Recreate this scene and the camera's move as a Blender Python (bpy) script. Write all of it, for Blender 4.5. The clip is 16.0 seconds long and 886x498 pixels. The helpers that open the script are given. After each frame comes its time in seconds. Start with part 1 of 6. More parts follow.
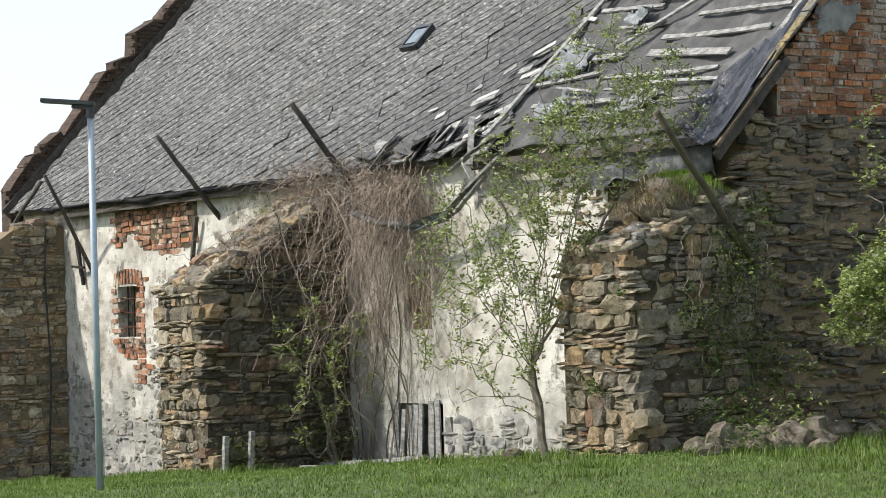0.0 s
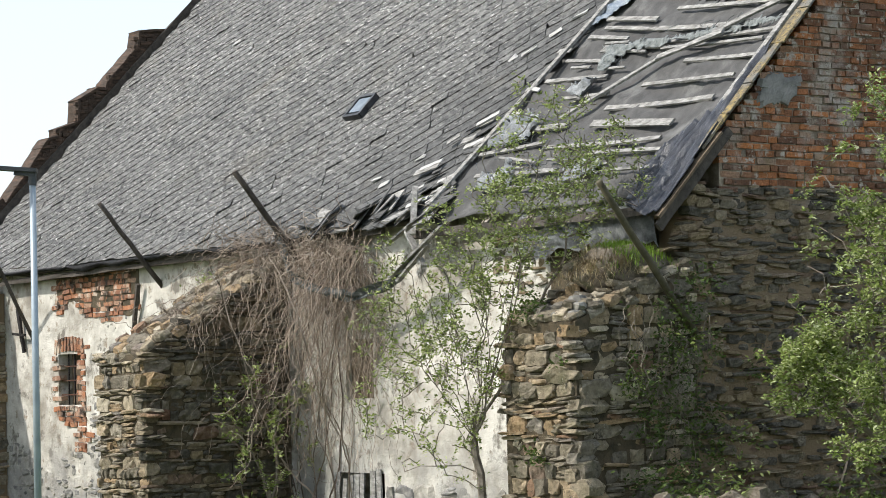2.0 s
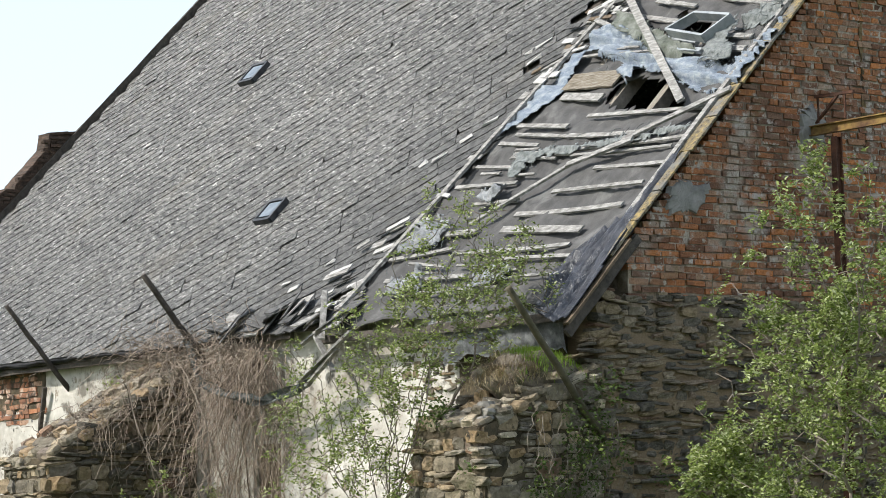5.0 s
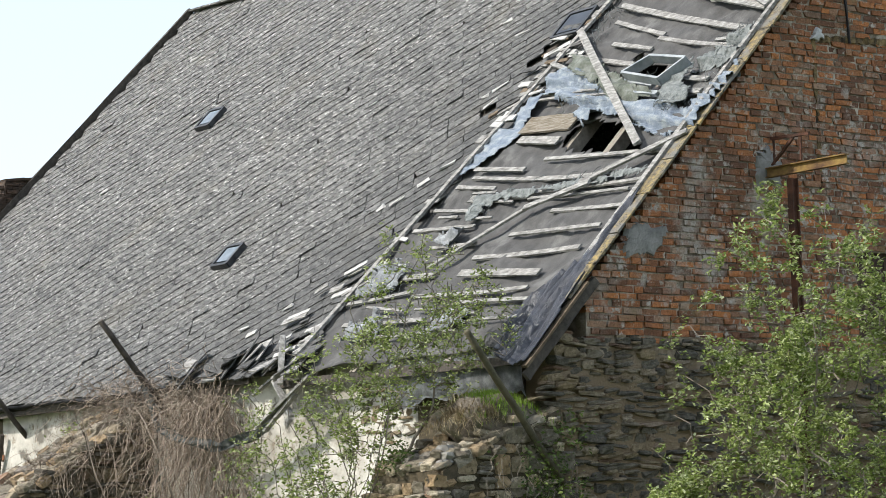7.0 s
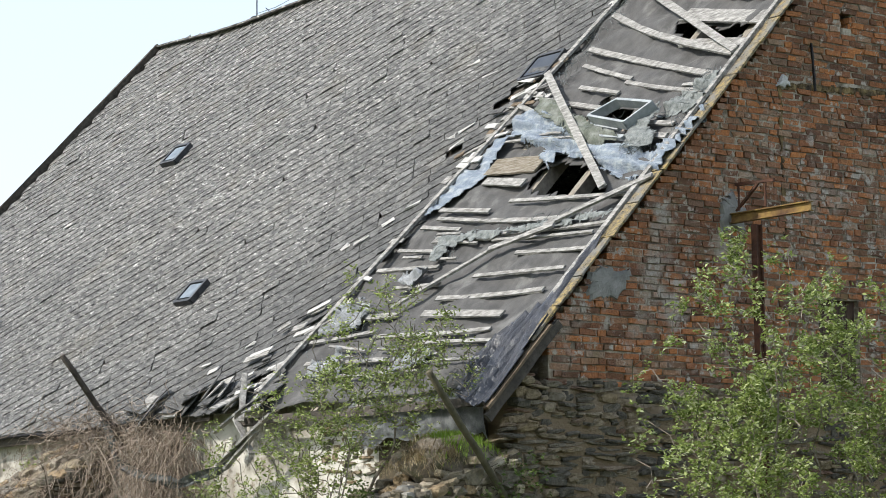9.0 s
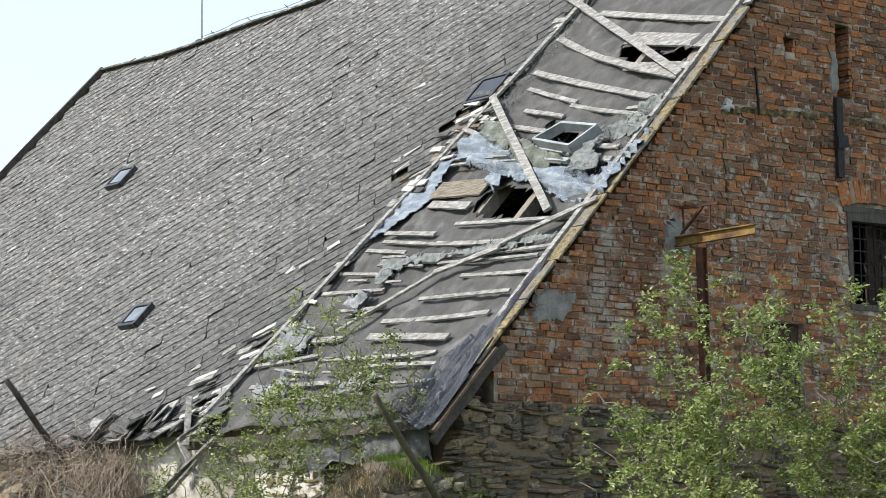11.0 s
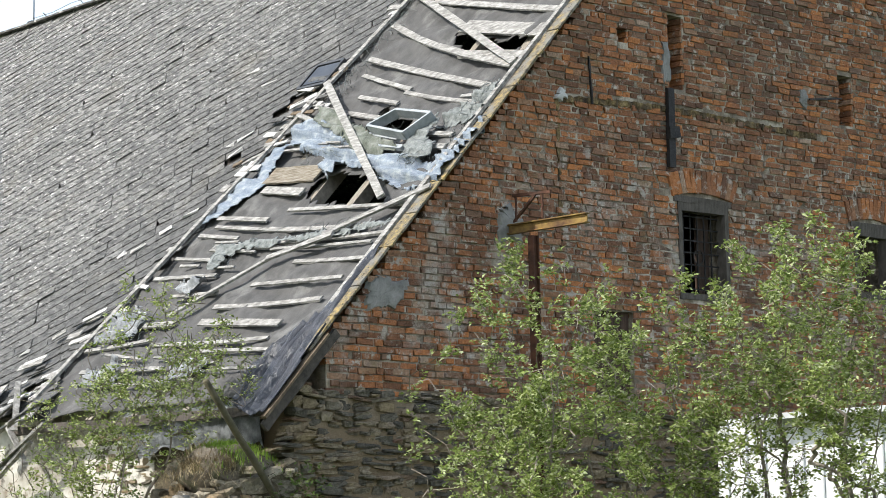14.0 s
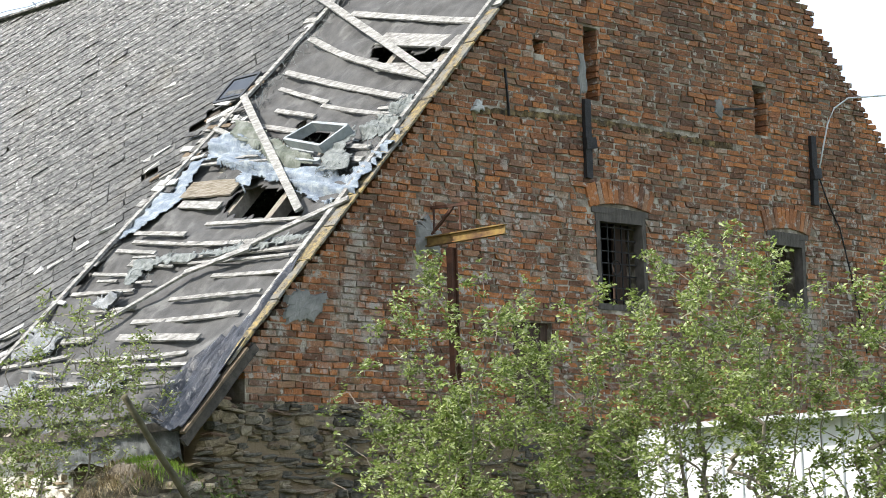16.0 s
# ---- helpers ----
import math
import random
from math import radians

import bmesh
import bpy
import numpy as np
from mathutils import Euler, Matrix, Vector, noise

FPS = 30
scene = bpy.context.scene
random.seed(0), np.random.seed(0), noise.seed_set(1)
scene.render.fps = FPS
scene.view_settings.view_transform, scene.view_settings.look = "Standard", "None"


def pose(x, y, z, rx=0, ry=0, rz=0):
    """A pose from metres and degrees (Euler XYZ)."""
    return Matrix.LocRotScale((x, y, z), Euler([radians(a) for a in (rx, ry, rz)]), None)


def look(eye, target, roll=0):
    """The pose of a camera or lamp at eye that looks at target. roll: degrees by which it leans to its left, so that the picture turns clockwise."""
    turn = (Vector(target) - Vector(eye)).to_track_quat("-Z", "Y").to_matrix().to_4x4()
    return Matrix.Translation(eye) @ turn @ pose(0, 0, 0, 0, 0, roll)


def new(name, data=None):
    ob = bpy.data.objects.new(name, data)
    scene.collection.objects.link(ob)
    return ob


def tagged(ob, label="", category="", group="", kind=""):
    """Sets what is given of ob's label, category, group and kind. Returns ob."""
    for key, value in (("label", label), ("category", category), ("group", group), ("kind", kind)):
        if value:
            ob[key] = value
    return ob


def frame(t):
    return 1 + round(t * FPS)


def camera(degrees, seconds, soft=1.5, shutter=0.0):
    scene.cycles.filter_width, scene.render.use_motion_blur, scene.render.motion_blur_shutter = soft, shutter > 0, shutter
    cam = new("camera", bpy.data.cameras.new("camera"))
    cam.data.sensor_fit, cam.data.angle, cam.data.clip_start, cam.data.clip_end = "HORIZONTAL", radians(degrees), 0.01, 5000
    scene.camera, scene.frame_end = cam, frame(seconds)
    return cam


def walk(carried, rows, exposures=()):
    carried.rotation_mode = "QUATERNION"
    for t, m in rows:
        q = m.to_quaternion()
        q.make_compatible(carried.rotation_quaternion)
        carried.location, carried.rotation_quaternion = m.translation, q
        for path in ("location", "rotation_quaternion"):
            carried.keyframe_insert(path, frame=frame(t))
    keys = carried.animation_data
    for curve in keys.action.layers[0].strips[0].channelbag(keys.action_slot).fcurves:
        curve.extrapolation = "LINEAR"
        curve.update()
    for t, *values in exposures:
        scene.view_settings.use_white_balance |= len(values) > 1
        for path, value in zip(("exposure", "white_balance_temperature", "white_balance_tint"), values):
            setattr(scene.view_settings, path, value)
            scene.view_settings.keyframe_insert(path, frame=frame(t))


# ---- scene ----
# camera: it stands on the meadow and turns
cam = camera(20.2, 16.0, soft=0.6)
EYE = (20.0, -16.0, 1.6)
ROWS = [
    (0.0, 57.335, 1.378, -1.696), (0.5, 57.003, 1.621, -1.569), (1.0, 56.652, 1.868, -1.347), (1.5, 56.349, 2.362, -1.429),
    (2.0, 55.969, 2.934, -1.462), (2.5, 55.265, 3.276, -1.365), (3.0, 54.947, 3.756, -1.356), (3.5, 54.656, 4.153, -1.425),
    (4.0, 54.34, 4.579, -1.652), (4.5, 54.016, 4.929, -1.302), (7.0, 52.821, 6.293, -1.7), (7.5, 52.644, 6.437, -1.528),
    (8.0, 52.468, 6.62, -1.556), (8.5, 52.236, 6.918, -1.247), (9.0, 51.967, 7.204, -0.819), (11.5, 50.243, 7.788, -1.003),
    (12.0, 49.641, 7.791, -0.846), (12.5, 48.839, 7.701, -0.863), (13.0, 48.324, 7.616, -0.831), (13.5, 47.451, 7.446, -0.78),
    (14.0, 46.817, 7.339, -1.031), (14.5, 46.306, 7.224, -1.305), (15.0, 45.801, 7.318, -1.644), (15.5, 45.342, 7.413, -1.831),
    (16.0, 44.913, 7.578, -1.814),
]


def camera_pose(yaw, pitch, roll):
    """Turn left by yaw, up by pitch, then roll about the line of sight."""
    return Matrix.Translation(EYE) @ pose(0, 0, 0, 90 + pitch, 0, yaw) @ pose(0, 0, 0, 0, 0, roll)


walk(cam, [(t, camera_pose(y, p, r)) for t, y, p, r in ROWS], exposures=[(0.0, 0.98), (7.0, 1.02), (12.5, 1.08), (14.5, 1.35), (16.0, 1.46)])

# ---- world and sun ----
TO_SUN = Vector((-0.28, -0.66, 0.70)).normalized()
world = bpy.data.worlds.new("sky")
scene.world = world
world.use_nodes = True
wn = world.node_tree
sky = wn.nodes.new("ShaderNodeTexSky")
sky.sky_type = "NISHITA"
sky.sun_disc = False
sky.sun_elevation = math.asin(TO_SUN.z)
sky.sun_rotation = math.atan2(TO_SUN.x, TO_SUN.y)
sky.air_density, sky.dust_density, sky.ozone_density = 1.0, 2.0, 1.0
veil = wn.nodes.new("ShaderNodeMix")   # thin bright cloud over the whole sky
veil.data_type = "RGBA"
veil.inputs[0].default_value = 0.5
veil.inputs[7].default_value = (4.2, 4.65, 5.1, 1)
wn.links.new(sky.outputs[0], veil.inputs[6])
wn.links.new(veil.outputs[2], wn.nodes["Background"].inputs[0])
wn.nodes["Background"].inputs[1].default_value = 0.135
sun_data = bpy.data.lights.new("sun", "SUN")
sun_data.energy, sun_data.angle, sun_data.color = 2.6, radians(0.6), (1.0, 0.96, 0.89)
sun_ob = new("sun", sun_data)
sun_ob.matrix_world = look(TO_SUN * 50, (0, 0, 0))


# ---- materials ----
def ramp(nt, fac, stops):
    r = nt.nodes.new("ShaderNodeValToRGB")
    e = r.color_ramp.elements
    while len(e) < len(stops):
        e.new(0.5)
    for el, (p, c) in zip(e, stops):
        el.position, el.color = p, (*c, 1)
    nt.links.new(fac, r.inputs[0])
    return r.outputs[0]


def noise_tex(nt, scale, detail=5, rough=0.6, stretch=(1, 1, 1), warp=0.0):
    geo = nt.nodes.new("ShaderNodeNewGeometry")
    m = nt.nodes.new("ShaderNodeMapping")
    m.inputs["Scale"].default_value = stretch
    nt.links.new(geo.outputs["Position"], m.inputs[0])
    n = nt.nodes.new("ShaderNodeTexNoise")
    n.inputs["Scale"].default_value, n.inputs["Detail"].default_value, n.inputs["Roughness"].default_value = scale, detail, rough
    n.inputs["Distortion"].default_value = warp
    nt.links.new(m.outputs[0], n.inputs["Vector"])
    return n.outputs[0]


def mix(nt, fac, a, b, kind="MIX"):
    n = nt.nodes.new("ShaderNodeMix")
    n.data_type, n.blend_type = "RGBA", kind
    for sock, v in ((n.inputs[0], fac), (n.inputs[6], a), (n.inputs[7], b)):
        if isinstance(v, (int, float)):
            sock.default_value = v
        elif isinstance(v, tuple):
            sock.default_value = (*v, 1)
        else:
            nt.links.new(v, sock)
    return n.outputs[2]


def step(nt, value, lo, hi):
    n = nt.nodes.new("ShaderNodeMapRange")
    n.inputs[1].default_value, n.inputs[2].default_value = lo, hi
    n.clamp = True
    nt.links.new(value, n.inputs[0])
    return n.outputs[0]


def piece_random(nt, how):
    if how == "object":
        return nt.nodes.new("ShaderNodeObjectInfo").outputs["Random"]
    return nt.nodes.new("ShaderNodeNewGeometry").outputs["Random Per Island"]


def mat(name, stops, scale=3.0, detail=6, rough=0.85, bump=0.3, bump_scale=None, pieces=None, piece_stops=None, piece_mix=0.7,
        stain=None, stain_scale=0.6, stain_lo=0.5, stain_hi=0.65, metal=0.0, stretch=(1, 1, 1), translucent=0.0, bump_dist=0.02, second=None):
    """A weathered surface: grain by noise, colour piece by piece, stains at a larger scale."""
    m = bpy.data.materials.new(name)
    m.use_nodes = True
    nt = m.node_tree
    b = nt.nodes["Principled BSDF"]
    n1 = noise_tex(nt, scale, detail, stretch=stretch)
    col = ramp(nt, n1, stops)
    if pieces:
        pc = ramp(nt, piece_random(nt, pieces), piece_stops)
        col = mix(nt, piece_mix, col, mix(nt, 1.0, pc, ramp(nt, n1, [(0.3, (0.75,) * 3), (0.7, (1.25,) * 3)]), "MULTIPLY"))
    for st in ([(stain, stain_scale, stain_lo, stain_hi)] if stain else []) + (second or []):
        mask = step(nt, noise_tex(nt, st[1], 7, 0.65), st[2], st[3])
        if len(st) > 4:     # a stain that keeps to a band of heights
            sep = nt.nodes.new("ShaderNodeSeparateXYZ")
            nt.links.new(nt.nodes.new("ShaderNodeNewGeometry").outputs["Position"], sep.inputs[0])
            for lo, hi in ((st[4] - 0.4, st[4] + 0.4), (st[5] + 0.4, st[5] - 0.4)):
                mul = nt.nodes.new("ShaderNodeMath")
                mul.operation = "MULTIPLY"
                nt.links.new(mask, mul.inputs[0])
                nt.links.new(step(nt, sep.outputs["Z"], lo, hi), mul.inputs[1])
                mask = mul.outputs[0]
        col = mix(nt, mask, col, st[0])
    nt.links.new(col, b.inputs["Base Color"])
    b.inputs["Roughness"].default_value, b.inputs["Metallic"].default_value = rough, metal
    b.inputs["Specular IOR Level"].default_value = 0.3
    if bump:
        bp = nt.nodes.new("ShaderNodeBump")
        bp.inputs["Strength"].default_value, bp.inputs["Distance"].default_value = bump, bump_dist
        nt.links.new(noise_tex(nt, bump_scale or scale * 4, 8, 0.7, stretch=stretch), bp.inputs["Height"])
        nt.links.new(bp.outputs[0], b.inputs["Normal"])
    if translucent:
        t = nt.nodes.new("ShaderNodeBsdfTranslucent")
        nt.links.new(col, t.inputs[0])
        s = nt.nodes.new("ShaderNodeMixShader")
        s.inputs[0].default_value = translucent
        nt.links.new(b.outputs[0], s.inputs[1])
        nt.links.new(t.outputs[0], s.inputs[2])
        nt.links.new(s.outputs[0], nt.nodes["Material Output"].inputs[0])
    return m


STONE_TONES = [(0.0, (0.120, 0.103, 0.079)), (0.25, (0.254, 0.217, 0.155)), (0.5, (0.412, 0.337, 0.224)), (0.7, (0.475, 0.300, 0.135)), (0.84, (0.730, 0.629, 0.459)), (0.94, (0.222, 0.204, 0.183)), (1.0, (0.381, 0.196, 0.102))]
PALE_TONES = [(0.0, (0.17, 0.17, 0.165)), (0.4, (0.29, 0.275, 0.24)), (0.7, (0.22, 0.22, 0.22)), (1.0, (0.40, 0.37, 0.30))]
BRICK_TONES = [(0.0, (0.075, 0.046, 0.032)), (0.16, (0.17, 0.082, 0.044)), (0.38, (0.32, 0.130, 0.055)), (0.58, (0.42, 0.160, 0.058)), (0.76, (0.56, 0.210, 0.062)), (0.86, (0.16, 0.118, 0.085)), (0.94, (0.34, 0.185, 0.10)), (1.0, (0.44, 0.34, 0.25))]
m_stone = mat("rubble_stone", [(0.3, (0.075, 0.068, 0.053)), (0.5, (0.18, 0.16, 0.122)), (0.72, (0.34, 0.30, 0.225))], 15, pieces="object", piece_stops=STONE_TONES, piece_mix=0.55, bump=1.0, bump_scale=34, bump_dist=0.05, second=[((0.055, 0.048, 0.036), 11.0, 0.58, 0.68), ((0.46, 0.43, 0.36), 19.0, 0.62, 0.70)], stain=(0.075, 0.08, 0.03), stain_scale=1.3, stain_lo=0.58, stain_hi=0.75)
# schist in darker tones: the shaded gable's darkness is put into its colour
SHADE_SCHIST_TONES = [(0.0, (0.060, 0.058, 0.052)), (0.3, (0.125, 0.115, 0.092)), (0.55, (0.200, 0.172, 0.125)), (0.75, (0.290, 0.215, 0.120)), (0.9, (0.350, 0.290, 0.205)), (1.0, (0.150, 0.065, 0.040))]
m_shade_schist = mat("shade_toned_schist", [(0.3, (0.052, 0.044, 0.030)), (0.5, (0.140, 0.115, 0.076)), (0.72, (0.330, 0.280, 0.200))], 17, pieces="object", piece_stops=SHADE_SCHIST_TONES, piece_mix=0.7, bump=1.0, bump_scale=42, bump_dist=0.04, stain=(0.040, 0.043, 0.014), stain_scale=1.3, stain_lo=0.58, stain_hi=0.75)
m_shade_schist_stuff = mat("shade_toned_schist_far", [(0.3, (0.052, 0.044, 0.030)), (0.5, (0.140, 0.115, 0.076)), (0.72, (0.330, 0.280, 0.200))], 17, pieces="island", piece_stops=SHADE_SCHIST_TONES, piece_mix=0.7, bump=1.0, bump_scale=42, bump_dist=0.04, stain=(0.040, 0.043, 0.014), stain_scale=1.3, stain_lo=0.58, stain_hi=0.75)
m_stone_stuff = mat("rubble_stone_far", [(0.3, (0.075, 0.068, 0.053)), (0.5, (0.18, 0.16, 0.122)), (0.72, (0.34, 0.30, 0.225))], 15, pieces="island", piece_stops=STONE_TONES, piece_mix=0.55, bump=1.0, bump_scale=34, bump_dist=0.05, second=[((0.055, 0.048, 0.036), 11.0, 0.58, 0.68), ((0.46, 0.43, 0.36), 19.0, 0.62, 0.70)], stain=(0.075, 0.08, 0.03), stain_scale=1.3, stain_lo=0.58, stain_hi=0.75)
m_pale_stone = mat("limewashed_stone", [(0.3, (0.10, 0.098, 0.095)), (0.5, (0.19, 0.18, 0.165)), (0.7, (0.42, 0.40, 0.35))], 9, pieces="object", piece_stops=PALE_TONES, piece_mix=0.6, bump=0.7, bump_dist=0.03)
m_pale_stuff = mat("limewashed_stone_far", [(0.3, (0.10, 0.098, 0.095)), (0.5, (0.19, 0.18, 0.165)), (0.7, (0.42, 0.40, 0.35))], 9, pieces="island", piece_stops=PALE_TONES, piece_mix=0.6, bump=0.7, bump_dist=0.03)
m_mortar = mat("earth_mortar", [(0.3, (0.038, 0.033, 0.020)), (0.6, (0.108, 0.084, 0.051))], 9, bump=0.9, bump_dist=0.04)
m_lime = mat("lime_mortar", [(0.30, (0.085, 0.068, 0.048)), (0.48, (0.215, 0.175, 0.130)), (0.62, (0.47, 0.41, 0.33))], 4.0, bump=1.0, bump_scale=30, bump_dist=0.03, second=[((0.21, 0.155, 0.095), 0.9, 0.0, 0.15, -2.0, 3.45)])
BRICK_STAIN = [((0.11, 0.062, 0.042), 0.55, 0.50, 0.72), ((0.38, 0.335, 0.285), 1.3, 0.53, 0.66, 3.9, 5.9), ((0.40, 0.35, 0.30), 5.0, 0.555, 0.63, 3.8, 6.6), ((0.44, 0.39, 0.33), 7.0, 0.575, 0.64), ((0.05, 0.038, 0.03), 26.0, 0.63, 0.70), ((0.05, 0.038, 0.028), 1.9, 0.60, 0.74), ((0.21, 0.155, 0.075), 2.2, 0.60, 0.74)]
m_brick = mat("brick", [(0.3, (0.13, 0.06, 0.038)), (0.7, (0.32, 0.13, 0.06))], 20, pieces="object", piece_stops=BRICK_TONES, piece_mix=0.68, bump=1.0, bump_scale=38, bump_dist=0.03, second=BRICK_STAIN)
m_brick_stuff = mat("brick_far", [(0.3, (0.13, 0.06, 0.038)), (0.7, (0.32, 0.13, 0.06))], 20, pieces="island", piece_stops=BRICK_TONES, piece_mix=0.68, bump=1.0, bump_scale=38, bump_dist=0.03, second=BRICK_STAIN)
SOUTH_BRICK = [(0.0, (0.160, 0.080, 0.052)), (0.3, (0.288, 0.124, 0.064)), (0.6, (0.368, 0.160, 0.076)), (0.8, (0.272, 0.168, 0.120)), (1.0, (0.416, 0.288, 0.200))]
m_brick_south = mat("orange_brick", [(0.3, (0.208, 0.093, 0.050)), (0.7, (0.384, 0.178, 0.086))], 16, pieces="object", piece_stops=SOUTH_BRICK, piece_mix=0.75, bump=0.5, bump_scale=40, stain=(0.46, 0.41, 0.33), stain_scale=3.5, stain_lo=0.53, stain_hi=0.66, second=[((0.055, 0.04, 0.03), 4.5, 0.52, 0.62), ((0.07, 0.05, 0.04), 24.0, 0.58, 0.66)])


def slate_material(name, pieces):
    """Grey slate under a crust of pale lichen with dark specks; little lichen beside the stripped edge, darker low
    down, paler towards the ridge.
    """
    m = mat(name, [(0.36, (0.036, 0.036, 0.035)), (0.5, (0.072, 0.071, 0.068)), (0.66, (0.120, 0.118, 0.113))], 9, pieces=pieces,
            piece_stops=[(0, (0.045, 0.045, 0.045)), (0.5, (0.075, 0.074, 0.071)), (0.9, (0.105, 0.103, 0.099)), (1, (0.19, 0.187, 0.18))], piece_mix=0.5, rough=0.75, bump=0.7, bump_scale=30, bump_dist=0.02)
    nt = m.node_tree
    b = nt.nodes["Principled BSDF"]
    col = b.inputs["Base Color"].links[0].from_socket
    sep = nt.nodes.new("ShaderNodeSeparateXYZ")
    nt.links.new(nt.nodes.new("ShaderNodeNewGeometry").outputs["Position"], sep.inputs[0])

    def math_node(op, x, y):
        n = nt.nodes.new("ShaderNodeMath")
        n.operation = op
        for sock, v in zip(n.inputs, (x, y)):
            if isinstance(v, (int, float)):
                sock.default_value = v
            else:
                nt.links.new(v, sock)
        return n.outputs[0]
    inland = math_node("SUBTRACT", math_node("MULTIPLY", sep.outputs["Y"], 0.17), sep.outputs["X"])      # grows away from the edge
    ragged = math_node("ADD", inland, math_node("MULTIPLY", noise_tex(nt, 0.8, 4), 1.6))
    cover = math_node("ADD", math_node("MULTIPLY", step(nt, ragged, 6.0, 9.2), 0.82), 0.06)
    cover = math_node("MULTIPLY", cover, math_node("ADD", 0.75, math_node("MULTIPLY", step(nt, noise_tex(nt, 0.5, 5), 0.35, 0.65), 0.5)))
    cover = math_node("ADD", cover, math_node("MULTIPLY", step(nt, sep.outputs["Z"], 8.0, 11.0), 0.25))
    cover = math_node("MULTIPLY", cover, math_node("ADD", 0.55, math_node("MULTIPLY", step(nt, sep.outputs["Z"], 3.4, 6.5), 0.45)))
    crust = math_node("MULTIPLY", step(nt, noise_tex(nt, 11.0, 7, 0.8, stretch=(0.7, 1.3, 1.3)), 0.47, 0.58), cover)
    col = mix(nt, crust, col, (0.212, 0.207, 0.192))
    flecks = math_node("MULTIPLY", step(nt, noise_tex(nt, 15.0, 4, 0.7, stretch=(0.7, 1.3, 1.3)), 0.585, 0.64), cover)
    col = mix(nt, flecks, col, (0.58, 0.57, 0.54))
    col = mix(nt, step(nt, noise_tex(nt, 12.0, 6, 0.75, stretch=(0.7, 1.3, 1.3)), 0.535, 0.60), col, (0.022, 0.022, 0.020))
    col = mix(nt, math_node("MULTIPLY", step(nt, noise_tex(nt, 1.0, 6, 0.65), 0.55, 0.75), 0.5), col, (0.105, 0.092, 0.068))
    nt.links.new(col, b.inputs["Base Color"])
    return m


m_slate, m_slate_stuff = slate_material("slate_tile", "object"), slate_material("slate_tile_far", "island")
m_felt = mat("roofing_felt", [(0.3, (0.048, 0.047, 0.046)), (0.7, (0.100, 0.098, 0.095))], 4, rough=0.9, bump=0.5, bump_scale=9, bump_dist=0.03, stain=(0.17, 0.168, 0.16), stain_scale=2.0, stain_lo=0.55, stain_hi=0.8)
m_grey_wood = mat("weathered_wood", [(0.3, (0.115, 0.110, 0.100)), (0.5, (0.235, 0.228, 0.213)), (0.68, (0.385, 0.375, 0.352))], 14, stretch=(0.6, 1.6, 1.6), bump=0.7, bump_scale=30, stain=(0.10, 0.095, 0.085), stain_scale=5.0, stain_lo=0.6, stain_hi=0.72)
m_brown_wood = mat("brown_weathered_wood", [(0.3, (0.06, 0.045, 0.03)), (0.7, (0.20, 0.15, 0.10))], 6, stretch=(6, 2, 2), bump=0.6)
m_dark_wood = mat("dark_aged_wood", [(0.3, (0.035, 0.03, 0.025)), (0.7, (0.10, 0.085, 0.07))], 6, stretch=(6, 2, 2), bump=0.6)
m_lichen_board = mat("lichened_verge_board", [(0.36, (0.07, 0.062, 0.048)), (0.5, (0.17, 0.14, 0.085)), (0.64, (0.32, 0.235, 0.09))], 16, bump=0.8, stain=(0.17, 0.165, 0.15), stain_scale=4.5, stain_lo=0.48, stain_hi=0.62, second=[((0.03, 0.027, 0.022), 20.0, 0.58, 0.66)])
m_ground = mat("meadow_earth", [(0.3, (0.045, 0.06, 0.018)), (0.7, (0.09, 0.125, 0.03))], 2, bump=0.8)


# ---- building helpers ----
def link(name, me, material, parent=None, label=""):
    if material and not me.materials:
        me.materials.append(material)
    ob = new(name, me)
    if parent:
        ob.parent = parent
    if label:
        ob["label"] = label
    return ob


def mesh(name, verts, faces, material, parent=None, label="", smooth=False):
    me = bpy.data.meshes.new(name)
    me.from_pydata([tuple(v) for v in verts], [], faces)
    me.update()
    if smooth:
        me.polygons.foreach_set("use_smooth", [True] * len(me.polygons))
    return link(name, me, material, parent, label)


def part(name, bm, material, parent=None, label="", smooth=False):
    me = bpy.data.meshes.new(name)
    bmesh.ops.recalc_face_normals(bm, faces=bm.faces)
    bm.to_mesh(me)
    bm.free()
    if smooth:
        me.polygons.foreach_set("use_smooth", [True] * len(me.polygons))
    return link(name, me, material, parent, label)


def thing(name, at=(0, 0, 0), label="", category="", group="", kind=""):
    ob = tagged(new(name), label, category, group, kind)
    ob.location = at
    return ob


BOX_V = np.array([(-1, -1, -1), (1, -1, -1), (1, 1, -1), (-1, 1, -1), (-1, -1, 1), (1, -1, 1), (1, 1, 1), (-1, 1, 1)], float) * 0.5
BOX_F = [(3, 2, 1, 0), (4, 5, 6, 7), (0, 1, 5, 4), (1, 2, 6, 5), (2, 3, 7, 6), (3, 0, 4, 7)]


def bm_box(size, m=Matrix(), bevel=0.0, jitter=0.0, bm=None, rng=random, cuts=0):
    bm = bm or bmesh.new()
    made = bmesh.ops.create_cube(bm, size=1.0)["verts"]
    for v in made:
        v.co = Vector((v.co.x * size[0] + rng.uniform(-jitter, jitter), v.co.y * size[1] + rng.uniform(-jitter, jitter), v.co.z * size[2] + rng.uniform(-jitter, jitter)))
    if bevel:
        bmesh.ops.bevel(bm, geom=[e for e in bm.edges if e.verts[0] in made], offset=bevel, segments=1, affect="EDGES")
        made = [v for v in bm.verts if v.is_valid and not v.tag]
    for v in made:
        v.co = m @ v.co
        v.tag = True
    return bm


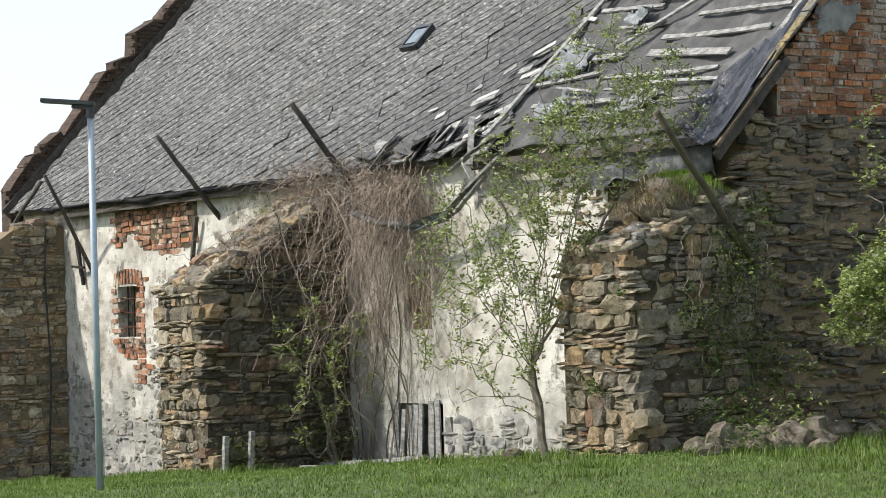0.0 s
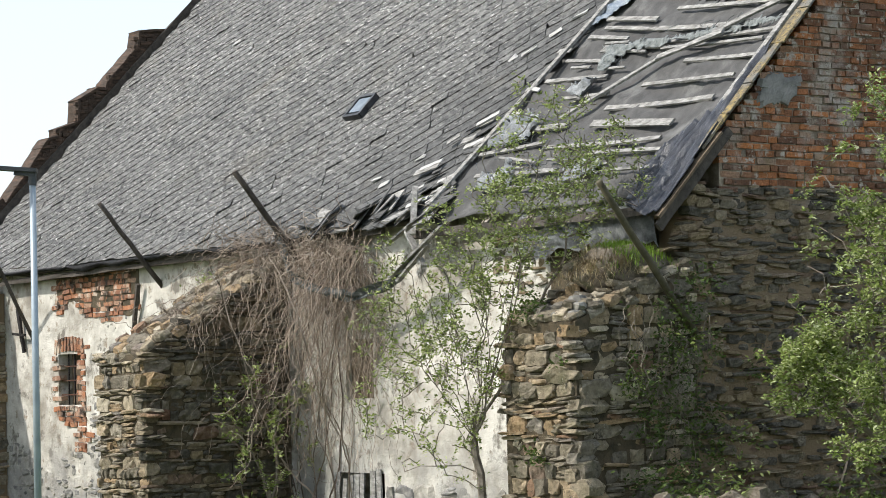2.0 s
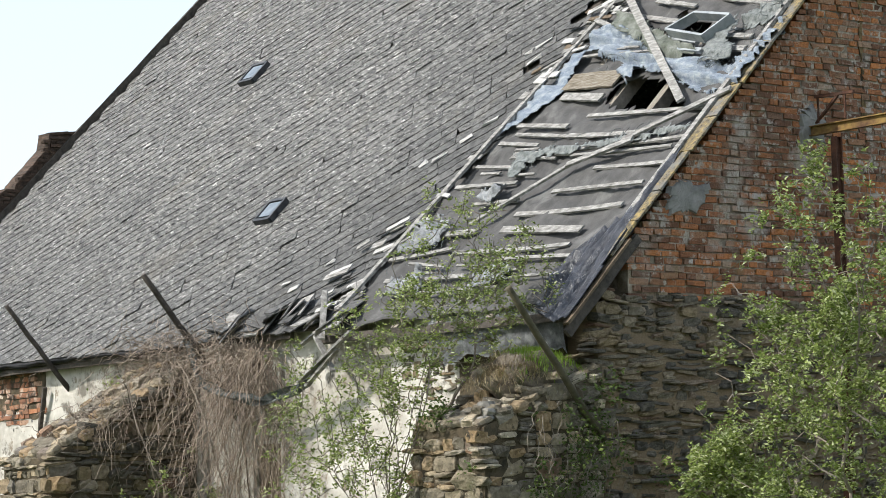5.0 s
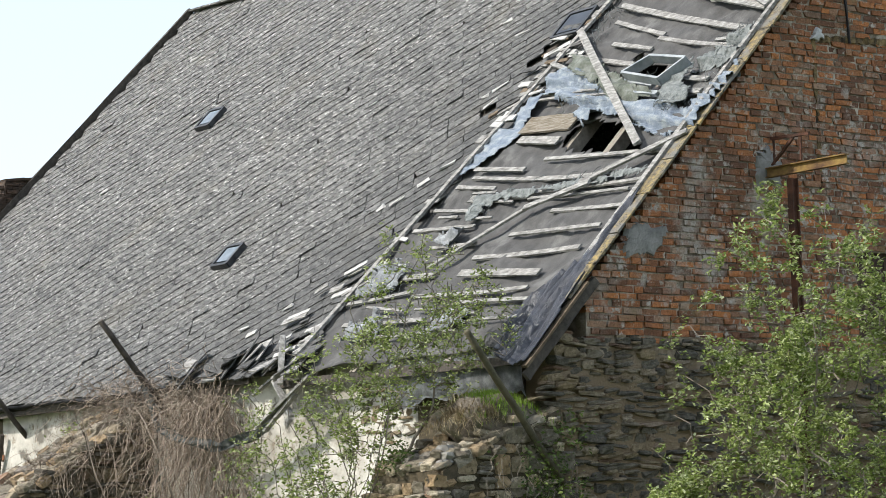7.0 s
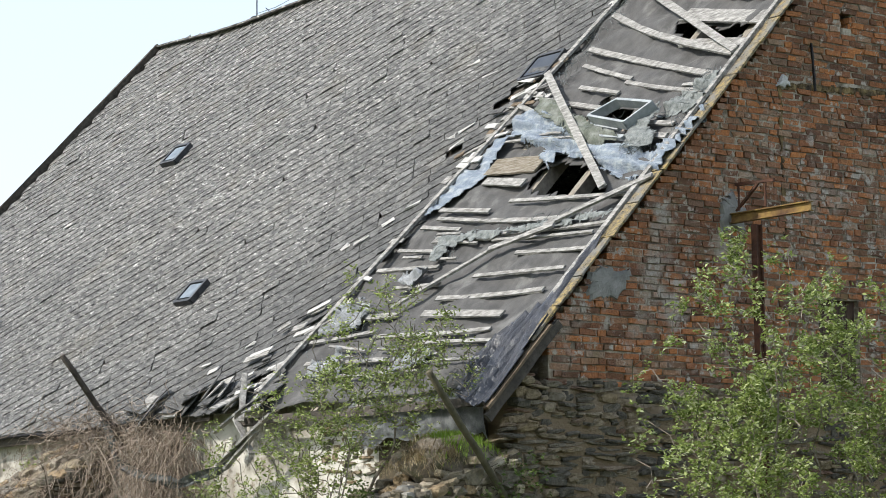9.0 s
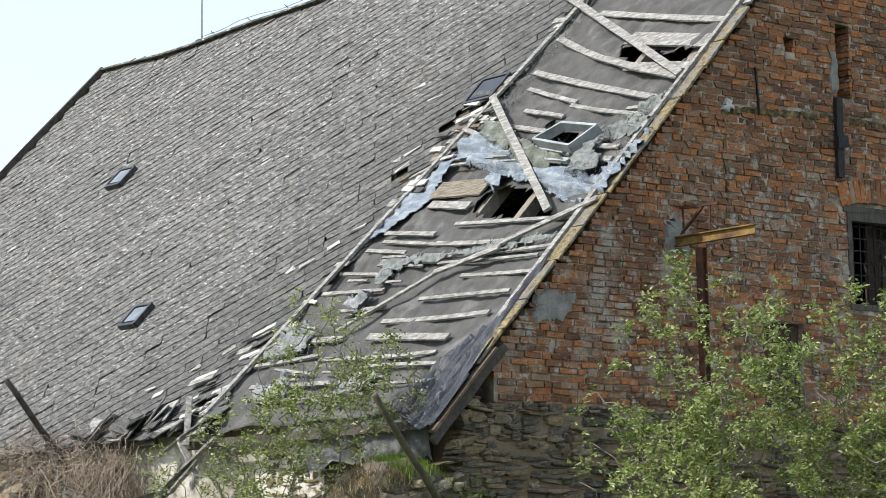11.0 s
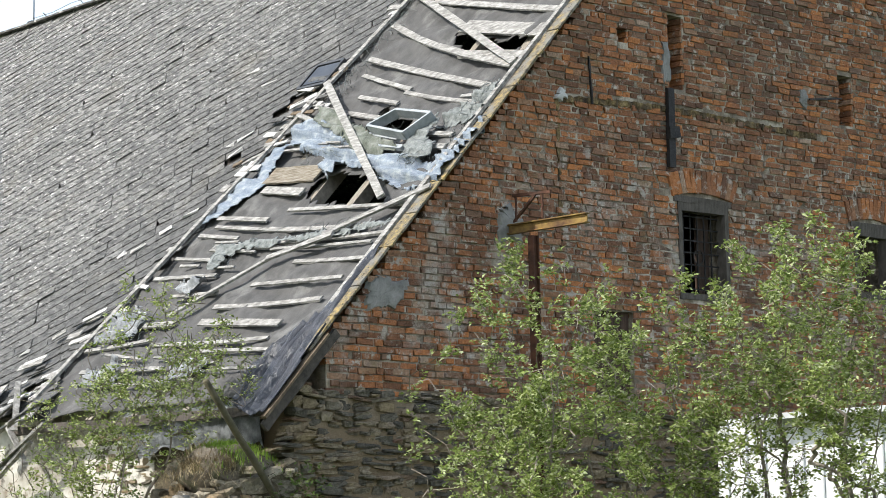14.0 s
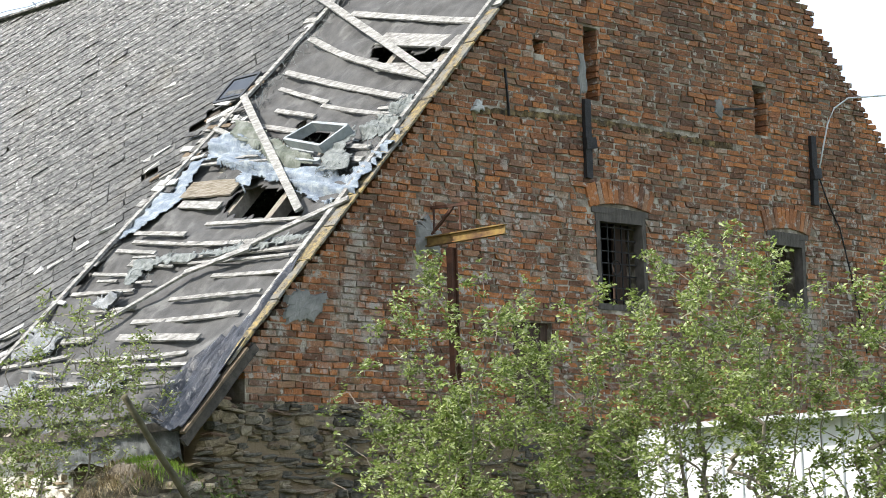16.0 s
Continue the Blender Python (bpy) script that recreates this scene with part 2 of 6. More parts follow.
def beam(name, a, b, w, h, material, parent=None, label="", up=(0, 0, 1), sag=0.0, cuts=6, ragged=0.006, rng=random):
    """A board or bar from a to b: w across, h along up; slightly uneven and bent."""
    a, b = Vector(a), Vector(b)
    d = (b - a).normalized()
    side = d.cross(Vector(up)).normalized()
    top = side.cross(d).normalized()
    verts, faces = [], []
    for i in range(cuts + 1):
        f = i / cuts
        c = a.lerp(b, f) - top * sag * math.sin(math.pi * f)
        for s, u in ((-1, -1), (1, -1), (1, 1), (-1, 1)):
            verts.append(c + side * (s * w / 2 + rng.uniform(-ragged, ragged)) + top * (u * h / 2 + rng.uniform(-ragged, ragged) * 0.5))
    for i in range(cuts):
        k = 4 * i
        for j in range(4):
            faces.append((k + j, k + (j + 1) % 4, k + 4 + (j + 1) % 4, k + 4 + j))
    faces += [(3, 2, 1, 0), (4 * cuts, 4 * cuts + 1, 4 * cuts + 2, 4 * cuts + 3)]
    return mesh(name, verts, faces, material, parent, label)


def tube(bm, pts, r0, r1, sides=6):
    """A tapered round stem through pts."""
    prev = None
    n = len(pts)
    for i, p in enumerate(pts):
        d = (pts[min(i + 1, n - 1)] - pts[max(i - 1, 0)]).normalized()
        s = d.orthogonal().normalized()
        t = d.cross(s)
        r = r0 + (r1 - r0) * i / (n - 1)
        ring = [bm.verts.new(p + (s * math.cos(2 * math.pi * k / sides) + t * math.sin(2 * math.pi * k / sides)) * r) for k in range(sides)]
        if prev:
            for k in range(sides):
                bm.faces.new((prev[k], prev[(k + 1) % sides], ring[(k + 1) % sides], ring[k]))
        else:
            bm.faces.new(ring[::-1])
        prev = ring
    bm.faces.new(prev)
    return bm


def ground_z(x, y):
    slope = 0.1 + 0.062 * min(x, 0.0) if x > -19 else -1.08
    return slope - 0.010 * max(-y - 5, 0) + 0.05 * noise.noise(Vector((x * 0.25, y * 0.25, 3.0)))


# pools of shared meshes: rough stones and bricks one unit in size
def stone_mesh(i, rounding=0.25):
    rng = random.Random(100 + i)
    bm = bmesh.new()
    bmesh.ops.create_cube(bm, size=1.0)
    bmesh.ops.subdivide_edges(bm, edges=bm.edges, cuts=1, use_grid_fill=True)
    for v in bm.verts:
        n = sum(abs(c) > 0.25 for c in v.co)
        v.co *= {1: 1.02, 2: 0.94, 3: 0.82}[n]
        v.co += Vector((rng.uniform(-1, 1), rng.uniform(-1, 1), rng.uniform(-1, 1))) * 0.08
    me = bpy.data.meshes.new("stone")
    bm.to_mesh(me)
    bm.free()
    me.polygons.foreach_set("use_smooth", [False] * len(me.polygons))
    return me


def brick_mesh(i):
    rng = random.Random(300 + i)
    bm = bmesh.new()
    bmesh.ops.create_cube(bm, size=1.0)
    bmesh.ops.bevel(bm, geom=bm.edges[:], offset=0.03, segments=1, affect="EDGES")
    for v in bm.verts:
        v.co += Vector((rng.uniform(-1, 1) * 0.02, rng.uniform(-1, 1) * 0.05, rng.uniform(-1, 1) * 0.05))
    me = bpy.data.meshes.new("brick")
    bm.to_mesh(me)
    bm.free()
    return me


def pool(make, material, n=12):
    out = [make(i) for i in range(n)]
    for me in out:
        me.materials.append(material)
    return out


STONES, SHADE_SCHIST, PALE_STONES, BRICKS = pool(stone_mesh, m_stone, 14), pool(stone_mesh, m_shade_schist, 14), pool(stone_mesh, m_pale_stone), pool(brick_mesh, m_brick)
SOUTH_BRICKS = pool(brick_mesh, m_brick_south)


def rubble(u0, u1, v0, v1, rng, inside, hs=(0.05, 0.2), ratio=(1.0, 2.2), thin=0.5):
    """Rough courses: (u, v, width, height) of each stone inside. Courses of blocks alternate with packed thin slabs."""
    out, v = [], v0
    while v < v1:
        slab = rng.random() < thin
        h = rng.uniform(0.026, 0.05) if slab else rng.uniform(max(hs[0], 0.07), hs[1])
        u = u0 - rng.uniform(0, 0.3)
        while u < u1:
            w = rng.uniform(0.12, 0.42) if slab else min(0.5, h * rng.uniform(*ratio) * (1 if rng.random() > 0.15 else 0.6))
            w = max(w, 0.07)
            wob = 0.06 * noise.noise(Vector((u * 0.9, v * 0.7, u0)))
            if inside(u + w / 2, v + h / 2 + wob):
                if not slab and rng.random() < 0.28:      # a block replaced by a stack of slabs
                    n = max(2, int(h / 0.045))
                    for q in range(n):
                        out.append((u + w / 2 + rng.uniform(-0.025, 0.025), v + h * (q + 0.5) / n + wob, w * rng.uniform(0.8, 1.05), h / n * 0.95))
                else:
                    out.append((u + w / 2, v + h / 2 + wob + rng.uniform(-0.012, 0.012), w * rng.uniform(0.98, 1.1), h * rng.uniform(0.95, 1.15)))
            u += w + 0.010
        v += h + 0.006
    return out


def lay(stones, parent, meshes, frame_m, rng, depth=0.2, proud=0.035, limit=300, stuff_material=None, name="stone", tilt=6, rough=0.09):
    """Set stones into a face. frame_m: its x runs along the face, y outwards, z up."""
    objs, rest = stones[:limit], stones[limit:]
    for u, v, w, h in objs:
        o = new(name, meshes[rng.randrange(len(meshes) // 2) * 2 + (0 if h > 0.07 else 1)] if name != "brick" else rng.choice(meshes))
        o.parent = parent
        o.matrix_basis = frame_m @ pose(u, rng.uniform(-proud, proud) - depth / 2 + proud, v, rng.uniform(-tilt, tilt), rng.uniform(-tilt, tilt), rng.uniform(-tilt, tilt)) @ Matrix.Diagonal((w, depth, h, 1))
    if rest:
        vs, fs, k = [], [], 0
        templates = [([v.co.copy() for v in me.vertices], [tuple(p.vertices) for p in me.polygons]) for me in meshes]
        for u, v, w, h in rest:
            m = frame_m @ pose(u, rng.uniform(-proud, proud) - depth / 2 + proud, v, rng.uniform(-tilt, tilt), rng.uniform(-tilt, tilt), rng.uniform(-tilt, tilt)) @ Matrix.Diagonal((w, depth, h, 1))
            if name != "brick":
                t_v, t_f = templates[rng.randrange(len(templates) // 2) * 2 + (0 if h > 0.07 else 1)]
                vs += [m @ c for c in t_v]
                fs += [tuple(i + k for i in f) for f in t_f]
                k += len(t_v)
                continue
            for c in BOX_V:
                vs.append(m @ (Vector(c) * rng.uniform(0.9, 1.0) + Vector((rng.uniform(-1, 1), 0.4 * rng.uniform(-1, 1), rng.uniform(-1, 1))) * rough))
            fs += [tuple(i + k for i in f) for f in BOX_F]
            k += 8
        tagged(mesh("remaining_" + name + "s", vs, fs, stuff_material, parent), kind="stuff")


SOUTH = Matrix(((1, 0, 0, 0), (0, -1, 0, 0), (0, 0, 1, 0), (0, 0, 0, 1)))          # face looking to -y
EAST = Matrix(((0, 1, 0, 0), (1, 0, 0, 0), (0, 0, 1, 0), (0, 0, 0, 1)))            # face looking to +x, u along y

WALL_Y, ROOF_Z, PITCH = 0.6, 3.08, 1.03
RIDGE_Y = 7.85
X_LEFT, X_EDGE = -18.9, -4.0


def roof_pt(x, y, lift=0.0):
    """A point on the roof's slope at (x, y), lifted along its normal."""
    k = math.hypot(1, PITCH)
    dip = -0.10 * math.exp(-((x + 16.2) / 1.6) ** 2 - ((y - 7.9) / 0.9) ** 2) + 0.035 * noise.noise(Vector((x * 0.35, y * 0.4, 7)))
    return Vector((x, y - lift * PITCH / k, ROOF_Z + PITCH * y + dip + lift / k))


def prism(name, outline, axis, lo, hi, material, parent=None, label=""):
    """A solid from an outline of (a, z): along y between lo and hi (axis 'y', a is x) or along x (axis 'x', a is y)."""
    n = len(outline)
    put = (lambda a, d, z: (a, d, z)) if axis == "y" else (lambda a, d, z: (d, a, z))
    verts = [put(a, lo, z) for a, z in outline] + [put(a, hi, z) for a, z in outline]
    faces = [tuple(range(n)), tuple(range(2 * n - 1, n - 1, -1))] + [(i, n + i, n + (i + 1) % n, (i + 1) % n) for i in range(n)]
    bm = bmesh.new()
    vv = [bm.verts.new(v) for v in verts]
    for f in faces:
        bm.faces.new([vv[i] for i in f])
    return part(name, bm, material, parent, label)


def wall_panels(axis, plane, thick, us, zs, holes, material, name, parent=None, keep=lambda u, z: True):
    """A wall with through openings, joined from a grid of blocks into one mesh. holes: (u0, u1, z0, z1)."""
    us = sorted(set(us) | {h[i] for h in holes for i in (0, 1)})
    zs = sorted(set(zs) | {h[i] for h in holes for i in (2, 3)})
    bm = bmesh.new()
    cells = set()
    for i in range(len(us) - 1):
        for j in range(len(zs) - 1):
            u, z = (us[i] + us[i + 1]) / 2, (zs[j] + zs[j + 1]) / 2
            if keep(u, z) and not any(h[0] < u < h[1] and h[2] < z < h[3] for h in holes):
                cells.add((i, j))
    cache = {}

    def vert(i, j, d):
        if (i, j, d) not in cache:
            c = (us[i], plane + d * thick, zs[j]) if axis == "y" else (plane - d * thick, us[i], zs[j])
            cache[i, j, d] = bm.verts.new(c)
        return cache[i, j, d]
    for i, j in cells:
        for d in (0, 1):
            bm.faces.new([vert(i, j, d), vert(i + 1, j, d), vert(i + 1, j + 1, d), vert(i, j + 1, d)])
        for (di, dj), (a, b) in {(-1, 0): ((i, j), (i, j + 1)), (1, 0): ((i + 1, j), (i + 1, j + 1)), (0, -1): ((i, j), (i + 1, j)), (0, 1): ((i, j + 1), (i + 1, j + 1))}.items():
            if (i + di, j + dj) not in cells:
                bm.faces.new([vert(*a, 0), vert(*b, 0), vert(*b, 1), vert(*a, 1)])
    return part(name, bm, material, parent)


# ---- ground ----
def build_ground():
    xs = sorted(set([-3000, -600, -200, -80] + list(np.arange(-40, 40.1, 1.0)) + [80, 200, 600, 3000]))
    ys = sorted(set([-3000, -600, -200, -80] + list(np.arange(-40, 40.1, 1.0)) + [80, 200, 600, 3000]))
    verts = [(x, y, ground_z(x, y)) for y in ys for x in xs]
    nx = len(xs)
    faces = [(j * nx + i, j * nx + i + 1, (j + 1) * nx + i + 1, (j + 1) * nx + i) for j in range(len(ys) - 1) for i in range(nx - 1)]
    tagged(mesh("ground", verts, faces, m_ground, smooth=True), "grassy meadow sloping gently along the old barn", "ground", kind="structure")


build_ground()

# ---- plastered long wall ----
def plaster_material():
    m = mat("old_plaster", [(0.3, (0.30, 0.278, 0.235)), (0.45, (0.46, 0.435, 0.38)), (0.62, (0.60, 0.575, 0.515))], 2.6, bump=0.8, bump_scale=7, bump_dist=0.05, stain=(0.20, 0.175, 0.14), stain_scale=0.9, stain_lo=0.5, stain_hi=0.72, second=[((0.17, 0.155, 0.13), 2.7, 0.57, 0.64), ((0.24, 0.20, 0.15), 6.0, 0.58, 0.66), ((0.27, 0.262, 0.245), 1.6, 0.36, 0.56, -1.6, 0.55)])
    return m


m_plaster = plaster_material()
WIN = (-15.3, -14.5, 1.31, 2.09)
LOOPHOLE = (-6.85, -6.2, 1.35, 2.1)
LOW_DOOR = (-7.1, -6.0, -0.45, 0.42)
wall_south = wall_panels("y", WALL_Y, 0.6, [X_LEFT, -0.5], [-1.6, 3.5], [WIN, LOOPHOLE, LOW_DOOR], m_plaster, "wall_south")
tagged(wall_south, "long barn wall of flaking cream plaster over rubble stone", "wall", kind="structure")

# ---- gable wall ----
GABLE_HOLES = [(6.72, 7.66, 4.82, 6.02), (10.2, 10.95, 5.05, 5.98), (5.18, 5.86, 3.6, 4.6), (6.62, 6.90, 7.42, 8.34), (9.98, 10.28, 7.33, 8.0), (5.70, 5.90, 7.88, 8.06)]


def gable_top(y):
    return ROOF_Z + PITCH * y - 0.02 if y < RIDGE_Y + 0.6 else 9.45 - 1.05 * (y - 11.1) + 0.0


def gable_core():
    """Brick core of the gable: columns cut to the slope, with its openings going through."""
    us = list(np.arange(WALL_Y, 13.91, 0.11)) + [13.9]
    zs = list(np.arange(-1.2, 12.3, 0.11))
    core = wall_panels("x", -0.005, 0.5, us, zs, GABLE_HOLES, m_lime, "wall_gable", keep=lambda u, z: z < min(gable_top(u), 12.2) - 0.14 and (u > 1.05 or z < 3.45))
    return tagged(core, "tall gable wall of weathered red brick over rubble stone", "wall", kind="structure")


wall_gable = gable_core()


def back_walls():
    w = wall_panels("y", 15.0, 0.5, [X_LEFT, 0.0], [-1.6, 3.4], [], m_plaster, "wall_north")
    tagged(w, "plain plastered rear wall of the barn", "wall", kind="structure")


back_walls()

# ---- roof ----
def roof_plane(x0, x1, y0, y1, lift, thick, material, name, parent=None, nx=40, ny=24, keep=lambda x, y: True, wave=0.0):
    verts, faces, idx = [], [], {}

    def v(i, j, s):
        if (i, j, s) not in idx:
            x, y = x0 + (x1 - x0) * i / nx, y0 + (y1 - y0) * j / ny
            w = wave * noise.noise(Vector((x * 1.3, y * 3.5, 2))) + wave * 0.5 * noise.noise(Vector((x * 5, y * 6, 5))) if wave else 0
            idx[i, j, s] = len(verts)
            verts.append(roof_pt(x, y, lift + w - s * thick))
        return idx[i, j, s]
    cells = {(i, j) for i in range(nx) for j in range(ny) if keep(x0 + (x1 - x0) * (i + 0.5) / nx, y0 + (y1 - y0) * (j + 0.5) / ny)}
    for i, j in cells:
        faces.append((v(i, j, 0), v(i + 1, j, 0), v(i + 1, j + 1, 0), v(i, j + 1, 0)))
        faces.append((v(i, j + 1, 1), v(i + 1, j + 1, 1), v(i + 1, j, 1), v(i, j, 1)))
        for di, dj, a, b in ((-1, 0, (i, j + 1), (i, j)), (1, 0, (i + 1, j), (i + 1, j + 1)), (0, -1, (i, j), (i + 1, j)), (0, 1, (i + 1, j + 1), (i, j + 1))):
            if (i + di, j + dj) not in cells:
                faces.append((v(*a, 1), v(*b, 1), v(*b, 0), v(*a, 0)))
    return mesh(name, verts, faces, material, parent, smooth=bool(wave))


def slate_edge(y):
    """Where the slates end and the stripped edge of the roof begins."""
    return -4.75 + 0.17 * y


roof = thing("roof", label="steep barn roof of grey slates, its edge stripped to battens and felt", category="roof", kind="structure")
roof_plane(X_LEFT, X_EDGE + 0.3, 0.42, RIDGE_Y, -0.05, 0.06, m_dark_wood, "boarding", roof, nx=76, keep=lambda x, y: x < slate_edge(y))
# rear slope
bm = bmesh.new()
q = [bm.verts.new(c) for c in ((X_LEFT, RIDGE_Y, ROOF_Z + PITCH * RIDGE_Y - 0.03), (-0.1, RIDGE_Y, ROOF_Z + PITCH * RIDGE_Y - 0.03), (-0.1, 15.6, 3.3), (X_LEFT, 15.6, 3.3))]
q2 = [bm.verts.new(v.co - Vector((0, 0, 0.1))) for v in q]
bm.faces.new(q), bm.faces.new(q2[::-1])
for i in range(4):
    bm.faces.new((q[i], q2[i], q2[(i + 1) % 4], q[(i + 1) % 4]))
part("rear_slope", bm, m_slate_stuff, roof)


# ---- slates ----
def in_slates(x, y):
    edge = slate_edge(y)
    if y < 0.9 and x > edge - 0.5 and noise.noise(Vector((x * 2.1, y * 2.5, 1))) > 0.15:
        return False
    if 3.5 < y < 4.7 and x > edge - 0.75 and noise.noise(Vector((x * 1.7, y * 2.0, 9))) > 0.0:
        return False
    return X_LEFT + 0.05 < x < edge and 0.40 < y < RIDGE_Y + 0.03 * math.sin(x * 2)


SLATE_ROW, SLATE_COLUMN = radians(33), radians(131)


def build_slates():
    """Square slates in rising diagonal rows, each with its lower corner cut, lapping the row below."""
    rng = random.Random(5)
    k = math.hypot(1, PITCH)
    wide, row = 0.265, 0.218
    ux, uy = math.cos(SLATE_ROW), math.sin(SLATE_ROW)
    vx, vy = math.cos(SLATE_COLUMN), math.sin(SLATE_COLUMN)
    out = []
    for r in range(-60, 90):
        slip = rng.gauss(0, 0.012)
        for c in range(-90, 90):
            a, b = ux * (c * wide + slip) + vx * r * row - 9.0, uy * (c * wide + slip) + vy * r * row
            if in_slates(a, b / k):
                out.append((a, b))
    out.sort(key=lambda s: -s[0] + 0.4 * s[1])
    verts, faces = [], []

    def corners(a, b):
        odd = rng.random()
        turn = rng.gauss(0, 0.02) + (rng.uniform(-0.12, 0.12) if odd > 0.96 else 0)
        a, b = a + rng.gauss(0, 0.007), b + rng.gauss(0, 0.007)
        ca, sa = math.cos(turn), math.sin(turn)
        w, h = wide * rng.uniform(0.49, 0.51), row * rng.uniform(0.56, 0.63)
        tip = rng.uniform(0.010, 0.018) + (0.014 if odd > 0.975 else 0)
        cut = rng.uniform(0.72, 0.9)
        shape = [(-w, -h * rng.uniform(0.9, 1.03), tip), (w * cut, -h * rng.uniform(0.95, 1.08), tip), (w, -h * rng.uniform(0.7, 0.9), tip * 0.9), (w, h, 0.003), (-w, h, 0.003)]
        if odd < 0.03:      # a broken corner
            shape[0] = (-w * rng.uniform(0.5, 0.9), -h * rng.uniform(0.7, 0.95), tip)

        def put(u, v, t):
            x, y = u * ux + v * vx, u * uy + v * vy
            return roof_pt(a + ca * x - sa * y, (b + sa * x + ca * y) / k, t)
        return [put(*q) for q in shape] + [put(u, v, t - 0.013) for u, v, t in shape]
    loc_faces = [(0, 1, 2, 3, 4), (5, 6, 1, 0), (6, 7, 2, 1), (7, 8, 3, 2), (9, 5, 0, 4)]
    for i, (a, b) in enumerate(out):
        vs = corners(a, b)
        if i < 300:
            me = bpy.data.meshes.new("slate")
            me.from_pydata([tuple(v) for v in vs], [], loc_faces)
            link("slate", me, m_slate, roof)
        else:
            kk = len(verts)
            verts.extend(vs)
            faces.extend(tuple(j + kk for j in f) for f in loc_faces)
    x = X_LEFT + 0.05
    while x < -5.3:      # the straight course along the eaves, under the diagonal rows
        w = rng.uniform(0.2, 0.27)
        kk, t0 = len(verts), rng.uniform(0.004, 0.010)
        lo, hi = 0.335 + rng.uniform(-0.012, 0.012), 0.66
        shape = [(x, lo, t0), (x + w - 0.004, lo + rng.uniform(-0.006, 0.006), t0), (x + w - 0.004, (lo + hi) / 2, 0.003), (x + w - 0.004, hi, 0.0), (x, hi, 0.0)]
        verts.extend([roof_pt(*q) for q in shape] + [roof_pt(a, b, t - 0.013) for a, b, t in shape])
        faces.extend(tuple(j + kk for j in f) for f in loc_faces)
        x += w
    tagged(mesh("remaining_slates", verts, faces, m_slate_stuff, roof), kind="stuff")


build_slates()


# ---- gable bricks ----
def in_hole(y, z, grow=0.0):
    return any(h[0] - grow < y < h[1] + grow and h[2] - grow < z < h[3] + grow for h in GABLE_HOLES)


def ledge_z(y):
    """Height of the washed-out course that crosses the gable."""
    return 7.08 + 0.022 * (y - 4.9) + 0.05 * math.sin((y - 4.6) * 0.9)


def build_gable_bricks():
    rng = random.Random(7)
    sway = lambda y, z: 0.022 * noise.noise(Vector((y * 0.6, z * 0.25, 6)))      # courses are not quite level
    out = []
    z, row = 3.35, 0
    while z < 10.6:
        left = max((z - ROOF_Z) / PITCH + 0.03, 1.0)
        right = 11.1 + (9.45 - z) / 1.05 + rng.uniform(-0.04, 0.04)
        right = min(right, 13.85)
        y = left + rng.uniform(0, 0.1)
        while y < right - 0.08:
            w = 0.262 if (row % 2 == 0 or rng.random() < 0.4) else 0.128
            w *= rng.uniform(0.92, 1.06)
            w = min(w, right - y)
            yc = y + w / 2
            low = 3.58 + 0.16 * noise.noise(Vector((yc * 1.4, 0, 0))) - 0.03 * yc
            y_a, y_b = y, y + w
            for h in GABLE_HOLES:
                if h[2] - 0.03 < z < h[3] + 0.03 and y_b > h[0] and y_a < h[1]:
                    y_a, y_b = (y_a, h[0]) if yc < (h[0] + h[1]) / 2 else (h[1], y_b)
            wide_b, yc = y_b - y_a, (y_a + y_b) / 2
            arch = any(h[0] - 0.16 < yc < h[1] + 0.16 and h[3] < z < h[3] + 0.32 for h in GABLE_HOLES[:2])
            groove = 4.7 < yc < 9.6 and abs(z - ledge_z(yc)) < 0.04
            if z > low and not arch and not groove and wide_b > 0.05:
                out.append((yc, z + sway(yc, z) + rng.uniform(-0.004, 0.004), wide_b - rng.uniform(0.006, 0.018), 0.063 + rng.uniform(-0.009, 0.006)))
            y += w + 0.004
        z += 0.0765
        row += 1
    near = [b for b in out if b[0] < 3.6]
    rng.shuffle(near)
    far = [b for b in out if b[0] >= 3.6]
    order = near[:300] + near[300:] + far
    lay(order, wall_gable, BRICKS, EAST, rng, depth=0.12, proud=0.013, limit=300, stuff_material=m_brick_stuff, name="brick", tilt=2.5, rough=0.085)
    # flat brick arches over both upper windows
    for y0, y1, z0, z1 in GABLE_HOLES[:2]:
        n = 13
        mid, span = (y0 + y1) / 2, (y1 - y0) + 0.3
        for i in range(n):
            f = (i + 0.5) / n - 0.5
            o = new("brick", rng.choice(BRICKS))
            o.parent = wall_gable
            rise = 0.08 * (1 - (2 * f) ** 2)
            o.matrix_basis = EAST @ pose(mid + f * span, -0.035, z1 + 0.19 + rise, 0, 90 + math.degrees(f * 0.75), 0) @ Matrix.Diagonal((0.28, 0.12, span / n * 0.92, 1))


build_gable_bricks()


# ---- rubble masonry ----
def build_gable_stones():
    rng = random.Random(11)
    st = rubble(WALL_Y, 13.85, -0.35, 3.75, rng, lambda u, v: WALL_Y - 0.1 < u < 13.8 and v < 3.6 - 0.03 * u + 0.12 * noise.noise(Vector((u * 1.4, 0, 0))) and v < ROOF_Z + PITCH * u - 0.2 and not in_hole(u, v, 0.06), hs=(0.04, 0.105), ratio=(1.2, 3.4), thin=0.6)
    st.sort(key=lambda s: s[0] // 0.6)
    lay(st, wall_gable, SHADE_SCHIST, EAST @ Matrix.Translation((0, -0.014, 0)), rng, depth=0.2, proud=0.045, stuff_material=m_shade_schist_stuff, tilt=9)


build_gable_stones()


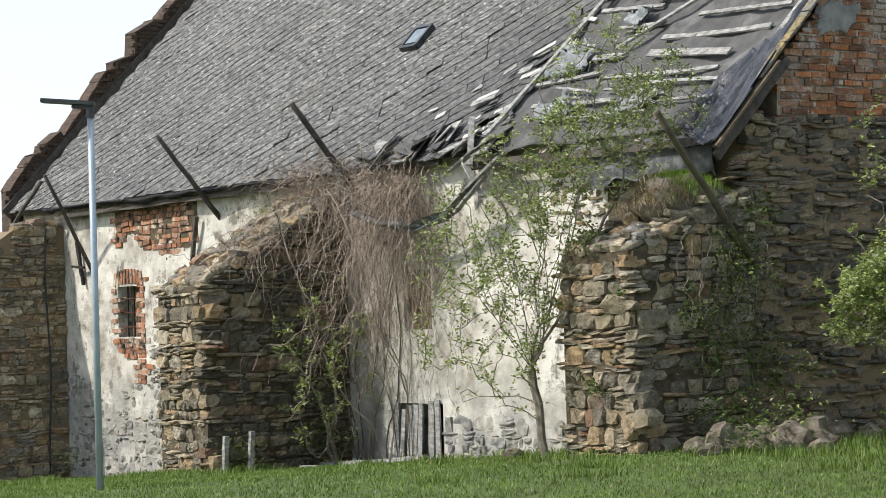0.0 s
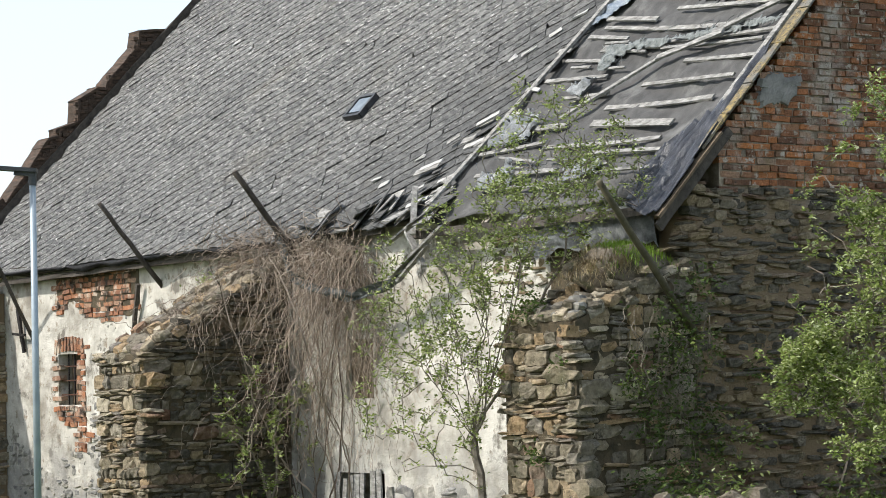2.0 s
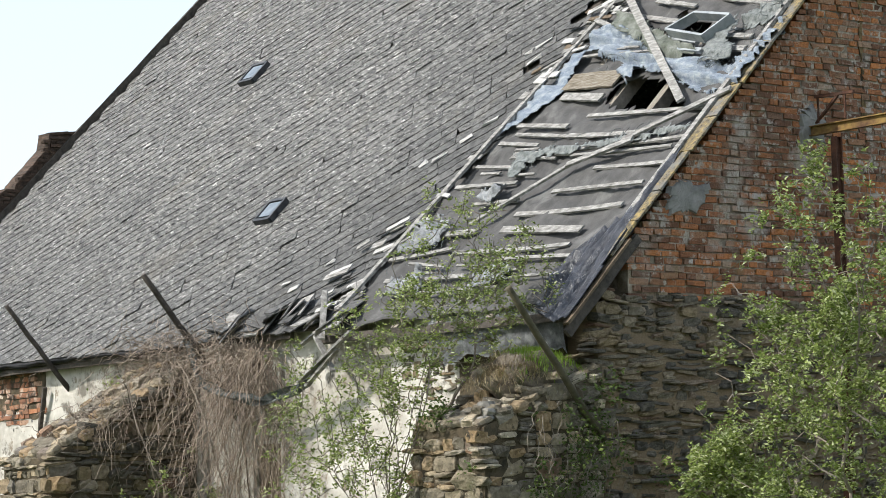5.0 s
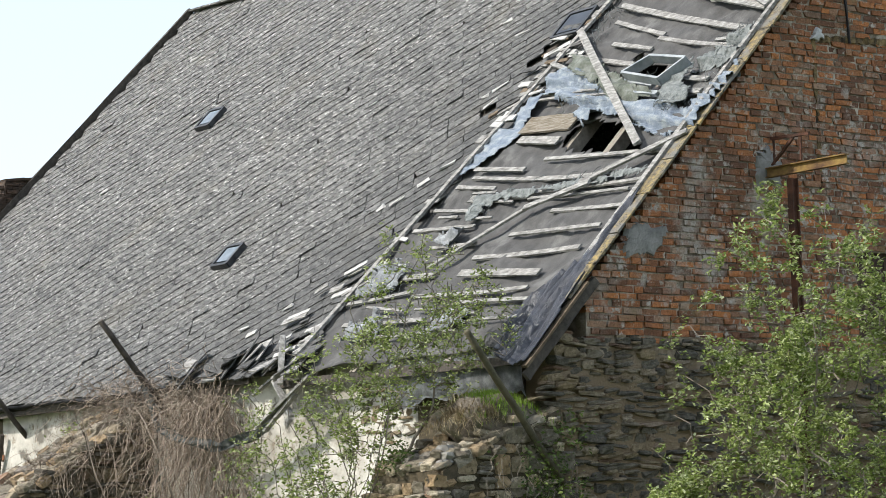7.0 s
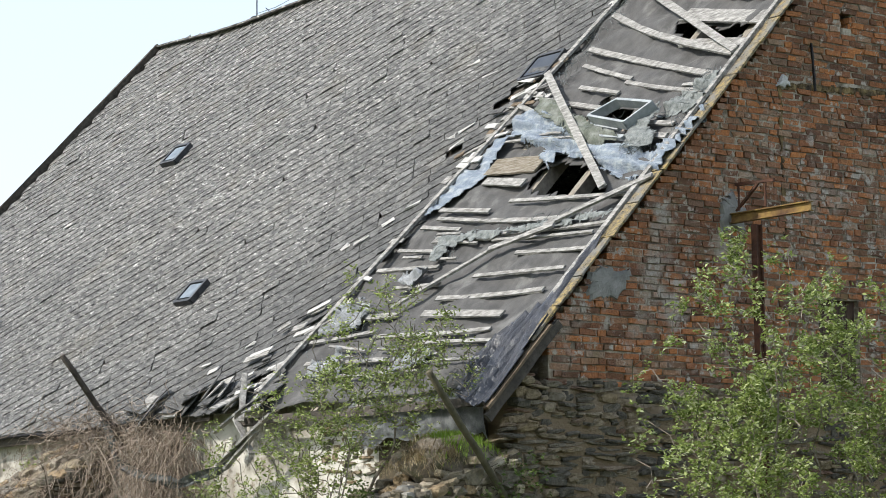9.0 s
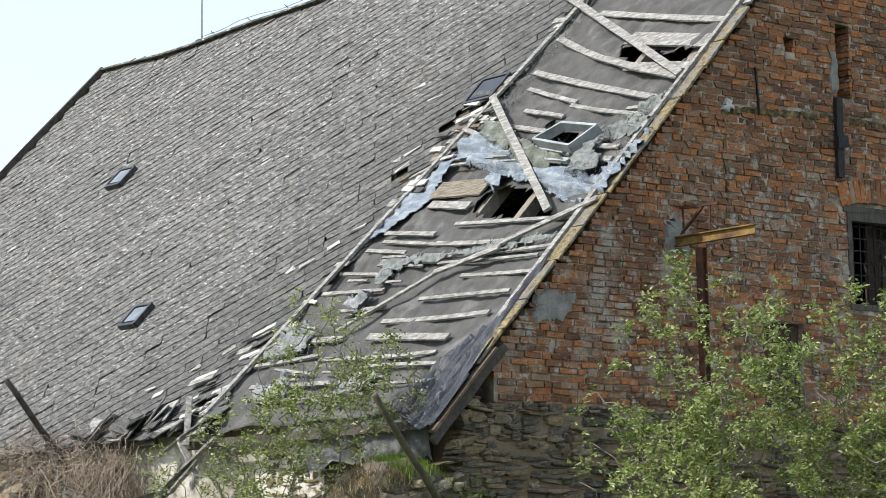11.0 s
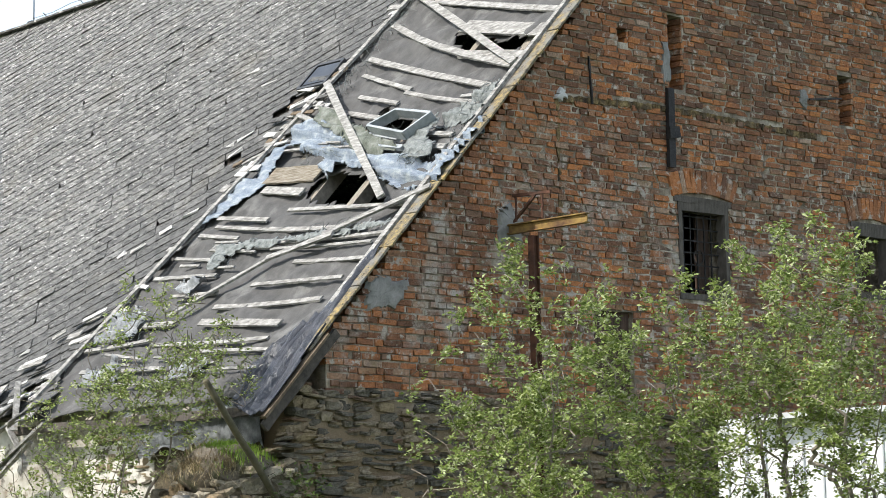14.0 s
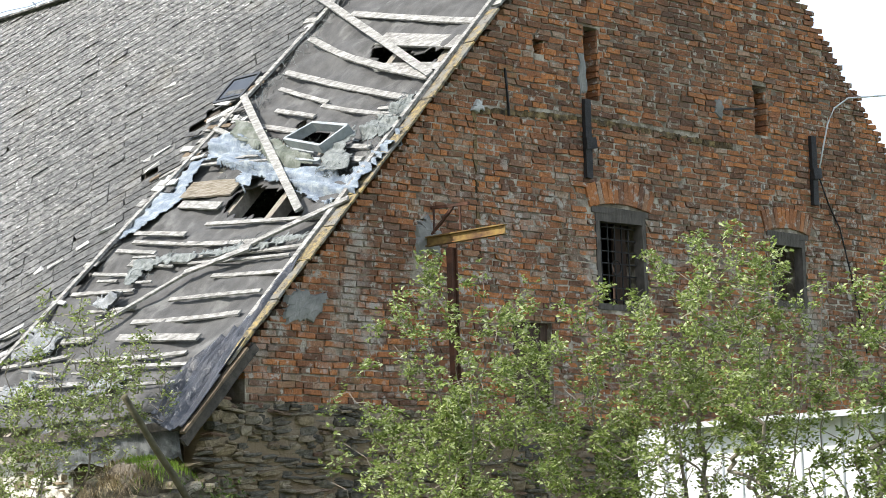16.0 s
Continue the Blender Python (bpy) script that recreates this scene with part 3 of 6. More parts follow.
def buttress(name, label, x0, x1, y0, zf, zb, zlow, seed, hs, side_stones=STONES, side_far=None):
    rng = random.Random(seed)
    ob = prism(name, [(y0 + 0.035, zlow - 0.5), (WALL_Y - 0.004, zlow - 0.5), (WALL_Y - 0.004, zb), (y0 + 0.035, zf)], "x", x0 + 0.035, x1 - 0.035, m_mortar)
    tagged(ob, label, "buttress")
    front = rubble(x0, x1, zlow - 0.1, zf, rng, lambda u, v: x0 < u < x1 and v < zf - 0.02, hs=hs)
    side_top = lambda y: zf + (zb - zf) * (y - y0) / (WALL_Y - y0)
    side = rubble(y0, WALL_Y, zlow - 0.1, zb, rng, lambda u, v: y0 + 0.03 < u < WALL_Y - 0.02 and v < side_top(u) - 0.02, hs=hs)
    lay(front, ob, STONES, SOUTH @ Matrix.Translation((0, -y0 - 0.025, 0)), rng, depth=0.22, proud=0.03, limit=150, stuff_material=m_stone_stuff)
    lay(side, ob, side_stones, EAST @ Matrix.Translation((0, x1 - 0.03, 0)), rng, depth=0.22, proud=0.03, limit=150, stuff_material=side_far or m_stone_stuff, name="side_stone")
    # sloping top, flat stones
    n = int((WALL_Y - y0) / 0.2)
    for i in range(n):
        y = y0 + (i + 0.5) * (WALL_Y - y0) / n
        x = x0 + 0.1
        while x < x1 - 0.05:
            w = rng.uniform(0.11, 0.24)
            o = new("cap_stone", rng.choice(STONES))
            o.parent = ob
            o.matrix_basis = pose(min(x + w / 2, x1 - 0.06), y, side_top(y) + rng.uniform(-0.03, 0.05), rng.uniform(-10, 10) + math.degrees(math.atan2(zb - zf, WALL_Y - y0)), rng.uniform(-9, 9), rng.uniform(-20, 20)) @ Matrix.Diagonal((w, 0.2, rng.uniform(0.07, 0.15), 1))
            x += w
    return ob


# its shaded side gets the darker schist: shade put into the stone colour
buttress_a = buttress("buttress", "sloping rubble-stone buttress overgrown with dry creeper", -9.6, -8.21, -1.55, 1.98, 3.22, -0.55, 21, (0.08, 0.2), SHADE_SCHIST, m_shade_schist_stuff)
buttress_b = buttress("buttress", "crumbling rubble-stone corner buttress with grass on top", -1.2, 0.1, -1.0, 2.12, 2.75, 0.0, 22, (0.09, 0.21))


def build_side_wall():
    rng = random.Random(31)
    ob = prism("wall_west_yard", [(-5.0, -2.0), (WALL_Y - 0.01, -2.0), (WALL_Y - 0.01, 3.12), (-0.3, 3.05), (-0.8, 2.72), (-2.0, 2.6), (-5.0, 2.4)], "x", -17.9, -17.27, m_lime)
    tagged(ob, "tall rubble-stone yard wall standing in shade", "wall", kind="structure")
    st = rubble(-2.4, WALL_Y, -1.3, 3.1, rng, lambda u, v: -2.4 < u < WALL_Y - 0.03 and v < (3.08 if u > -0.3 else 2.7), hs=(0.08, 0.18))
    st.sort(key=lambda s: -s[0])
    lay(st, ob, STONES, EAST @ Matrix.Translation((0, -17.26, 0)), rng, depth=0.22, proud=0.03, stuff_material=m_stone_stuff)
    for i in range(10):
        o = new("cap_stone", rng.choice(STONES))
        o.parent = ob
        y = 0.4 - i * 0.24
        o.matrix_basis = pose(-17.5, y, (3.12 if y > -0.3 else 2.74) + rng.uniform(-0.02, 0.06), 0, rng.uniform(-8, 8), rng.uniform(-20, 20)) @ Matrix.Diagonal((0.5, rng.uniform(0.2, 0.4), rng.uniform(0.08, 0.2), 1))


build_side_wall()


# ---- stripped edge of the roof ----
def sheet(name, poly, lift, wave, material, parent=None, cell=0.07, ragged=0.05, seed=0, label="", fold=(1.3, 3.5), crease=0.0, down=False):
    """A crumpled sheet lying on the roof slope inside a polygon of (x, y)."""
    def inside(x, y):
        x, y = x + ragged * (noise.noise(Vector((x * 5, y * 5, seed))) + 0.7 * noise.noise(Vector((x * 22, y * 22, seed)))), y + ragged * (noise.noise(Vector((x * 5, y * 5, seed + 9))) + 0.7 * noise.noise(Vector((x * 22, y * 22, seed + 9))))
        c = False
        for i in range(len(poly)):
            (ax, ay), (bx, by) = poly[i], poly[i - 1]
            if (ay > y) != (by > y) and x < (bx - ax) * (y - ay) / (by - ay) + ax:
                c = not c
        return c
    xs, ys = [p[0] for p in poly], [p[1] for p in poly]
    x0, x1, y0, y1 = min(xs) - 0.05, max(xs) + 0.05, min(ys) - 0.05, max(ys) + 0.05
    nx, ny = max(2, int((x1 - x0) / cell)), max(2, int((y1 - y0) * 1.43 / cell))
    verts, faces, idx = [], [], {}

    def v(i, j, s):
        if (i, j, s) not in idx:
            x, y = x0 + (x1 - x0) * i / nx, y0 + (y1 - y0) * j / ny
            w = wave * (abs(noise.noise(Vector((x * fold[0], y * fold[1], seed)))) * 1.6 + 0.6 * noise.noise(Vector((x * fold[0] * 4, y * fold[1] * 3, seed + 3))))
            if crease:      # sharp pulled wrinkles
                turn, run = (x * 1.4 + 0.1 * y, y) if down else (x * 0.22 + y, x)
                w = 0.5 * wave * noise.noise(Vector((run * 1.4, turn * 2.2, seed))) + crease * (0.5 - 2 * abs(noise.noise(Vector((run * 0.9, turn * 7.0, seed + 5))))) + 0.5 * crease * (0.5 - 2 * abs(noise.noise(Vector((run * 1.6, turn * 13, seed + 6)))))
            idx[i, j, s] = len(verts)
            verts.append(roof_pt(x, y, lift + w - s * 0.006))
        return idx[i, j, s]
    cells = {(i, j) for i in range(nx) for j in range(ny) if inside(x0 + (x1 - x0) * (i + 0.5) / nx, y0 + (y1 - y0) * (j + 0.5) / ny)}
    for i, j in cells:
        faces.append((v(i, j, 0), v(i + 1, j, 0), v(i + 1, j + 1, 0), v(i, j + 1, 0)))
        faces.append((v(i, j + 1, 1), v(i + 1, j + 1, 1), v(i + 1, j, 1), v(i, j, 1)))
        for di, dj, a, b in ((-1, 0, (i, j + 1), (i, j)), (1, 0, (i + 1, j), (i + 1, j + 1)), (0, -1, (i, j), (i + 1, j)), (0, 1, (i + 1, j + 1), (i, j + 1))):
            if (i + di, j + dj) not in cells:
                faces.append((v(*a, 1), v(*b, 1), v(*b, 0), v(*a, 0)))
    return mesh(name, verts, faces, material, parent, label, smooth=True)


FELT_HOLES = [[(-2.19, 3.15), (-1.46, 2.97), (-1.14, 2.84), (-0.67, 2.52), (-1.35, 2.6), (-2.24, 2.77), (-2.53, 2.9), (-2.45, 3.11)], [(-2.13, 5.01), (-0.13, 4.57), (-0.04, 4.38), (-1.63, 4.66)],
              [(-2.1, 3.63), (-1.87, 3.82), (-1.25, 3.69), (-1.35, 3.42)], [(-0.54, 3.2), (-0.13, 3.2), (-0.1, 3.02), (-0.38, 3.09)], [(-2.88, 3.92), (-2.34, 3.76), (-2.1, 3.63), (-2.47, 3.72)], [(-2.42, 4.04), (-2.15, 3.99), (-2.13, 3.89), (-2.37, 3.95)]]


def in_poly(x, y, poly):
    c = False
    for i in range(len(poly)):
        (ax, ay), (bx, by) = poly[i], poly[i - 1]
        if (ay > y) != (by > y) and x < (bx - ax) * (y - ay) / (by - ay) + ax:
            c = not c
    return c


def felt_here(x, y):
    jx, jy = x + 0.06 * noise.noise(Vector((x * 6, y * 6, 0))), y + 0.05 * noise.noise(Vector((x * 6, y * 6, 4)))
    return x > slate_edge(y) - 0.1 and not any(in_poly(jx, jy, p) for p in FELT_HOLES)


roof_plane(-4.8, -0.02, 0.34, RIDGE_Y, 0.0, 0.012, m_felt, "felt", roof, nx=100, ny=150, keep=felt_here, wave=0.07)
m_rafter = mat("pale_old_rafter", [(0.3, (0.13, 0.112, 0.088)), (0.7, (0.30, 0.27, 0.225))], 6, stretch=(6, 1.5, 1.5), bump=0.5)
for x in (-4.3, -3.35, -2.47, -1.53, -0.5):
    beam("rafter", roof_pt(x, 0.3, -0.14), roof_pt(x, RIDGE_Y, -0.14), 0.12, 0.16, m_rafter, roof, up=(0, -0.7, 0.7))
# collar beams and loft boards seen through the holes
for y, z in ((3.0, 5.2), (5.2, 7.2)):
    beam("purlin", (-6, y + 0.8, z), (-0.6, y + 0.8, z), 0.16, 0.18, m_brown_wood, roof)

N_UP = (0, -PITCH / math.hypot(1, PITCH), 1 / math.hypot(1, PITCH))


def roof_board(name, x0, y0, x1, y1, w, h, lift, material=m_grey_wood, sag=0.0, label="", seed=0):
    return beam(name, roof_pt(x0, y0, lift), roof_pt(x1, y1, lift), w, h, material, roof, label, up=N_UP, sag=sag, cuts=8, ragged=0.004, rng=random.Random(seed + int(x0 * 100)))


# long battens still nailed on, from the ridge down: start, end, width, sag
BATTENS = [(-3.3, 6.75, -0.1, 6.1, 0.09, 0.03), (-3.3, 6.3, -0.1, 5.7, 0.09, 0.03), (-2.34, 5.95, -0.07, 5.4, 0.07, 0.0), (-3.05, 5.62, 0.0, 4.89, 0.14, 0.01), (-1.51, 4.58, -0.03, 4.31, 0.19, 0.0), (-3.47, 4.83, -0.2, 3.91, 0.13, 0.03),
           (-3.31, 4.58, -1.99, 4.19, 0.09, 0.01), (-2.05, 4.15, -0.32, 3.74, 0.09, 0.03), (-2.98, 4.22, -2.02, 4.0, 0.09, 0.0), (-3.71, 4.18, -2.18, 3.83, 0.10, 0.01), (-2.5, 2.66, 0.04, 2.43, 0.08, 0.01),
           (-3.89, 2.70, -2.76, 2.56, 0.10, 0.0), (-3.79, 2.58, -2.61, 2.42, 0.07, 0.0), (-2.59, 2.42, -0.7, 2.24, 0.10, 0.02), (-3.99, 2.48, -3.08, 2.36, 0.08, 0.0), (-3.46, 2.29, -2.17, 2.16, 0.10, 0.0), (-2.9, 2.25, -0.2, 2.10, 0.07, 0.02),
           (-2.17, 2.12, -0.28, 2.0, 0.06, 0.01), (-4.1, 2.2, -2.96, 2.07, 0.07, 0.0), (-1.49, 1.89, -0.08, 1.8, 0.08, 0.01), (-1.96, 1.66, -0.3, 1.59, 0.08, 0.0), (-2.38, 1.44, -0.39, 1.36, 0.10, 0.02), (-2.41, 1.26, -0.8, 1.12, 0.15, 0.0),
           (-3.04, 1.04, -0.8, 0.95, 0.08, 0.02), (-2.06, 0.9, -0.65, 0.82, 0.07, 0.0), (-3.48, 1.66, -2.56, 1.63, 0.08, 0.0), (-4.3, 1.35, -2.9, 1.28, 0.12, 0.0), (-4.4, 1.08, -3.1, 1.12, 0.08, 0.01), (-4.1, 0.8, -2.4, 0.74, 0.09, 0.01), (-3.6, 0.6, -1.6, 0.55, 0.07, 0.0),
           (-4.2, 1.95, -2.9, 1.88, 0.08, 0.0), (-1.0, 3.44, -0.35, 3.33, 0.10, 0.0), (-1.0, 3.28, -0.3, 3.16, 0.12, 0.0), (-0.85, 3.66, -0.15, 3.5, 0.08, 0.0)]
for i, (x0, y0, x1, y1, w, sag) in enumerate(BATTENS):
    roof_board("batten", x0, y0, x1, y1, w * 0.7, 0.024, 0.05 + 0.004 * (i % 3), sag=sag, seed=i)
roof_board("sprung_batten", -3.46, 5.29, -1.96, 4.72, 0.09, 0.03, 0.10, sag=0.05, seed=90)
roof_board("sprung_batten", -1.96, 4.72, -0.17, 4.16, 0.10, 0.03, 0.10, sag=0.02, seed=91)
m_rotten = mat("rotten_board", [(0.3, (0.085, 0.064, 0.041)), (0.5, (0.192, 0.165, 0.124)), (0.7, (0.299, 0.277, 0.239))], 6, bump=0.7, stretch=(1, 7, 7))
roof_board("plank", -3.54, 3.22, -2.47, 3.14, 0.30, 0.025, 0.055, m_rotten, seed=79, label="brown rotten board")
roof_board("plank", -3.43, 3.03, -2.53, 2.90, 0.13, 0.025, 0.05, m_grey_wood, seed=78)
roof_board("plank", -1.96, 5.07, -0.03, 4.64, 0.23, 0.03, 0.03, m_grey_wood, seed=80)
roof_board("loose_board", -3.83, 4.48, -0.6, 2.5, 0.10, 0.03, 0.15, seed=81, label="long grey board lying aslant over the hole")
roof_board("loose_board", -4.33, 6.15, -0.11, 4.15, 0.10, 0.03, 0.14, seed=82, label="long grey board lying aslant over the hole")
roof_board("loose_board", 0.10, 2.58, -1.24, 2.14, 0.09, 0.03, 0.11, seed=83)
roof_board("loose_board", -1.01, 2.11, -1.95, 1.92, 0.09, 0.03, 0.13, seed=86)
roof_board("loose_board", -3.93, 4.06, -3.31, 3.86, 0.06, 0.03, 0.12, seed=87)
roof_board("loose_board", -3.1, 1.35, -1.95, 1.95, 0.06, 0.03, 0.10, seed=84)
for k in (0, 1):   # laths along the end of the slates
    roof_board("edge_lath", slate_edge(0.5) + 0.02 + 0.08 * k, 0.5, slate_edge(7.8) + 0.02 + 0.08 * k, 7.8, 0.06, 0.035, 0.07 + 0.02 * k, seed=85 + k)


def verge_boards():
    rng = random.Random(9)
    y = 0.75
    while y < 5.0:
        ln = rng.uniform(0.42, 0.62)
        a, b = roof_pt(0.06, y, 0.06 + rng.uniform(0, 0.012)), roof_pt(0.06 + rng.uniform(-0.01, 0.01), y + ln * 0.72 - 0.012, 0.06 + rng.uniform(0, 0.012))
        beam("verge_tile", a, b, 0.2 + rng.uniform(-0.02, 0.02), 0.025, m_lichen_board, roof, "grey verge board yellow with lichen" if y < 0.8 else "", up=N_UP, rng=rng)
        y += ln * 0.72
    beam("verge_lath", roof_pt(-0.07, 1.2, 0.09), roof_pt(-0.07, 7.6, 0.09), 0.07, 0.04, m_grey_wood, roof, up=N_UP)
    beam("verge_lath", roof_pt(0.02, 5.1, 0.05), roof_pt(0.02, 7.8, 0.05), 0.16, 0.03, m_grey_wood, roof, up=N_UP)
    beam("bargeboard", roof_pt(0.10, 0.05, -0.08), roof_pt(0.10, 1.05, -0.08), 0.05, 0.10, m_dark_wood, roof, up=N_UP)
    beam("bargeboard", roof_pt(0.14, 0.08, 0.02), roof_pt(0.14, 0.95, 0.02), 0.10, 0.03, m_brown_wood, roof, up=N_UP)


verge_boards()


def small_battens():
    """Thin broken laths between the long ones."""
    rng = random.Random(19)
    for i in range(16):
        y = rng.choice((rng.uniform(0.55, 1.3), rng.uniform(1.9, 2.5), rng.uniform(3.3, 3.9)))
        x = rng.uniform(slate_edge(y) + 0.15, -0.5)
        ln = rng.uniform(0.35, 1.5)
        x1 = min(x + ln, -0.1)
        if any(in_poly((x + x1) / 2, y, p) for p in FELT_HOLES):
            continue
        roof_board("broken_lath", x, y, x1, y - (x1 - x) * rng.uniform(0.02, 0.14), rng.uniform(0.025, 0.05), 0.02, 0.05 + rng.uniform(0, 0.03), m_grey_wood, seed=300 + i)
    for i in range(30):   # scraps of slate and board beside the end of the slates
        y = rng.uniform(0.5, 6.5)
        x = slate_edge(y) + rng.gauss(0.0, 0.14)
        roof_board("scrap", x, y, x + rng.uniform(0.12, 0.34), y - rng.uniform(-0.05, 0.08), rng.uniform(0.05, 0.14), 0.015, 0.06 + rng.uniform(0, 0.04), (m_grey_wood, m_slate, m_pale_slate)[i % 3], seed=400 + i)


def wreckage():
    """Snapped boards and slates where the slates give way beside the upper roof window."""
    rng = random.Random(29)
    for i in range(34):
        y = rng.uniform(3.45, 4.75)
        x = slate_edge(y) - abs(rng.gauss(0.05, 0.32))
        ln, turn = rng.uniform(0.14, 0.5), rng.choice((0.45, -0.1, -0.16, 0.5)) + rng.uniform(-0.1, 0.1)
        roof_board("scrap", x, y, x + ln * math.cos(turn), y + ln * math.sin(turn) * 0.7, rng.uniform(0.03, 0.11), 0.015, 0.035 + rng.uniform(0, 0.05), (m_grey_wood, m_pale_slate, m_brown_wood, m_slate)[i % 4], seed=800 + i)
    for i in range(26):      # the same along the foot of the slates
        y = rng.uniform(0.5, 1.5)
        x = slate_edge(y) - abs(rng.gauss(0.0, 0.45))
        ln, turn = rng.uniform(0.14, 0.45), rng.uniform(0.2, 0.7)
        roof_board("scrap", x, y, x + ln * math.cos(turn), y + ln * math.sin(turn) * 0.7, rng.uniform(0.03, 0.12), 0.015, 0.035 + rng.uniform(0, 0.05), (m_pale_slate, m_slate, m_grey_wood)[i % 3], seed=900 + i)


m_pale_slate = mat("pale_broken_slate", [(0.3, (0.28, 0.275, 0.26)), (0.7, (0.5, 0.49, 0.47))], 8, rough=0.7, bump=0.4)
small_battens()
wreckage()
m_tarp = mat("torn_blue_tarp", [(0.3, (0.13, 0.165, 0.215)), (0.5, (0.225, 0.265, 0.310)), (0.68, (0.38, 0.41, 0.425))], 6, rough=0.42, bump=0.8, bump_scale=22, bump_dist=0.04, stretch=(1, 2, 2), stain=(0.09, 0.125, 0.185), stain_scale=5.0, stain_lo=0.52, stain_hi=0.7)
m_dark_tarp = mat("dark_blue_tarp", [(0.3, (0.020, 0.023, 0.032)), (0.7, (0.062, 0.068, 0.082))], 5, rough=0.34, bump=0.9, bump_scale=5, bump_dist=0.06)
m_rag = mat("grey_rag", [(0.3, (0.07, 0.08, 0.076)), (0.7, (0.25, 0.265, 0.26))], 14, rough=0.9, bump=0.9, bump_scale=30)
tarp = sheet("tarpaulin", [(-3.71, 3.67), (-3.87, 3.94), (-3.3, 3.89), (-2.7, 3.72), (-1.7, 3.35), (-0.88, 3.1), (-0.28, 2.95), (-0.19, 3.06), (0.05, 3.46), (0.14, 3.3), (0.09, 2.87), (0.08, 2.69), (-0.12, 2.58), (-0.67, 2.71), (-1.26, 2.94), (-1.68, 3.09), (-2.18, 3.18), (-2.2, 3.04), (-2.66, 3.27), (-2.84, 3.42)], 0.07, 0.10, m_tarp, cell=0.022, ragged=0.05, seed=3, fold=(1.5, 4.5), crease=0.12)
tagged(tarp, "torn pale blue tarpaulin crumpled over the broken roof", "tarpaulin")
strip = sheet("tarpaulin", [(-3.70, 3.66), (-3.62, 3.35), (-3.46, 3.12), (-3.72, 2.87), (-4.22, 2.62), (-4.27, 2.75), (-3.92, 3.66)], 0.05, 0.05, m_tarp, cell=0.025, ragged=0.03, seed=5, crease=0.05)
tagged(strip, "narrow strip of pale blue tarpaulin along the slates", "tarpaulin")
dark = sheet("tarpaulin", [(0.02, 2.0), (-0.08, 1.65), (-0.14, 1.2), (-0.4, 0.94), (-0.61, 0.81), (-0.68, 0.56), (-0.45, 0.2), (0.10, 0.03), (0.16, 0.2), (0.15, 0.8), (0.05, 1.3)], 0.085, 0.08, m_dark_tarp, cell=0.022, ragged=0.012, seed=8, fold=(4.5, 1.2), crease=0.08, down=True)
tagged(dark, "dark blue tarpaulin draped over the roof corner", "tarpaulin")


m_green_sheet = mat("grey_green_sheet", [(0.3, (0.061, 0.071, 0.054)), (0.5, (0.128, 0.140, 0.114)), (0.7, (0.231, 0.242, 0.221))], 6, rough=0.7, bump=0.9, bump_scale=7, bump_dist=0.06)
tagged(sheet("torn_sheet", [(-3.48, 4.08), (-3.15, 4.02), (-2.43, 3.72), (-1.15, 3.24), (-1.3, 3.1), (-2.06, 3.36), (-2.76, 3.68), (-3.3, 3.84)], 0.13, 0.06, m_green_sheet, cell=0.025, ragged=0.04, crease=0.09, seed=13, fold=(1.4, 3.4)), "torn grey-green sheet over the broken battens", "sheet")
tagged(sheet("torn_sheet", [(-0.88, 3.06), (-0.99, 3.24), (-0.93, 3.54), (-0.81, 3.60), (-0.69, 3.35), (-0.3, 3.02), (-0.6, 3.0)], 0.14, 0.08, m_rag, cell=0.025, ragged=0.06, crease=0.05, seed=17, fold=(3.0, 1.2)), "torn grey rag snagged beside the verge", "sheet")

tagged(sheet("torn_sheet", [(-0.95, 3.50), (-0.47, 3.70), (-0.42, 3.9), (-0.21, 3.98), (-0.10, 3.95), (-0.04, 3.62), (-0.12, 3.38), (-0.4, 3.52)], 0.10, 0.06, m_rag, cell=0.025, ragged=0.07, seed=21, crease=0.10), "grey-green net bunched up against the verge", "sheet")
tagged(sheet("torn_sheet", [(-3.3, 2.25), (-2.2, 2.24), (-1.0, 2.22), (-0.1, 2.2), (-0.15, 2.14), (-1.1, 2.16), (-2.2, 2.16), (-2.95, 2.14), (-2.98, 1.9), (-3.1, 1.92)], 0.08, 0.03, m_rag, cell=0.025, ragged=0.06, seed=23, crease=0.06), "grey net caught along the battens", "sheet")


def netting(x, y, rx, ry, n, seed, turn=None):
    """Frayed netting: many thin torn ribbons lying over the battens round (x, y)."""
    rng = random.Random(seed)
    verts, faces = [], []
    for i in range(n):
        px, py = rng.gauss(x, rx), rng.gauss(y, ry)
        ang = rng.gauss(turn, 0.5) if turn is not None else rng.uniform(0, 6.3)
        ln, w = rng.uniform(0.05, 0.22), rng.uniform(0.0012, 0.0035)
        k, lift = len(verts), rng.uniform(0.05, 0.14)
        steps = 4
        for j in range(steps + 1):
            f = j / steps
            cx, cy = px + math.cos(ang + 0.25 * f) * ln * f, py + math.sin(ang + 0.25 * f) * ln * f * 0.7
            ww = w * (1 - 0.6 * f)
            bend = lift + 0.04 * math.sin(f * 3 + i)
            for s1, l in ((-1, 0), (1, 0), (1, -0.006), (-1, -0.006)):
                verts.append(roof_pt(cx - math.sin(ang) * ww * s1, cy + math.cos(ang) * ww * s1 * 0.7, bend + l))
        for j in range(steps):
            for q in range(4):
                faces.append((k + 4 * j + q, k + 4 * j + (q + 1) % 4, k + 4 * j + 4 + (q + 1) % 4, k + 4 * j + 4 + q))
    tagged(mesh("netting", verts, faces, m_rag), "frayed grey plastic netting caught on the battens", "netting", group="torn netting", kind="stuff")


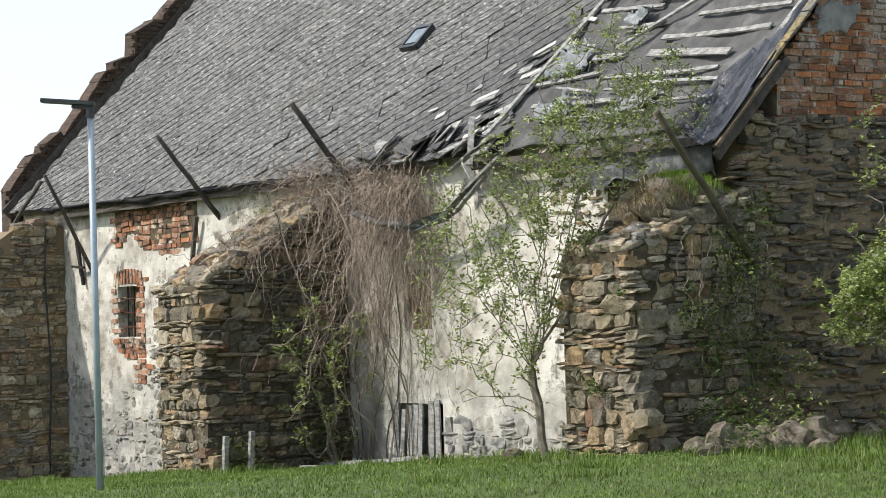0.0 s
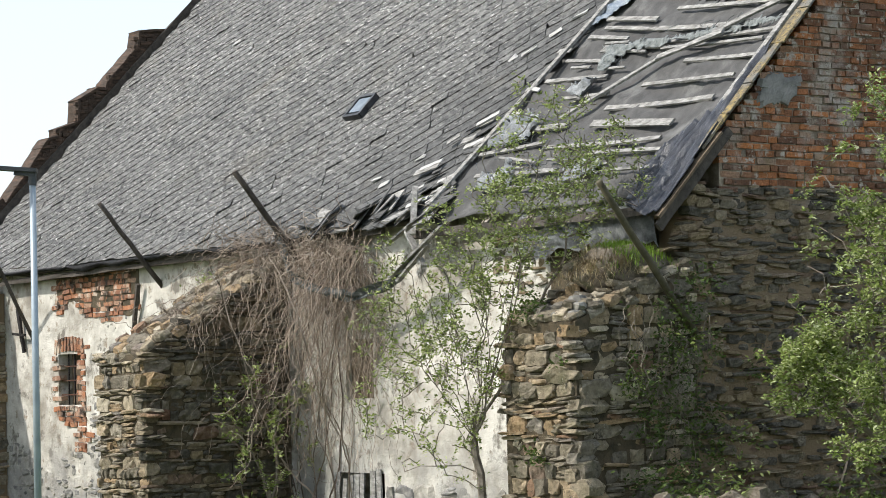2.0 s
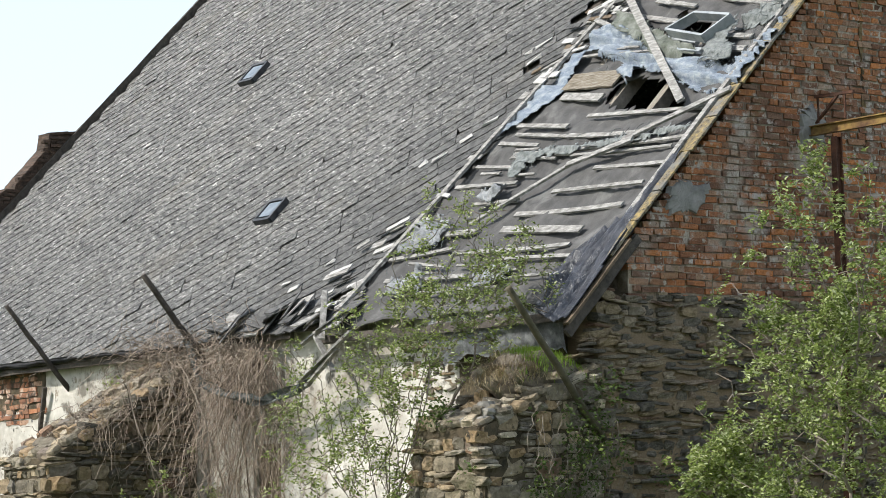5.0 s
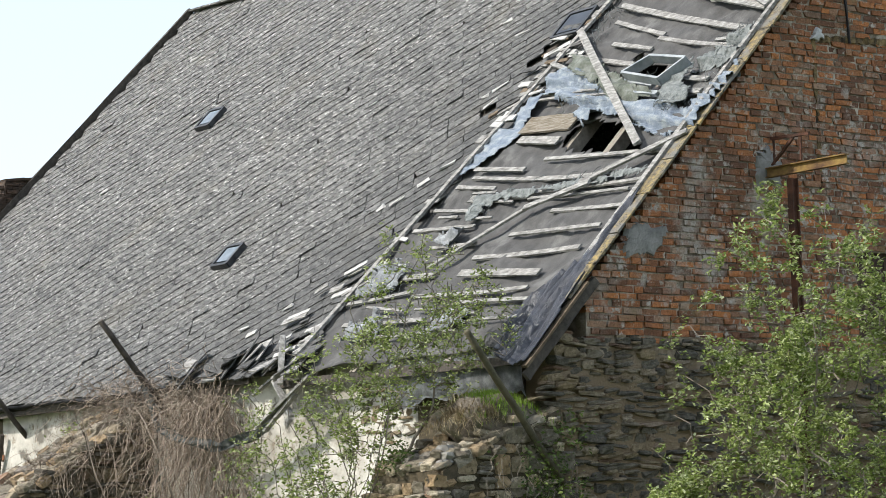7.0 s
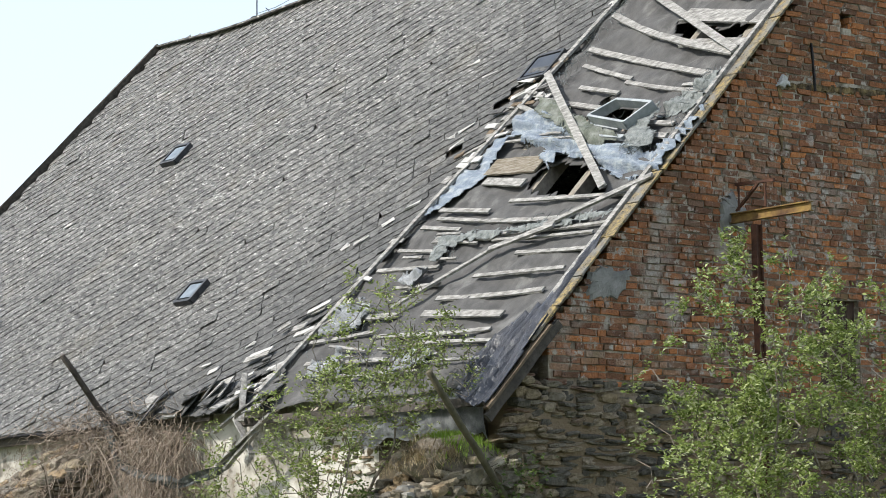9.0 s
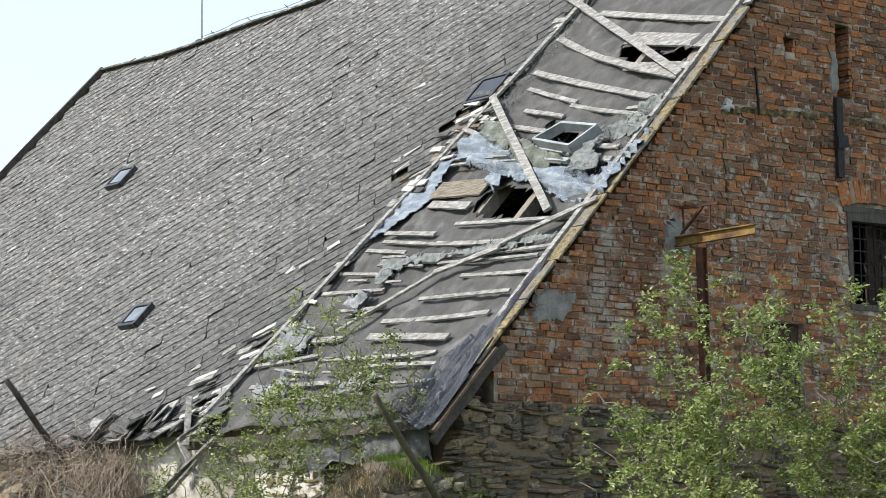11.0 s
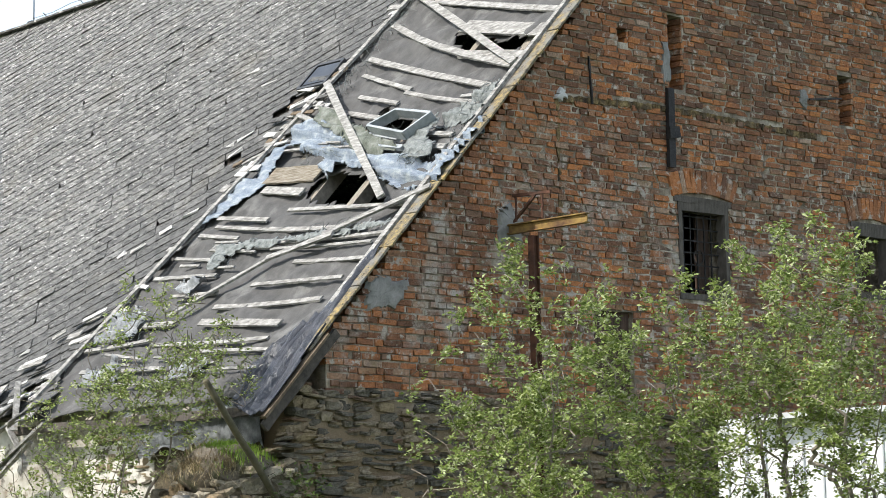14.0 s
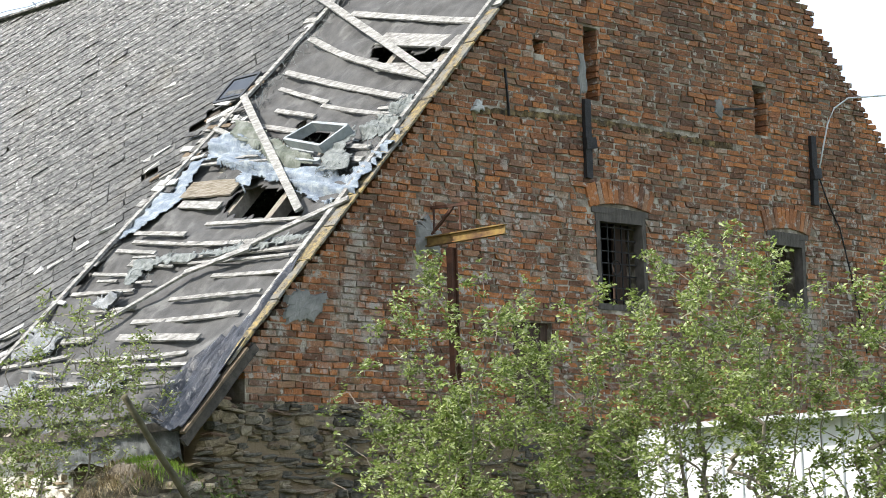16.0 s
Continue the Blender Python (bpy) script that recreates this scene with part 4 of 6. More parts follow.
for i, (x, y, rx, ry, n, turn) in enumerate(((-0.72, 3.12, 0.12, 0.05, 160, -1.4), (-2.0, 2.24, 0.7, 0.02, 40, 0.0), (-2.95, 2.1, 0.08, 0.1, 24, -1.5), (-0.42, 3.72, 0.14, 0.12, 70, 0.8), (-3.5, 4.6, 0.08, 0.3, 130, -1.2), (-3.55, 5.8, 0.06, 0.4, 150, -1.0), (-3.75, 1.3, 0.3, 0.16, 130, None), (-2.9, 0.75, 0.6, 0.1, 150, None), (-2.2, 3.45, 0.4, 0.08, 120, -0.4), (-0.2, 3.3, 0.08, 0.15, 60, -1.4))):
    netting(x, y, rx, ry, n // 2, 500 + i, turn)
m_film = mat("pale_plastic_film", [(0.3, (0.11, 0.12, 0.12)), (0.5, (0.21, 0.22, 0.225)), (0.68, (0.38, 0.395, 0.4))], 7, rough=0.4, bump=0.8, bump_scale=14, bump_dist=0.05)
for i, poly in enumerate(([(-4.25, 1.35), (-3.9, 1.52), (-3.5, 1.4), (-3.6, 1.15), (-4.1, 1.1)], [(-3.5, 1.75), (-3.2, 1.85), (-2.9, 1.75), (-3.1, 1.6)], [(-3.9, 0.75), (-3.3, 0.8), (-3.1, 0.6), (-3.7, 0.55)], [(-2.2, 0.75), (-1.6, 0.8), (-1.5, 0.6), (-2.1, 0.55)])):
    tagged(sheet("plastic_film", poly, 0.08, 0.10, m_film, cell=0.03, ragged=0.10, seed=60 + i, fold=(4, 5)), "scrap of pale plastic film on the broken battens", "plastic film", group="scraps of film")


def skylight(x0, x1, y0, y1, glass, rise=0.09, label="small roof window with a dark metal frame", tip=0.0):
    ob = thing("roof_window", label=label, category="roof window", group="roof windows")
    w = 0.05
    p = lambda x, y, l: roof_pt(x, y, l)
    for name, a, b in (("frame_side", (x0, y0), (x0, y1)), ("frame_side", (x1, y0), (x1, y1)), ("frame_rail", (x0, y0), (x1, y0)), ("frame_rail", (x0, y1), (x1, y1))):
        beam(name, p(*a, rise / 2), p(*b, rise / 2), w, rise, m_frame_metal, ob, up=N_UP, cuts=1, ragged=0)
    i = 0.045
    q = [p(x0 + i, y0 + i, rise - 0.01), p(x1 - i, y0 + i, rise - 0.01), p(x1 - i, y1 - i * 0.7, rise - 0.01), p(x0 + i, y1 - i * 0.7, rise - 0.01)]
    q += [v - Vector(N_UP) * 0.012 for v in q]
    mesh("pane", q, BOX_F_OPEN, glass, ob)
    return ob


BOX_F_OPEN = [(0, 1, 2, 3), (7, 6, 5, 4), (0, 4, 5, 1), (1, 5, 6, 2), (2, 6, 7, 3), (3, 7, 4, 0)]
m_frame_metal = mat("dark_sheet_metal", [(0.3, (0.03, 0.032, 0.035)), (0.7, (0.08, 0.082, 0.085))], 8, rough=0.5, metal=0.6, bump=0.2)
m_glass = mat("dusty_glass", [(0.3, (0.09, 0.11, 0.125)), (0.7, (0.17, 0.195, 0.21))], 5, rough=0.2, bump=0.05)
m_glass.node_tree.nodes["Principled BSDF"].inputs["Specular IOR Level"].default_value = 0.8
m_glass_dark = mat("dark_window_glass", [(0.3, (0.02, 0.024, 0.03)), (0.7, (0.045, 0.05, 0.06))], 4, rough=0.35, bump=0.05)
skylight(-8.94, -8.55, 2.01, 2.28, m_glass)
skylight(-13.75, -13.34, 4.74, 5.03, m_glass)
skylight(-4.55, -4.02, 4.55, 4.90, m_glass_dark, rise=0.10, label="roof window with a bluish pane at the edge of the slates")


def loose_frame():
    """An empty sash tipped up out of the hole, over its own casing."""
    ob = thing("roof_window", label="empty grey window frame tipped up in the roof hole", category="roof window", group="roof windows")
    quad = [roof_pt(x, y, lift) for x, y, lift in ((-1.91, 3.53, 0.19), (-1.03, 3.30, 0.19), (-0.79, 3.52, 0.19), (-1.57, 3.69, 0.19))]
    for p, q in zip(quad, quad[1:] + quad[:1]):
        beam("frame_rail", p, q, 0.035, 0.12, m_sash, ob, up=N_UP, cuts=2, ragged=0.002)
    for x0, y0, x1, y1, w in ((-2.05, 3.55, -1.28, 3.36, 0.05), (-1.75, 3.36, -1.05, 3.22, 0.06), (-2.05, 3.55, -1.75, 3.36, 0.05)):
        beam("casing_rail", roof_pt(x0, y0, 0.10), roof_pt(x1, y1, 0.10), w, 0.05, m_sash, ob, up=N_UP, cuts=2, ragged=0.002)


m_sash = mat("grey_painted_sash", [(0.3, (0.17, 0.19, 0.20)), (0.7, (0.34, 0.36, 0.37))], 6, rough=0.6, bump=0.2)
loose_frame()


# ridge, left verge and far parapet
def ridge_and_verge():
    rng = random.Random(4)
    x = X_LEFT
    while x < -0.2:
        ln = rng.uniform(0.35, 0.5)
        a, b = roof_pt(x, RIDGE_Y, 0.03), roof_pt(min(x + ln, -0.1), RIDGE_Y, 0.03)
        beam("ridge_tile", a + Vector((0, 0, 0.0)), b, 0.2, 0.03, m_slate, roof, rng=rng, cuts=2)
        x += ln
    beam("left_bargeboard", roof_pt(X_LEFT - 0.03, 0.30, 0.0), roof_pt(X_LEFT - 0.03, RIDGE_Y, 0.0), 0.06, 0.22, m_dark_wood, roof, up=N_UP, cuts=14, ragged=0.015)
    wire_bm = bmesh.new()
    pts = [roof_pt(x, RIDGE_Y, 0.14 + 0.03 * math.sin(x * 3)) for x in np.arange(-15.6, -0.5, 0.6)]
    tube(wire_bm, pts, 0.005, 0.005, 4)
    tagged(part("ridge_wire", wire_bm, m_frame_metal), "thin lightning wire running along the ridge", "wire")
    for i, x in enumerate(np.arange(-15.2, -1.0, 1.1)):
        beam("wire_holder", roof_pt(x, RIDGE_Y, 0.0), roof_pt(x - 0.04, RIDGE_Y, 0.17), 0.012, 0.012, m_frame_metal, roof, cuts=1, ragged=0)
    rod = bmesh.new()
    tube(rod, [roof_pt(-15.7, RIDGE_Y, 0.0), roof_pt(-15.7, RIDGE_Y, 0.0) + Vector((0.02, 0, 2.2))], 0.012, 0.007, 6)
    bm_box((0.14, 0.1, 0.08), Matrix.Translation(roof_pt(-15.7, RIDGE_Y, 0.05)), bm=rod)
    tagged(part("lightning_rod", rod, m_frame_metal), "thin dark lightning rod on the ridge", "lightning rod")


ridge_and_verge()


def far_parapet():
    out = [(0.4, 3.0), (0.4, 3.78), (0.84, 4.36), (1.02, 4.42), (1.05, 4.55), (1.36, 4.78), (1.42, 4.72), (1.96, 5.45), (2.2, 5.82), (2.42, 5.86), (2.42, 6.0), (2.77, 6.12), (2.8, 6.5), (3.15, 6.74), (3.3, 6.72), (3.35, 6.85), (3.95, 7.5), (4.0, 7.78), (4.65, 7.84), (4.65, 7.2), (9.5, 9.0), (13.8, 6.5), (13.8, -1.5), (0.6, -1.5), (0.6, 3.0)]
    ob = prism("wall_gable_far", out[:20] + [(7.85, 11.0), (13.8, 5.0), (13.8, -1.5), (0.6, -1.5), (0.6, 3.0)], "x", X_LEFT - 0.45, X_LEFT - 0.07, m_parapet)
    tagged(ob, "far brick gable whose broken parapet rises over the roof", "wall", kind="structure")
    rng = random.Random(41)
    ys, zs = [p[0] for p in out[1:19]], [p[1] for p in out[1:19]]
    rows, z, r = [], 3.6, 0
    while z < 7.85:      # brick courses of the parapet above the slates
        y = 0.42 + (0.13 if r % 2 else 0)
        while y < 4.62:
            if ROOF_Z + PITCH * y - 0.15 < z < np.interp(y, ys, zs) - 0.03:
                rows.append((y, z, 0.24, 0.06))
            y += 0.255
        z += 0.07
        r += 1
    lay(rows, ob, SHADE_BRICKS, EAST @ Matrix.Translation((0, X_LEFT - 0.06, 0)), rng, depth=0.1, proud=0.012, limit=300, stuff_material=m_parapet, name="brick", tilt=3)
    for (ya, za), (yb, zb) in zip(out[1:18], out[2:19]):
        ln = math.hypot(yb - ya, zb - za)
        if ln < 0.12:
            continue
        n = max(1, int(ln / 0.22))
        for i in range(n):
            f = (i + 0.5) / n
            o = new("cap_tile", rng.choice(SHADE_BRICKS))
            o.parent = ob
            o.matrix_basis = pose(X_LEFT - 0.24, ya + (yb - ya) * f, za + (zb - za) * f + 0.02, math.degrees(math.atan2(zb - za, yb - ya)) + rng.uniform(-5, 5), 0, 0) @ Matrix.Diagonal((0.42, ln / n * rng.uniform(0.8, 1.2), 0.045, 1))


# parapet brick darkened: the shade on its near face is in this colour
m_parapet = mat("shade_toned_brick", [(0.3, (0.035, 0.026, 0.02)), (0.55, (0.085, 0.058, 0.042)), (0.75, (0.17, 0.10, 0.065))], 4, stretch=(1, 2, 6), bump=0.8, bump_dist=0.04)
SHADE_BRICKS = pool(brick_mesh, m_parapet, 4)
far_parapet()


# eaves: fascia, sagging black netting, broken slates
def eaves():
    beam("fascia", (X_LEFT, 0.42, 3.42), (-5.6, 0.42, 3.42), 0.05, 0.12, m_dark_wood, roof, cuts=30, ragged=0.02)
    beam("wall_plate", (-17.0, 0.45, 3.27), (-9.5, 0.45, 3.33), 0.09, 0.07, m_dark_wood, roof, cuts=14, ragged=0.02)
    bm = bmesh.new()
    rows = []
    n = 60
    for i in range(n + 1):
        f = i / n
        x = -17.6 + f * 9.0
        drop = 0.03 + 0.12 * abs(noise.noise(Vector((x * 0.9, 0, 0)))) + 0.05 * abs(noise.noise(Vector((x * 4, 1, 0))))
        rows.append([bm.verts.new((x, 0.36 - 0.05 * math.sin(k / 4 * math.pi) - 0.02 * noise.noise(Vector((x * 3, k, 0))), 3.43 - drop * k / 4)) for k in range(5)])
    for a, b in zip(rows, rows[1:]):
        for k in range(4):
            bm.faces.new((a[k], b[k], b[k + 1], a[k + 1]))
    bmesh.ops.solidify(bm, geom=bm.faces[:], thickness=0.01)
    tagged(part("eaves_netting", bm, m_dark_cloth, smooth=True), "black netting sagging beneath the eaves", "netting")
    # cloth roll hanging below the broken corner
    bm = bmesh.new()
    path = [Vector(p) for p in ((-7.9, 0.25, 3.5), (-7.5, 0.2, 2.95), (-6.8, 0.2, 2.72), (-6.0, 0.2, 2.6), (-5.2, 0.2, 2.72), (-4.6, 0.2, 3.0))]
    fine = []
    for a, b in zip(path, path[1:]):
        fine += [a.lerp(b, k / 8) for k in range(8)]
    fine.append(path[-1])
    rows = []
    for i, p in enumerate(fine):
        h = 0.13 + 0.08 * noise.noise(Vector((i * 0.35, 2, 0)))
        rows.append([bm.verts.new(p + Vector((0, 0.05 * math.sin(k * 1.7 + i * 0.4), -h * (k / 4 - 0.5)))) for k in range(5)])
    for a, b in zip(rows, rows[1:]):
        for k in range(4):
            bm.faces.new((a[k], b[k], b[k + 1], a[k + 1]))
    bmesh.ops.solidify(bm, geom=bm.faces[:], thickness=0.015)
    tagged(part("hanging_net", bm, m_rag, smooth=True), "grey torn netting hanging in a loop below the eaves", "netting")
    rng = random.Random(17)
    for i in range(22):   # slipped slabs at the broken eave
        x, y = rng.uniform(-7.2, -4.3), rng.uniform(0.3, 0.62)
        o = part("slipped_slate", bm_box((rng.uniform(0.15, 0.32), rng.uniform(0.3, 0.5), 0.014)), m_slate if i % 3 else m_grey_wood, roof)
        o.matrix_basis = Matrix.Translation(roof_pt(x, y, 0.06 + rng.uniform(0, 0.05))) @ pose(0, 0, 0, 46 + rng.uniform(-25, 8), rng.uniform(-15, 15), rng.uniform(-35, 25))
    for i in range(16):   # pale broken edges among the slates
        x, y = [(-6.6, 1.0), (-5.9, 1.2), (-6.3, 0.9), (-5.6, 2.45), (-5.3, 2.5), (-4.75, 2.9), (-5.0, 2.7), (-5.2, 3.9), (-5.0, 4.0), (-4.9, 3.75), (-6.3, 5.2), (-5.6, 4.9), (-8.3, 4.3), (-16.6, 6.5), (-15.7, 3.7), (-15.3, 3.9)][i]
        o = part("broken_slate", bm_box((rng.uniform(0.12, 0.26), rng.uniform(0.03, 0.07), 0.012), jitter=0.018, rng=rng), m_pale_slate, roof)
        o.matrix_basis = Matrix.Translation(roof_pt(x, y, 0.03)) @ pose(0, 0, 0, 46, 0, 0) @ pose(0, 0, 0, 0, 0, rng.uniform(15, 45))
    for a, b in (((-4.7, 0.25, 3.3), (-5.0, 0.5, 3.9)), ((-4.4, 0.2, 2.9), (-4.9, 0.3, 3.35)), ((-5.3, 0.25, 3.2), (-4.7, 0.35, 3.5)), ((-5.0, 0.1, 2.8), (-4.0, 0.2, 3.35)), ((-4.9, 0.15, 2.75), (-4.3, 0.2, 3.15))):
        beam("splintered_batten", a, b, 0.07, 0.03, m_grey_wood, roof)


m_dark_cloth = mat("black_netting", [(0.3, (0.025, 0.025, 0.027)), (0.7, (0.075, 0.075, 0.08))], 6, rough=0.9, bump=0.6)
eaves()
# weathered boards closing the eave under the stripped edge
beam("eave_board", (-4.9, 0.34, 3.30), (-0.05, 0.34, 3.28), 0.05, 0.09, m_dark_wood, roof, cuts=14, ragged=0.03)


# ---- poles and iron on the walls ----
def pole(a, b, r, material, label):
    bm = bmesh.new()
    a, b = Vector(a), Vector(b)
    pts = [a.lerp(b, k / 6) + Vector((random.uniform(-1, 1), random.uniform(-1, 1), 0)) * r * 0.25 for k in range(7)]
    tube(bm, pts, r, r * 0.85, 8)
    return tagged(part("wooden_pole", bm, material, smooth=True), label, "pole", group="leaning poles")


pole((-11.83, 0.62, 2.99), (-11.75, -0.4, 4.17), 0.04, m_dark_wood, "dark wooden pole propped out from the wall under the eaves")
pole((-7.9, 0.62, 3.1), (-7.8, -0.42, 4.29), 0.045, m_dark_wood, "dark wooden pole propped out from the wall among dry creeper")
pole((-16.2, 0.62, 2.3), (-15.8, -0.35, 3.86), 0.035, m_dark_wood, "thin dark wooden pole propped out from the wall")
pole((-18.2, -0.3, 2.6), (-17.1, 0.15, 3.84), 0.04, m_dark_wood, "thin wooden pole leaning at the yard wall top")
m_moss_wood = mat("mossy_wood", [(0.3, (0.045, 0.04, 0.022)), (0.7, (0.115, 0.1, 0.06))], 7, bump=0.6)
pole((0.10, 0.56, 1.98), (0.30, -0.80, 3.51), 0.04, m_moss_wood, "mossy wooden pole leaning on the corner buttress")
m_iron = mat("black_iron", [(0.3, (0.012, 0.011, 0.012)), (0.7, (0.04, 0.036, 0.034))], 9, rough=0.6, metal=0.4, bump=0.4)
m_rust = mat("rusty_steel", [(0.3, (0.035, 0.018, 0.012)), (0.7, (0.11, 0.045, 0.025))], 9, rough=0.8, bump=0.5)
m_yellow = mat("yellow_worn_paint", [(0.35, (0.075, 0.038, 0.02)), (0.5, (0.16, 0.095, 0.032)), (0.7, (0.28, 0.19, 0.05))], 6, rough=0.7, bump=0.3)
m_cement = mat("grey_cement", [(0.3, (0.13, 0.125, 0.115)), (0.7, (0.27, 0.26, 0.24))], 6, bump=0.7)
# brown of the hatch planks; on back panels it is the rooms' shade
m_interior = mat("dark_brown_door_and_room_shade", [(0.3, (0.035, 0.022, 0.016)), (0.7, (0.08, 0.05, 0.035))], 6, stretch=(1, 6, 1), bump=0.3)


def wall_anchor(y, z0, z1, x=0.045):
    ob = thing("wall_anchor", label="black iron tie bar on the brick gable", category="wall anchor", group="iron wall anchors")
    beam("bar", (x, y, z0), (x, y + 0.01, z1), 0.055, 0.11, m_iron, ob, up=(0, 1, 0), ragged=0.003)
    beam("wedge", (x + 0.04, y - 0.08, z0 + 0.42), (x + 0.04, y + 0.10, z0 + 0.44), 0.06, 0.14, m_iron, ob, cuts=1)


wall_anchor(6.58, 6.42, 7.40)
wall_anchor(11.18, 6.47, 7.42)


def niche_backs():
    for (y0, y1, z0, z1) in GABLE_HOLES[3:]:
        o = part("niche_back", bm_box((0.06, y1 - y0 + 0.06, z1 - z0 + 0.06)), m_mortar, wall_gable)
        o.location = (-0.28, (y0 + y1) / 2, (z0 + z1) / 2)
        rng = random.Random(int(y0 * 10))
        for k in range(int((z1 - z0) / 0.0765)):     # brick ends lining the niche
            for side, deep in ((y1 - 0.01, 0.05), (y0 + 0.005, 0.03)):
                b = new("brick", rng.choice(BRICKS))
                b.parent = wall_gable
                b.matrix_basis = pose(-0.125 + rng.uniform(-0.012, 0.012), side + rng.uniform(-0.012, 0.008), z0 + 0.03 + k * 0.0765, 0, 0, rng.uniform(-4, 4)) @ Matrix.Diagonal((0.24, deep, 0.066, 1))


niche_backs()


def gable_window(y0, y1, z0, z1, bars, label):
    ob = thing("window", label=label, category="window", group="barred gable windows", kind="structure")
    x = -0.06
    for name, a, b, w in (("frame_post", (y0 + 0.035, z0), (y0 + 0.035, z1), 0.07), ("frame_post", (y1 - 0.035, z0), (y1 - 0.035, z1), 0.07), ("frame_head", (y0, z1 - 0.05), (y1, z1 - 0.05), 0.11), ("frame_sill", (y0, z0 + 0.04), (y1, z0 + 0.04), 0.08)):
        beam(name, (x, *a), (x, *b), w, 0.14, m_window_wood, ob, up=(1, 0, 0), cuts=3, ragged=0.004)
    beam("lintel", (-0.03, y0 - 0.07, z1 + 0.035), (-0.03, y1 + 0.07, z1 + 0.03), 0.09, 0.08, m_window_wood, ob, cuts=4, ragged=0.008)
    if bars:
        for i in range(1, 6):
            y = y0 + 0.08 + (y1 - y0 - 0.16) * i / 6
            beam("bar", (x - 0.05, y, z0), (x - 0.05, y, z1 - 0.05), 0.014, 0.014, m_iron, ob, up=(1, 0, 0), cuts=1, ragged=0)
        for i in range(1, 8):
            z = z0 + (z1 - z0) * i / 8
            beam("bar", (x - 0.05, y0 + 0.05, z), (x - 0.05, y1 - 0.05, z), 0.014, 0.014, m_iron, ob, up=(1, 0, 0), cuts=1, ragged=0)
        bm = bmesh.new()
        cy, cz = (y0 + y1) / 2, (z0 + z1) / 2 - 0.05
        tube(bm, [Vector((x - 0.035, cy + 0.09 * math.cos(a), cz + 0.09 * math.sin(a))) for a in np.linspace(0, 2 * math.pi, 17)], 0.009, 0.009, 4)
        part("ring", bm, m_iron, ob)
    # half-open inner shutter
    beam("shutter", (x - 0.2, y1 - 0.22, z0 + 0.03), (x - 0.2, y1 - 0.22, z1 - 0.1), 0.24, 0.03, m_interior, ob, up=(1, 0, 0), cuts=2)
    # dark panel added behind the opening, room shade put into its colour
    o = part("room_shade_panel", bm_box((0.05, 3.4, 2.6)), m_interior, ob)
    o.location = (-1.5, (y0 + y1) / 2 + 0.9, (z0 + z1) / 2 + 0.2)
    return ob


m_window_wood = mat("aged_window_wood", [(0.3, (0.045, 0.037, 0.03)), (0.7, (0.11, 0.095, 0.08))], 6, stretch=(2, 4, 1), bump=0.5)
gable_window(*GABLE_HOLES[0], True, "gable window with grey timber frame and an iron grille")
gable_window(*GABLE_HOLES[1], False, "open gable window with a weathered timber frame")


def gable_door():
    y0, y1, z0, z1 = GABLE_HOLES[2]
    ob = thing("hatch_door", label="dark brown plank hatch set in the brick gable", category="door", kind="structure")
    for i in range(5):
        w = (y1 - y0) / 5
        beam("plank", (-0.09 - 0.004 * (i % 2), y0 + w * (i + 0.5), z0), (-0.09 - 0.004 * (i % 2), y0 + w * (i + 0.5), z1), w * 0.96, 0.03, m_interior, ob, up=(1, 0, 0), cuts=2, ragged=0.003)


gable_door()


def crane_bracket():
    ob = thing("steel_bracket", label="rusty steel post carrying a yellow cantilever beam", category="bracket")
    bm = bmesh.new()
    for dz, h, w in ((0.05, 0.012, 0.075), (-0.05, 0.012, 0.075), (0.0, 0.10, 0.012)):
        bm_box((1.34, w, h), Matrix.Translation((0.62, 3.75, 5.42 + dz)), bm=bm)
    part("cantilever_beam", bm, m_yellow, ob, "yellow paint flaking to rust")
    bm = bmesh.new()
    for dx, dy, w, d in ((0.0, 0.042, 0.085, 0.012), (0.0, -0.042, 0.085, 0.012), (0.0, 0.0, 0.012, 0.075)):
        bm_box((w, d, 5.3), Matrix.Translation((0.45 + dx, 3.75 + dy, 2.66)), bm=bm)
    part("post", bm, m_rust, ob)
    beam("top_rail", (0.14, 3.75, 5.80), (0.74, 3.75, 5.78), 0.035, 0.035, m_rust, ob)
    beam("upright", (0.18, 3.75, 5.50), (0.18, 3.75, 5.8), 0.02, 0.02, m_rust, ob, up=(0, 1, 0))
    beam("upright", (0.60, 3.75, 5.50), (0.60, 3.75, 5.8), 0.02, 0.02, m_rust, ob, up=(0, 1, 0))
    beam("brace", (0.14, 3.75, 5.50), (0.50, 3.75, 5.78), 0.025, 0.025, m_rust, ob, up=(0, 1, 0))


crane_bracket()


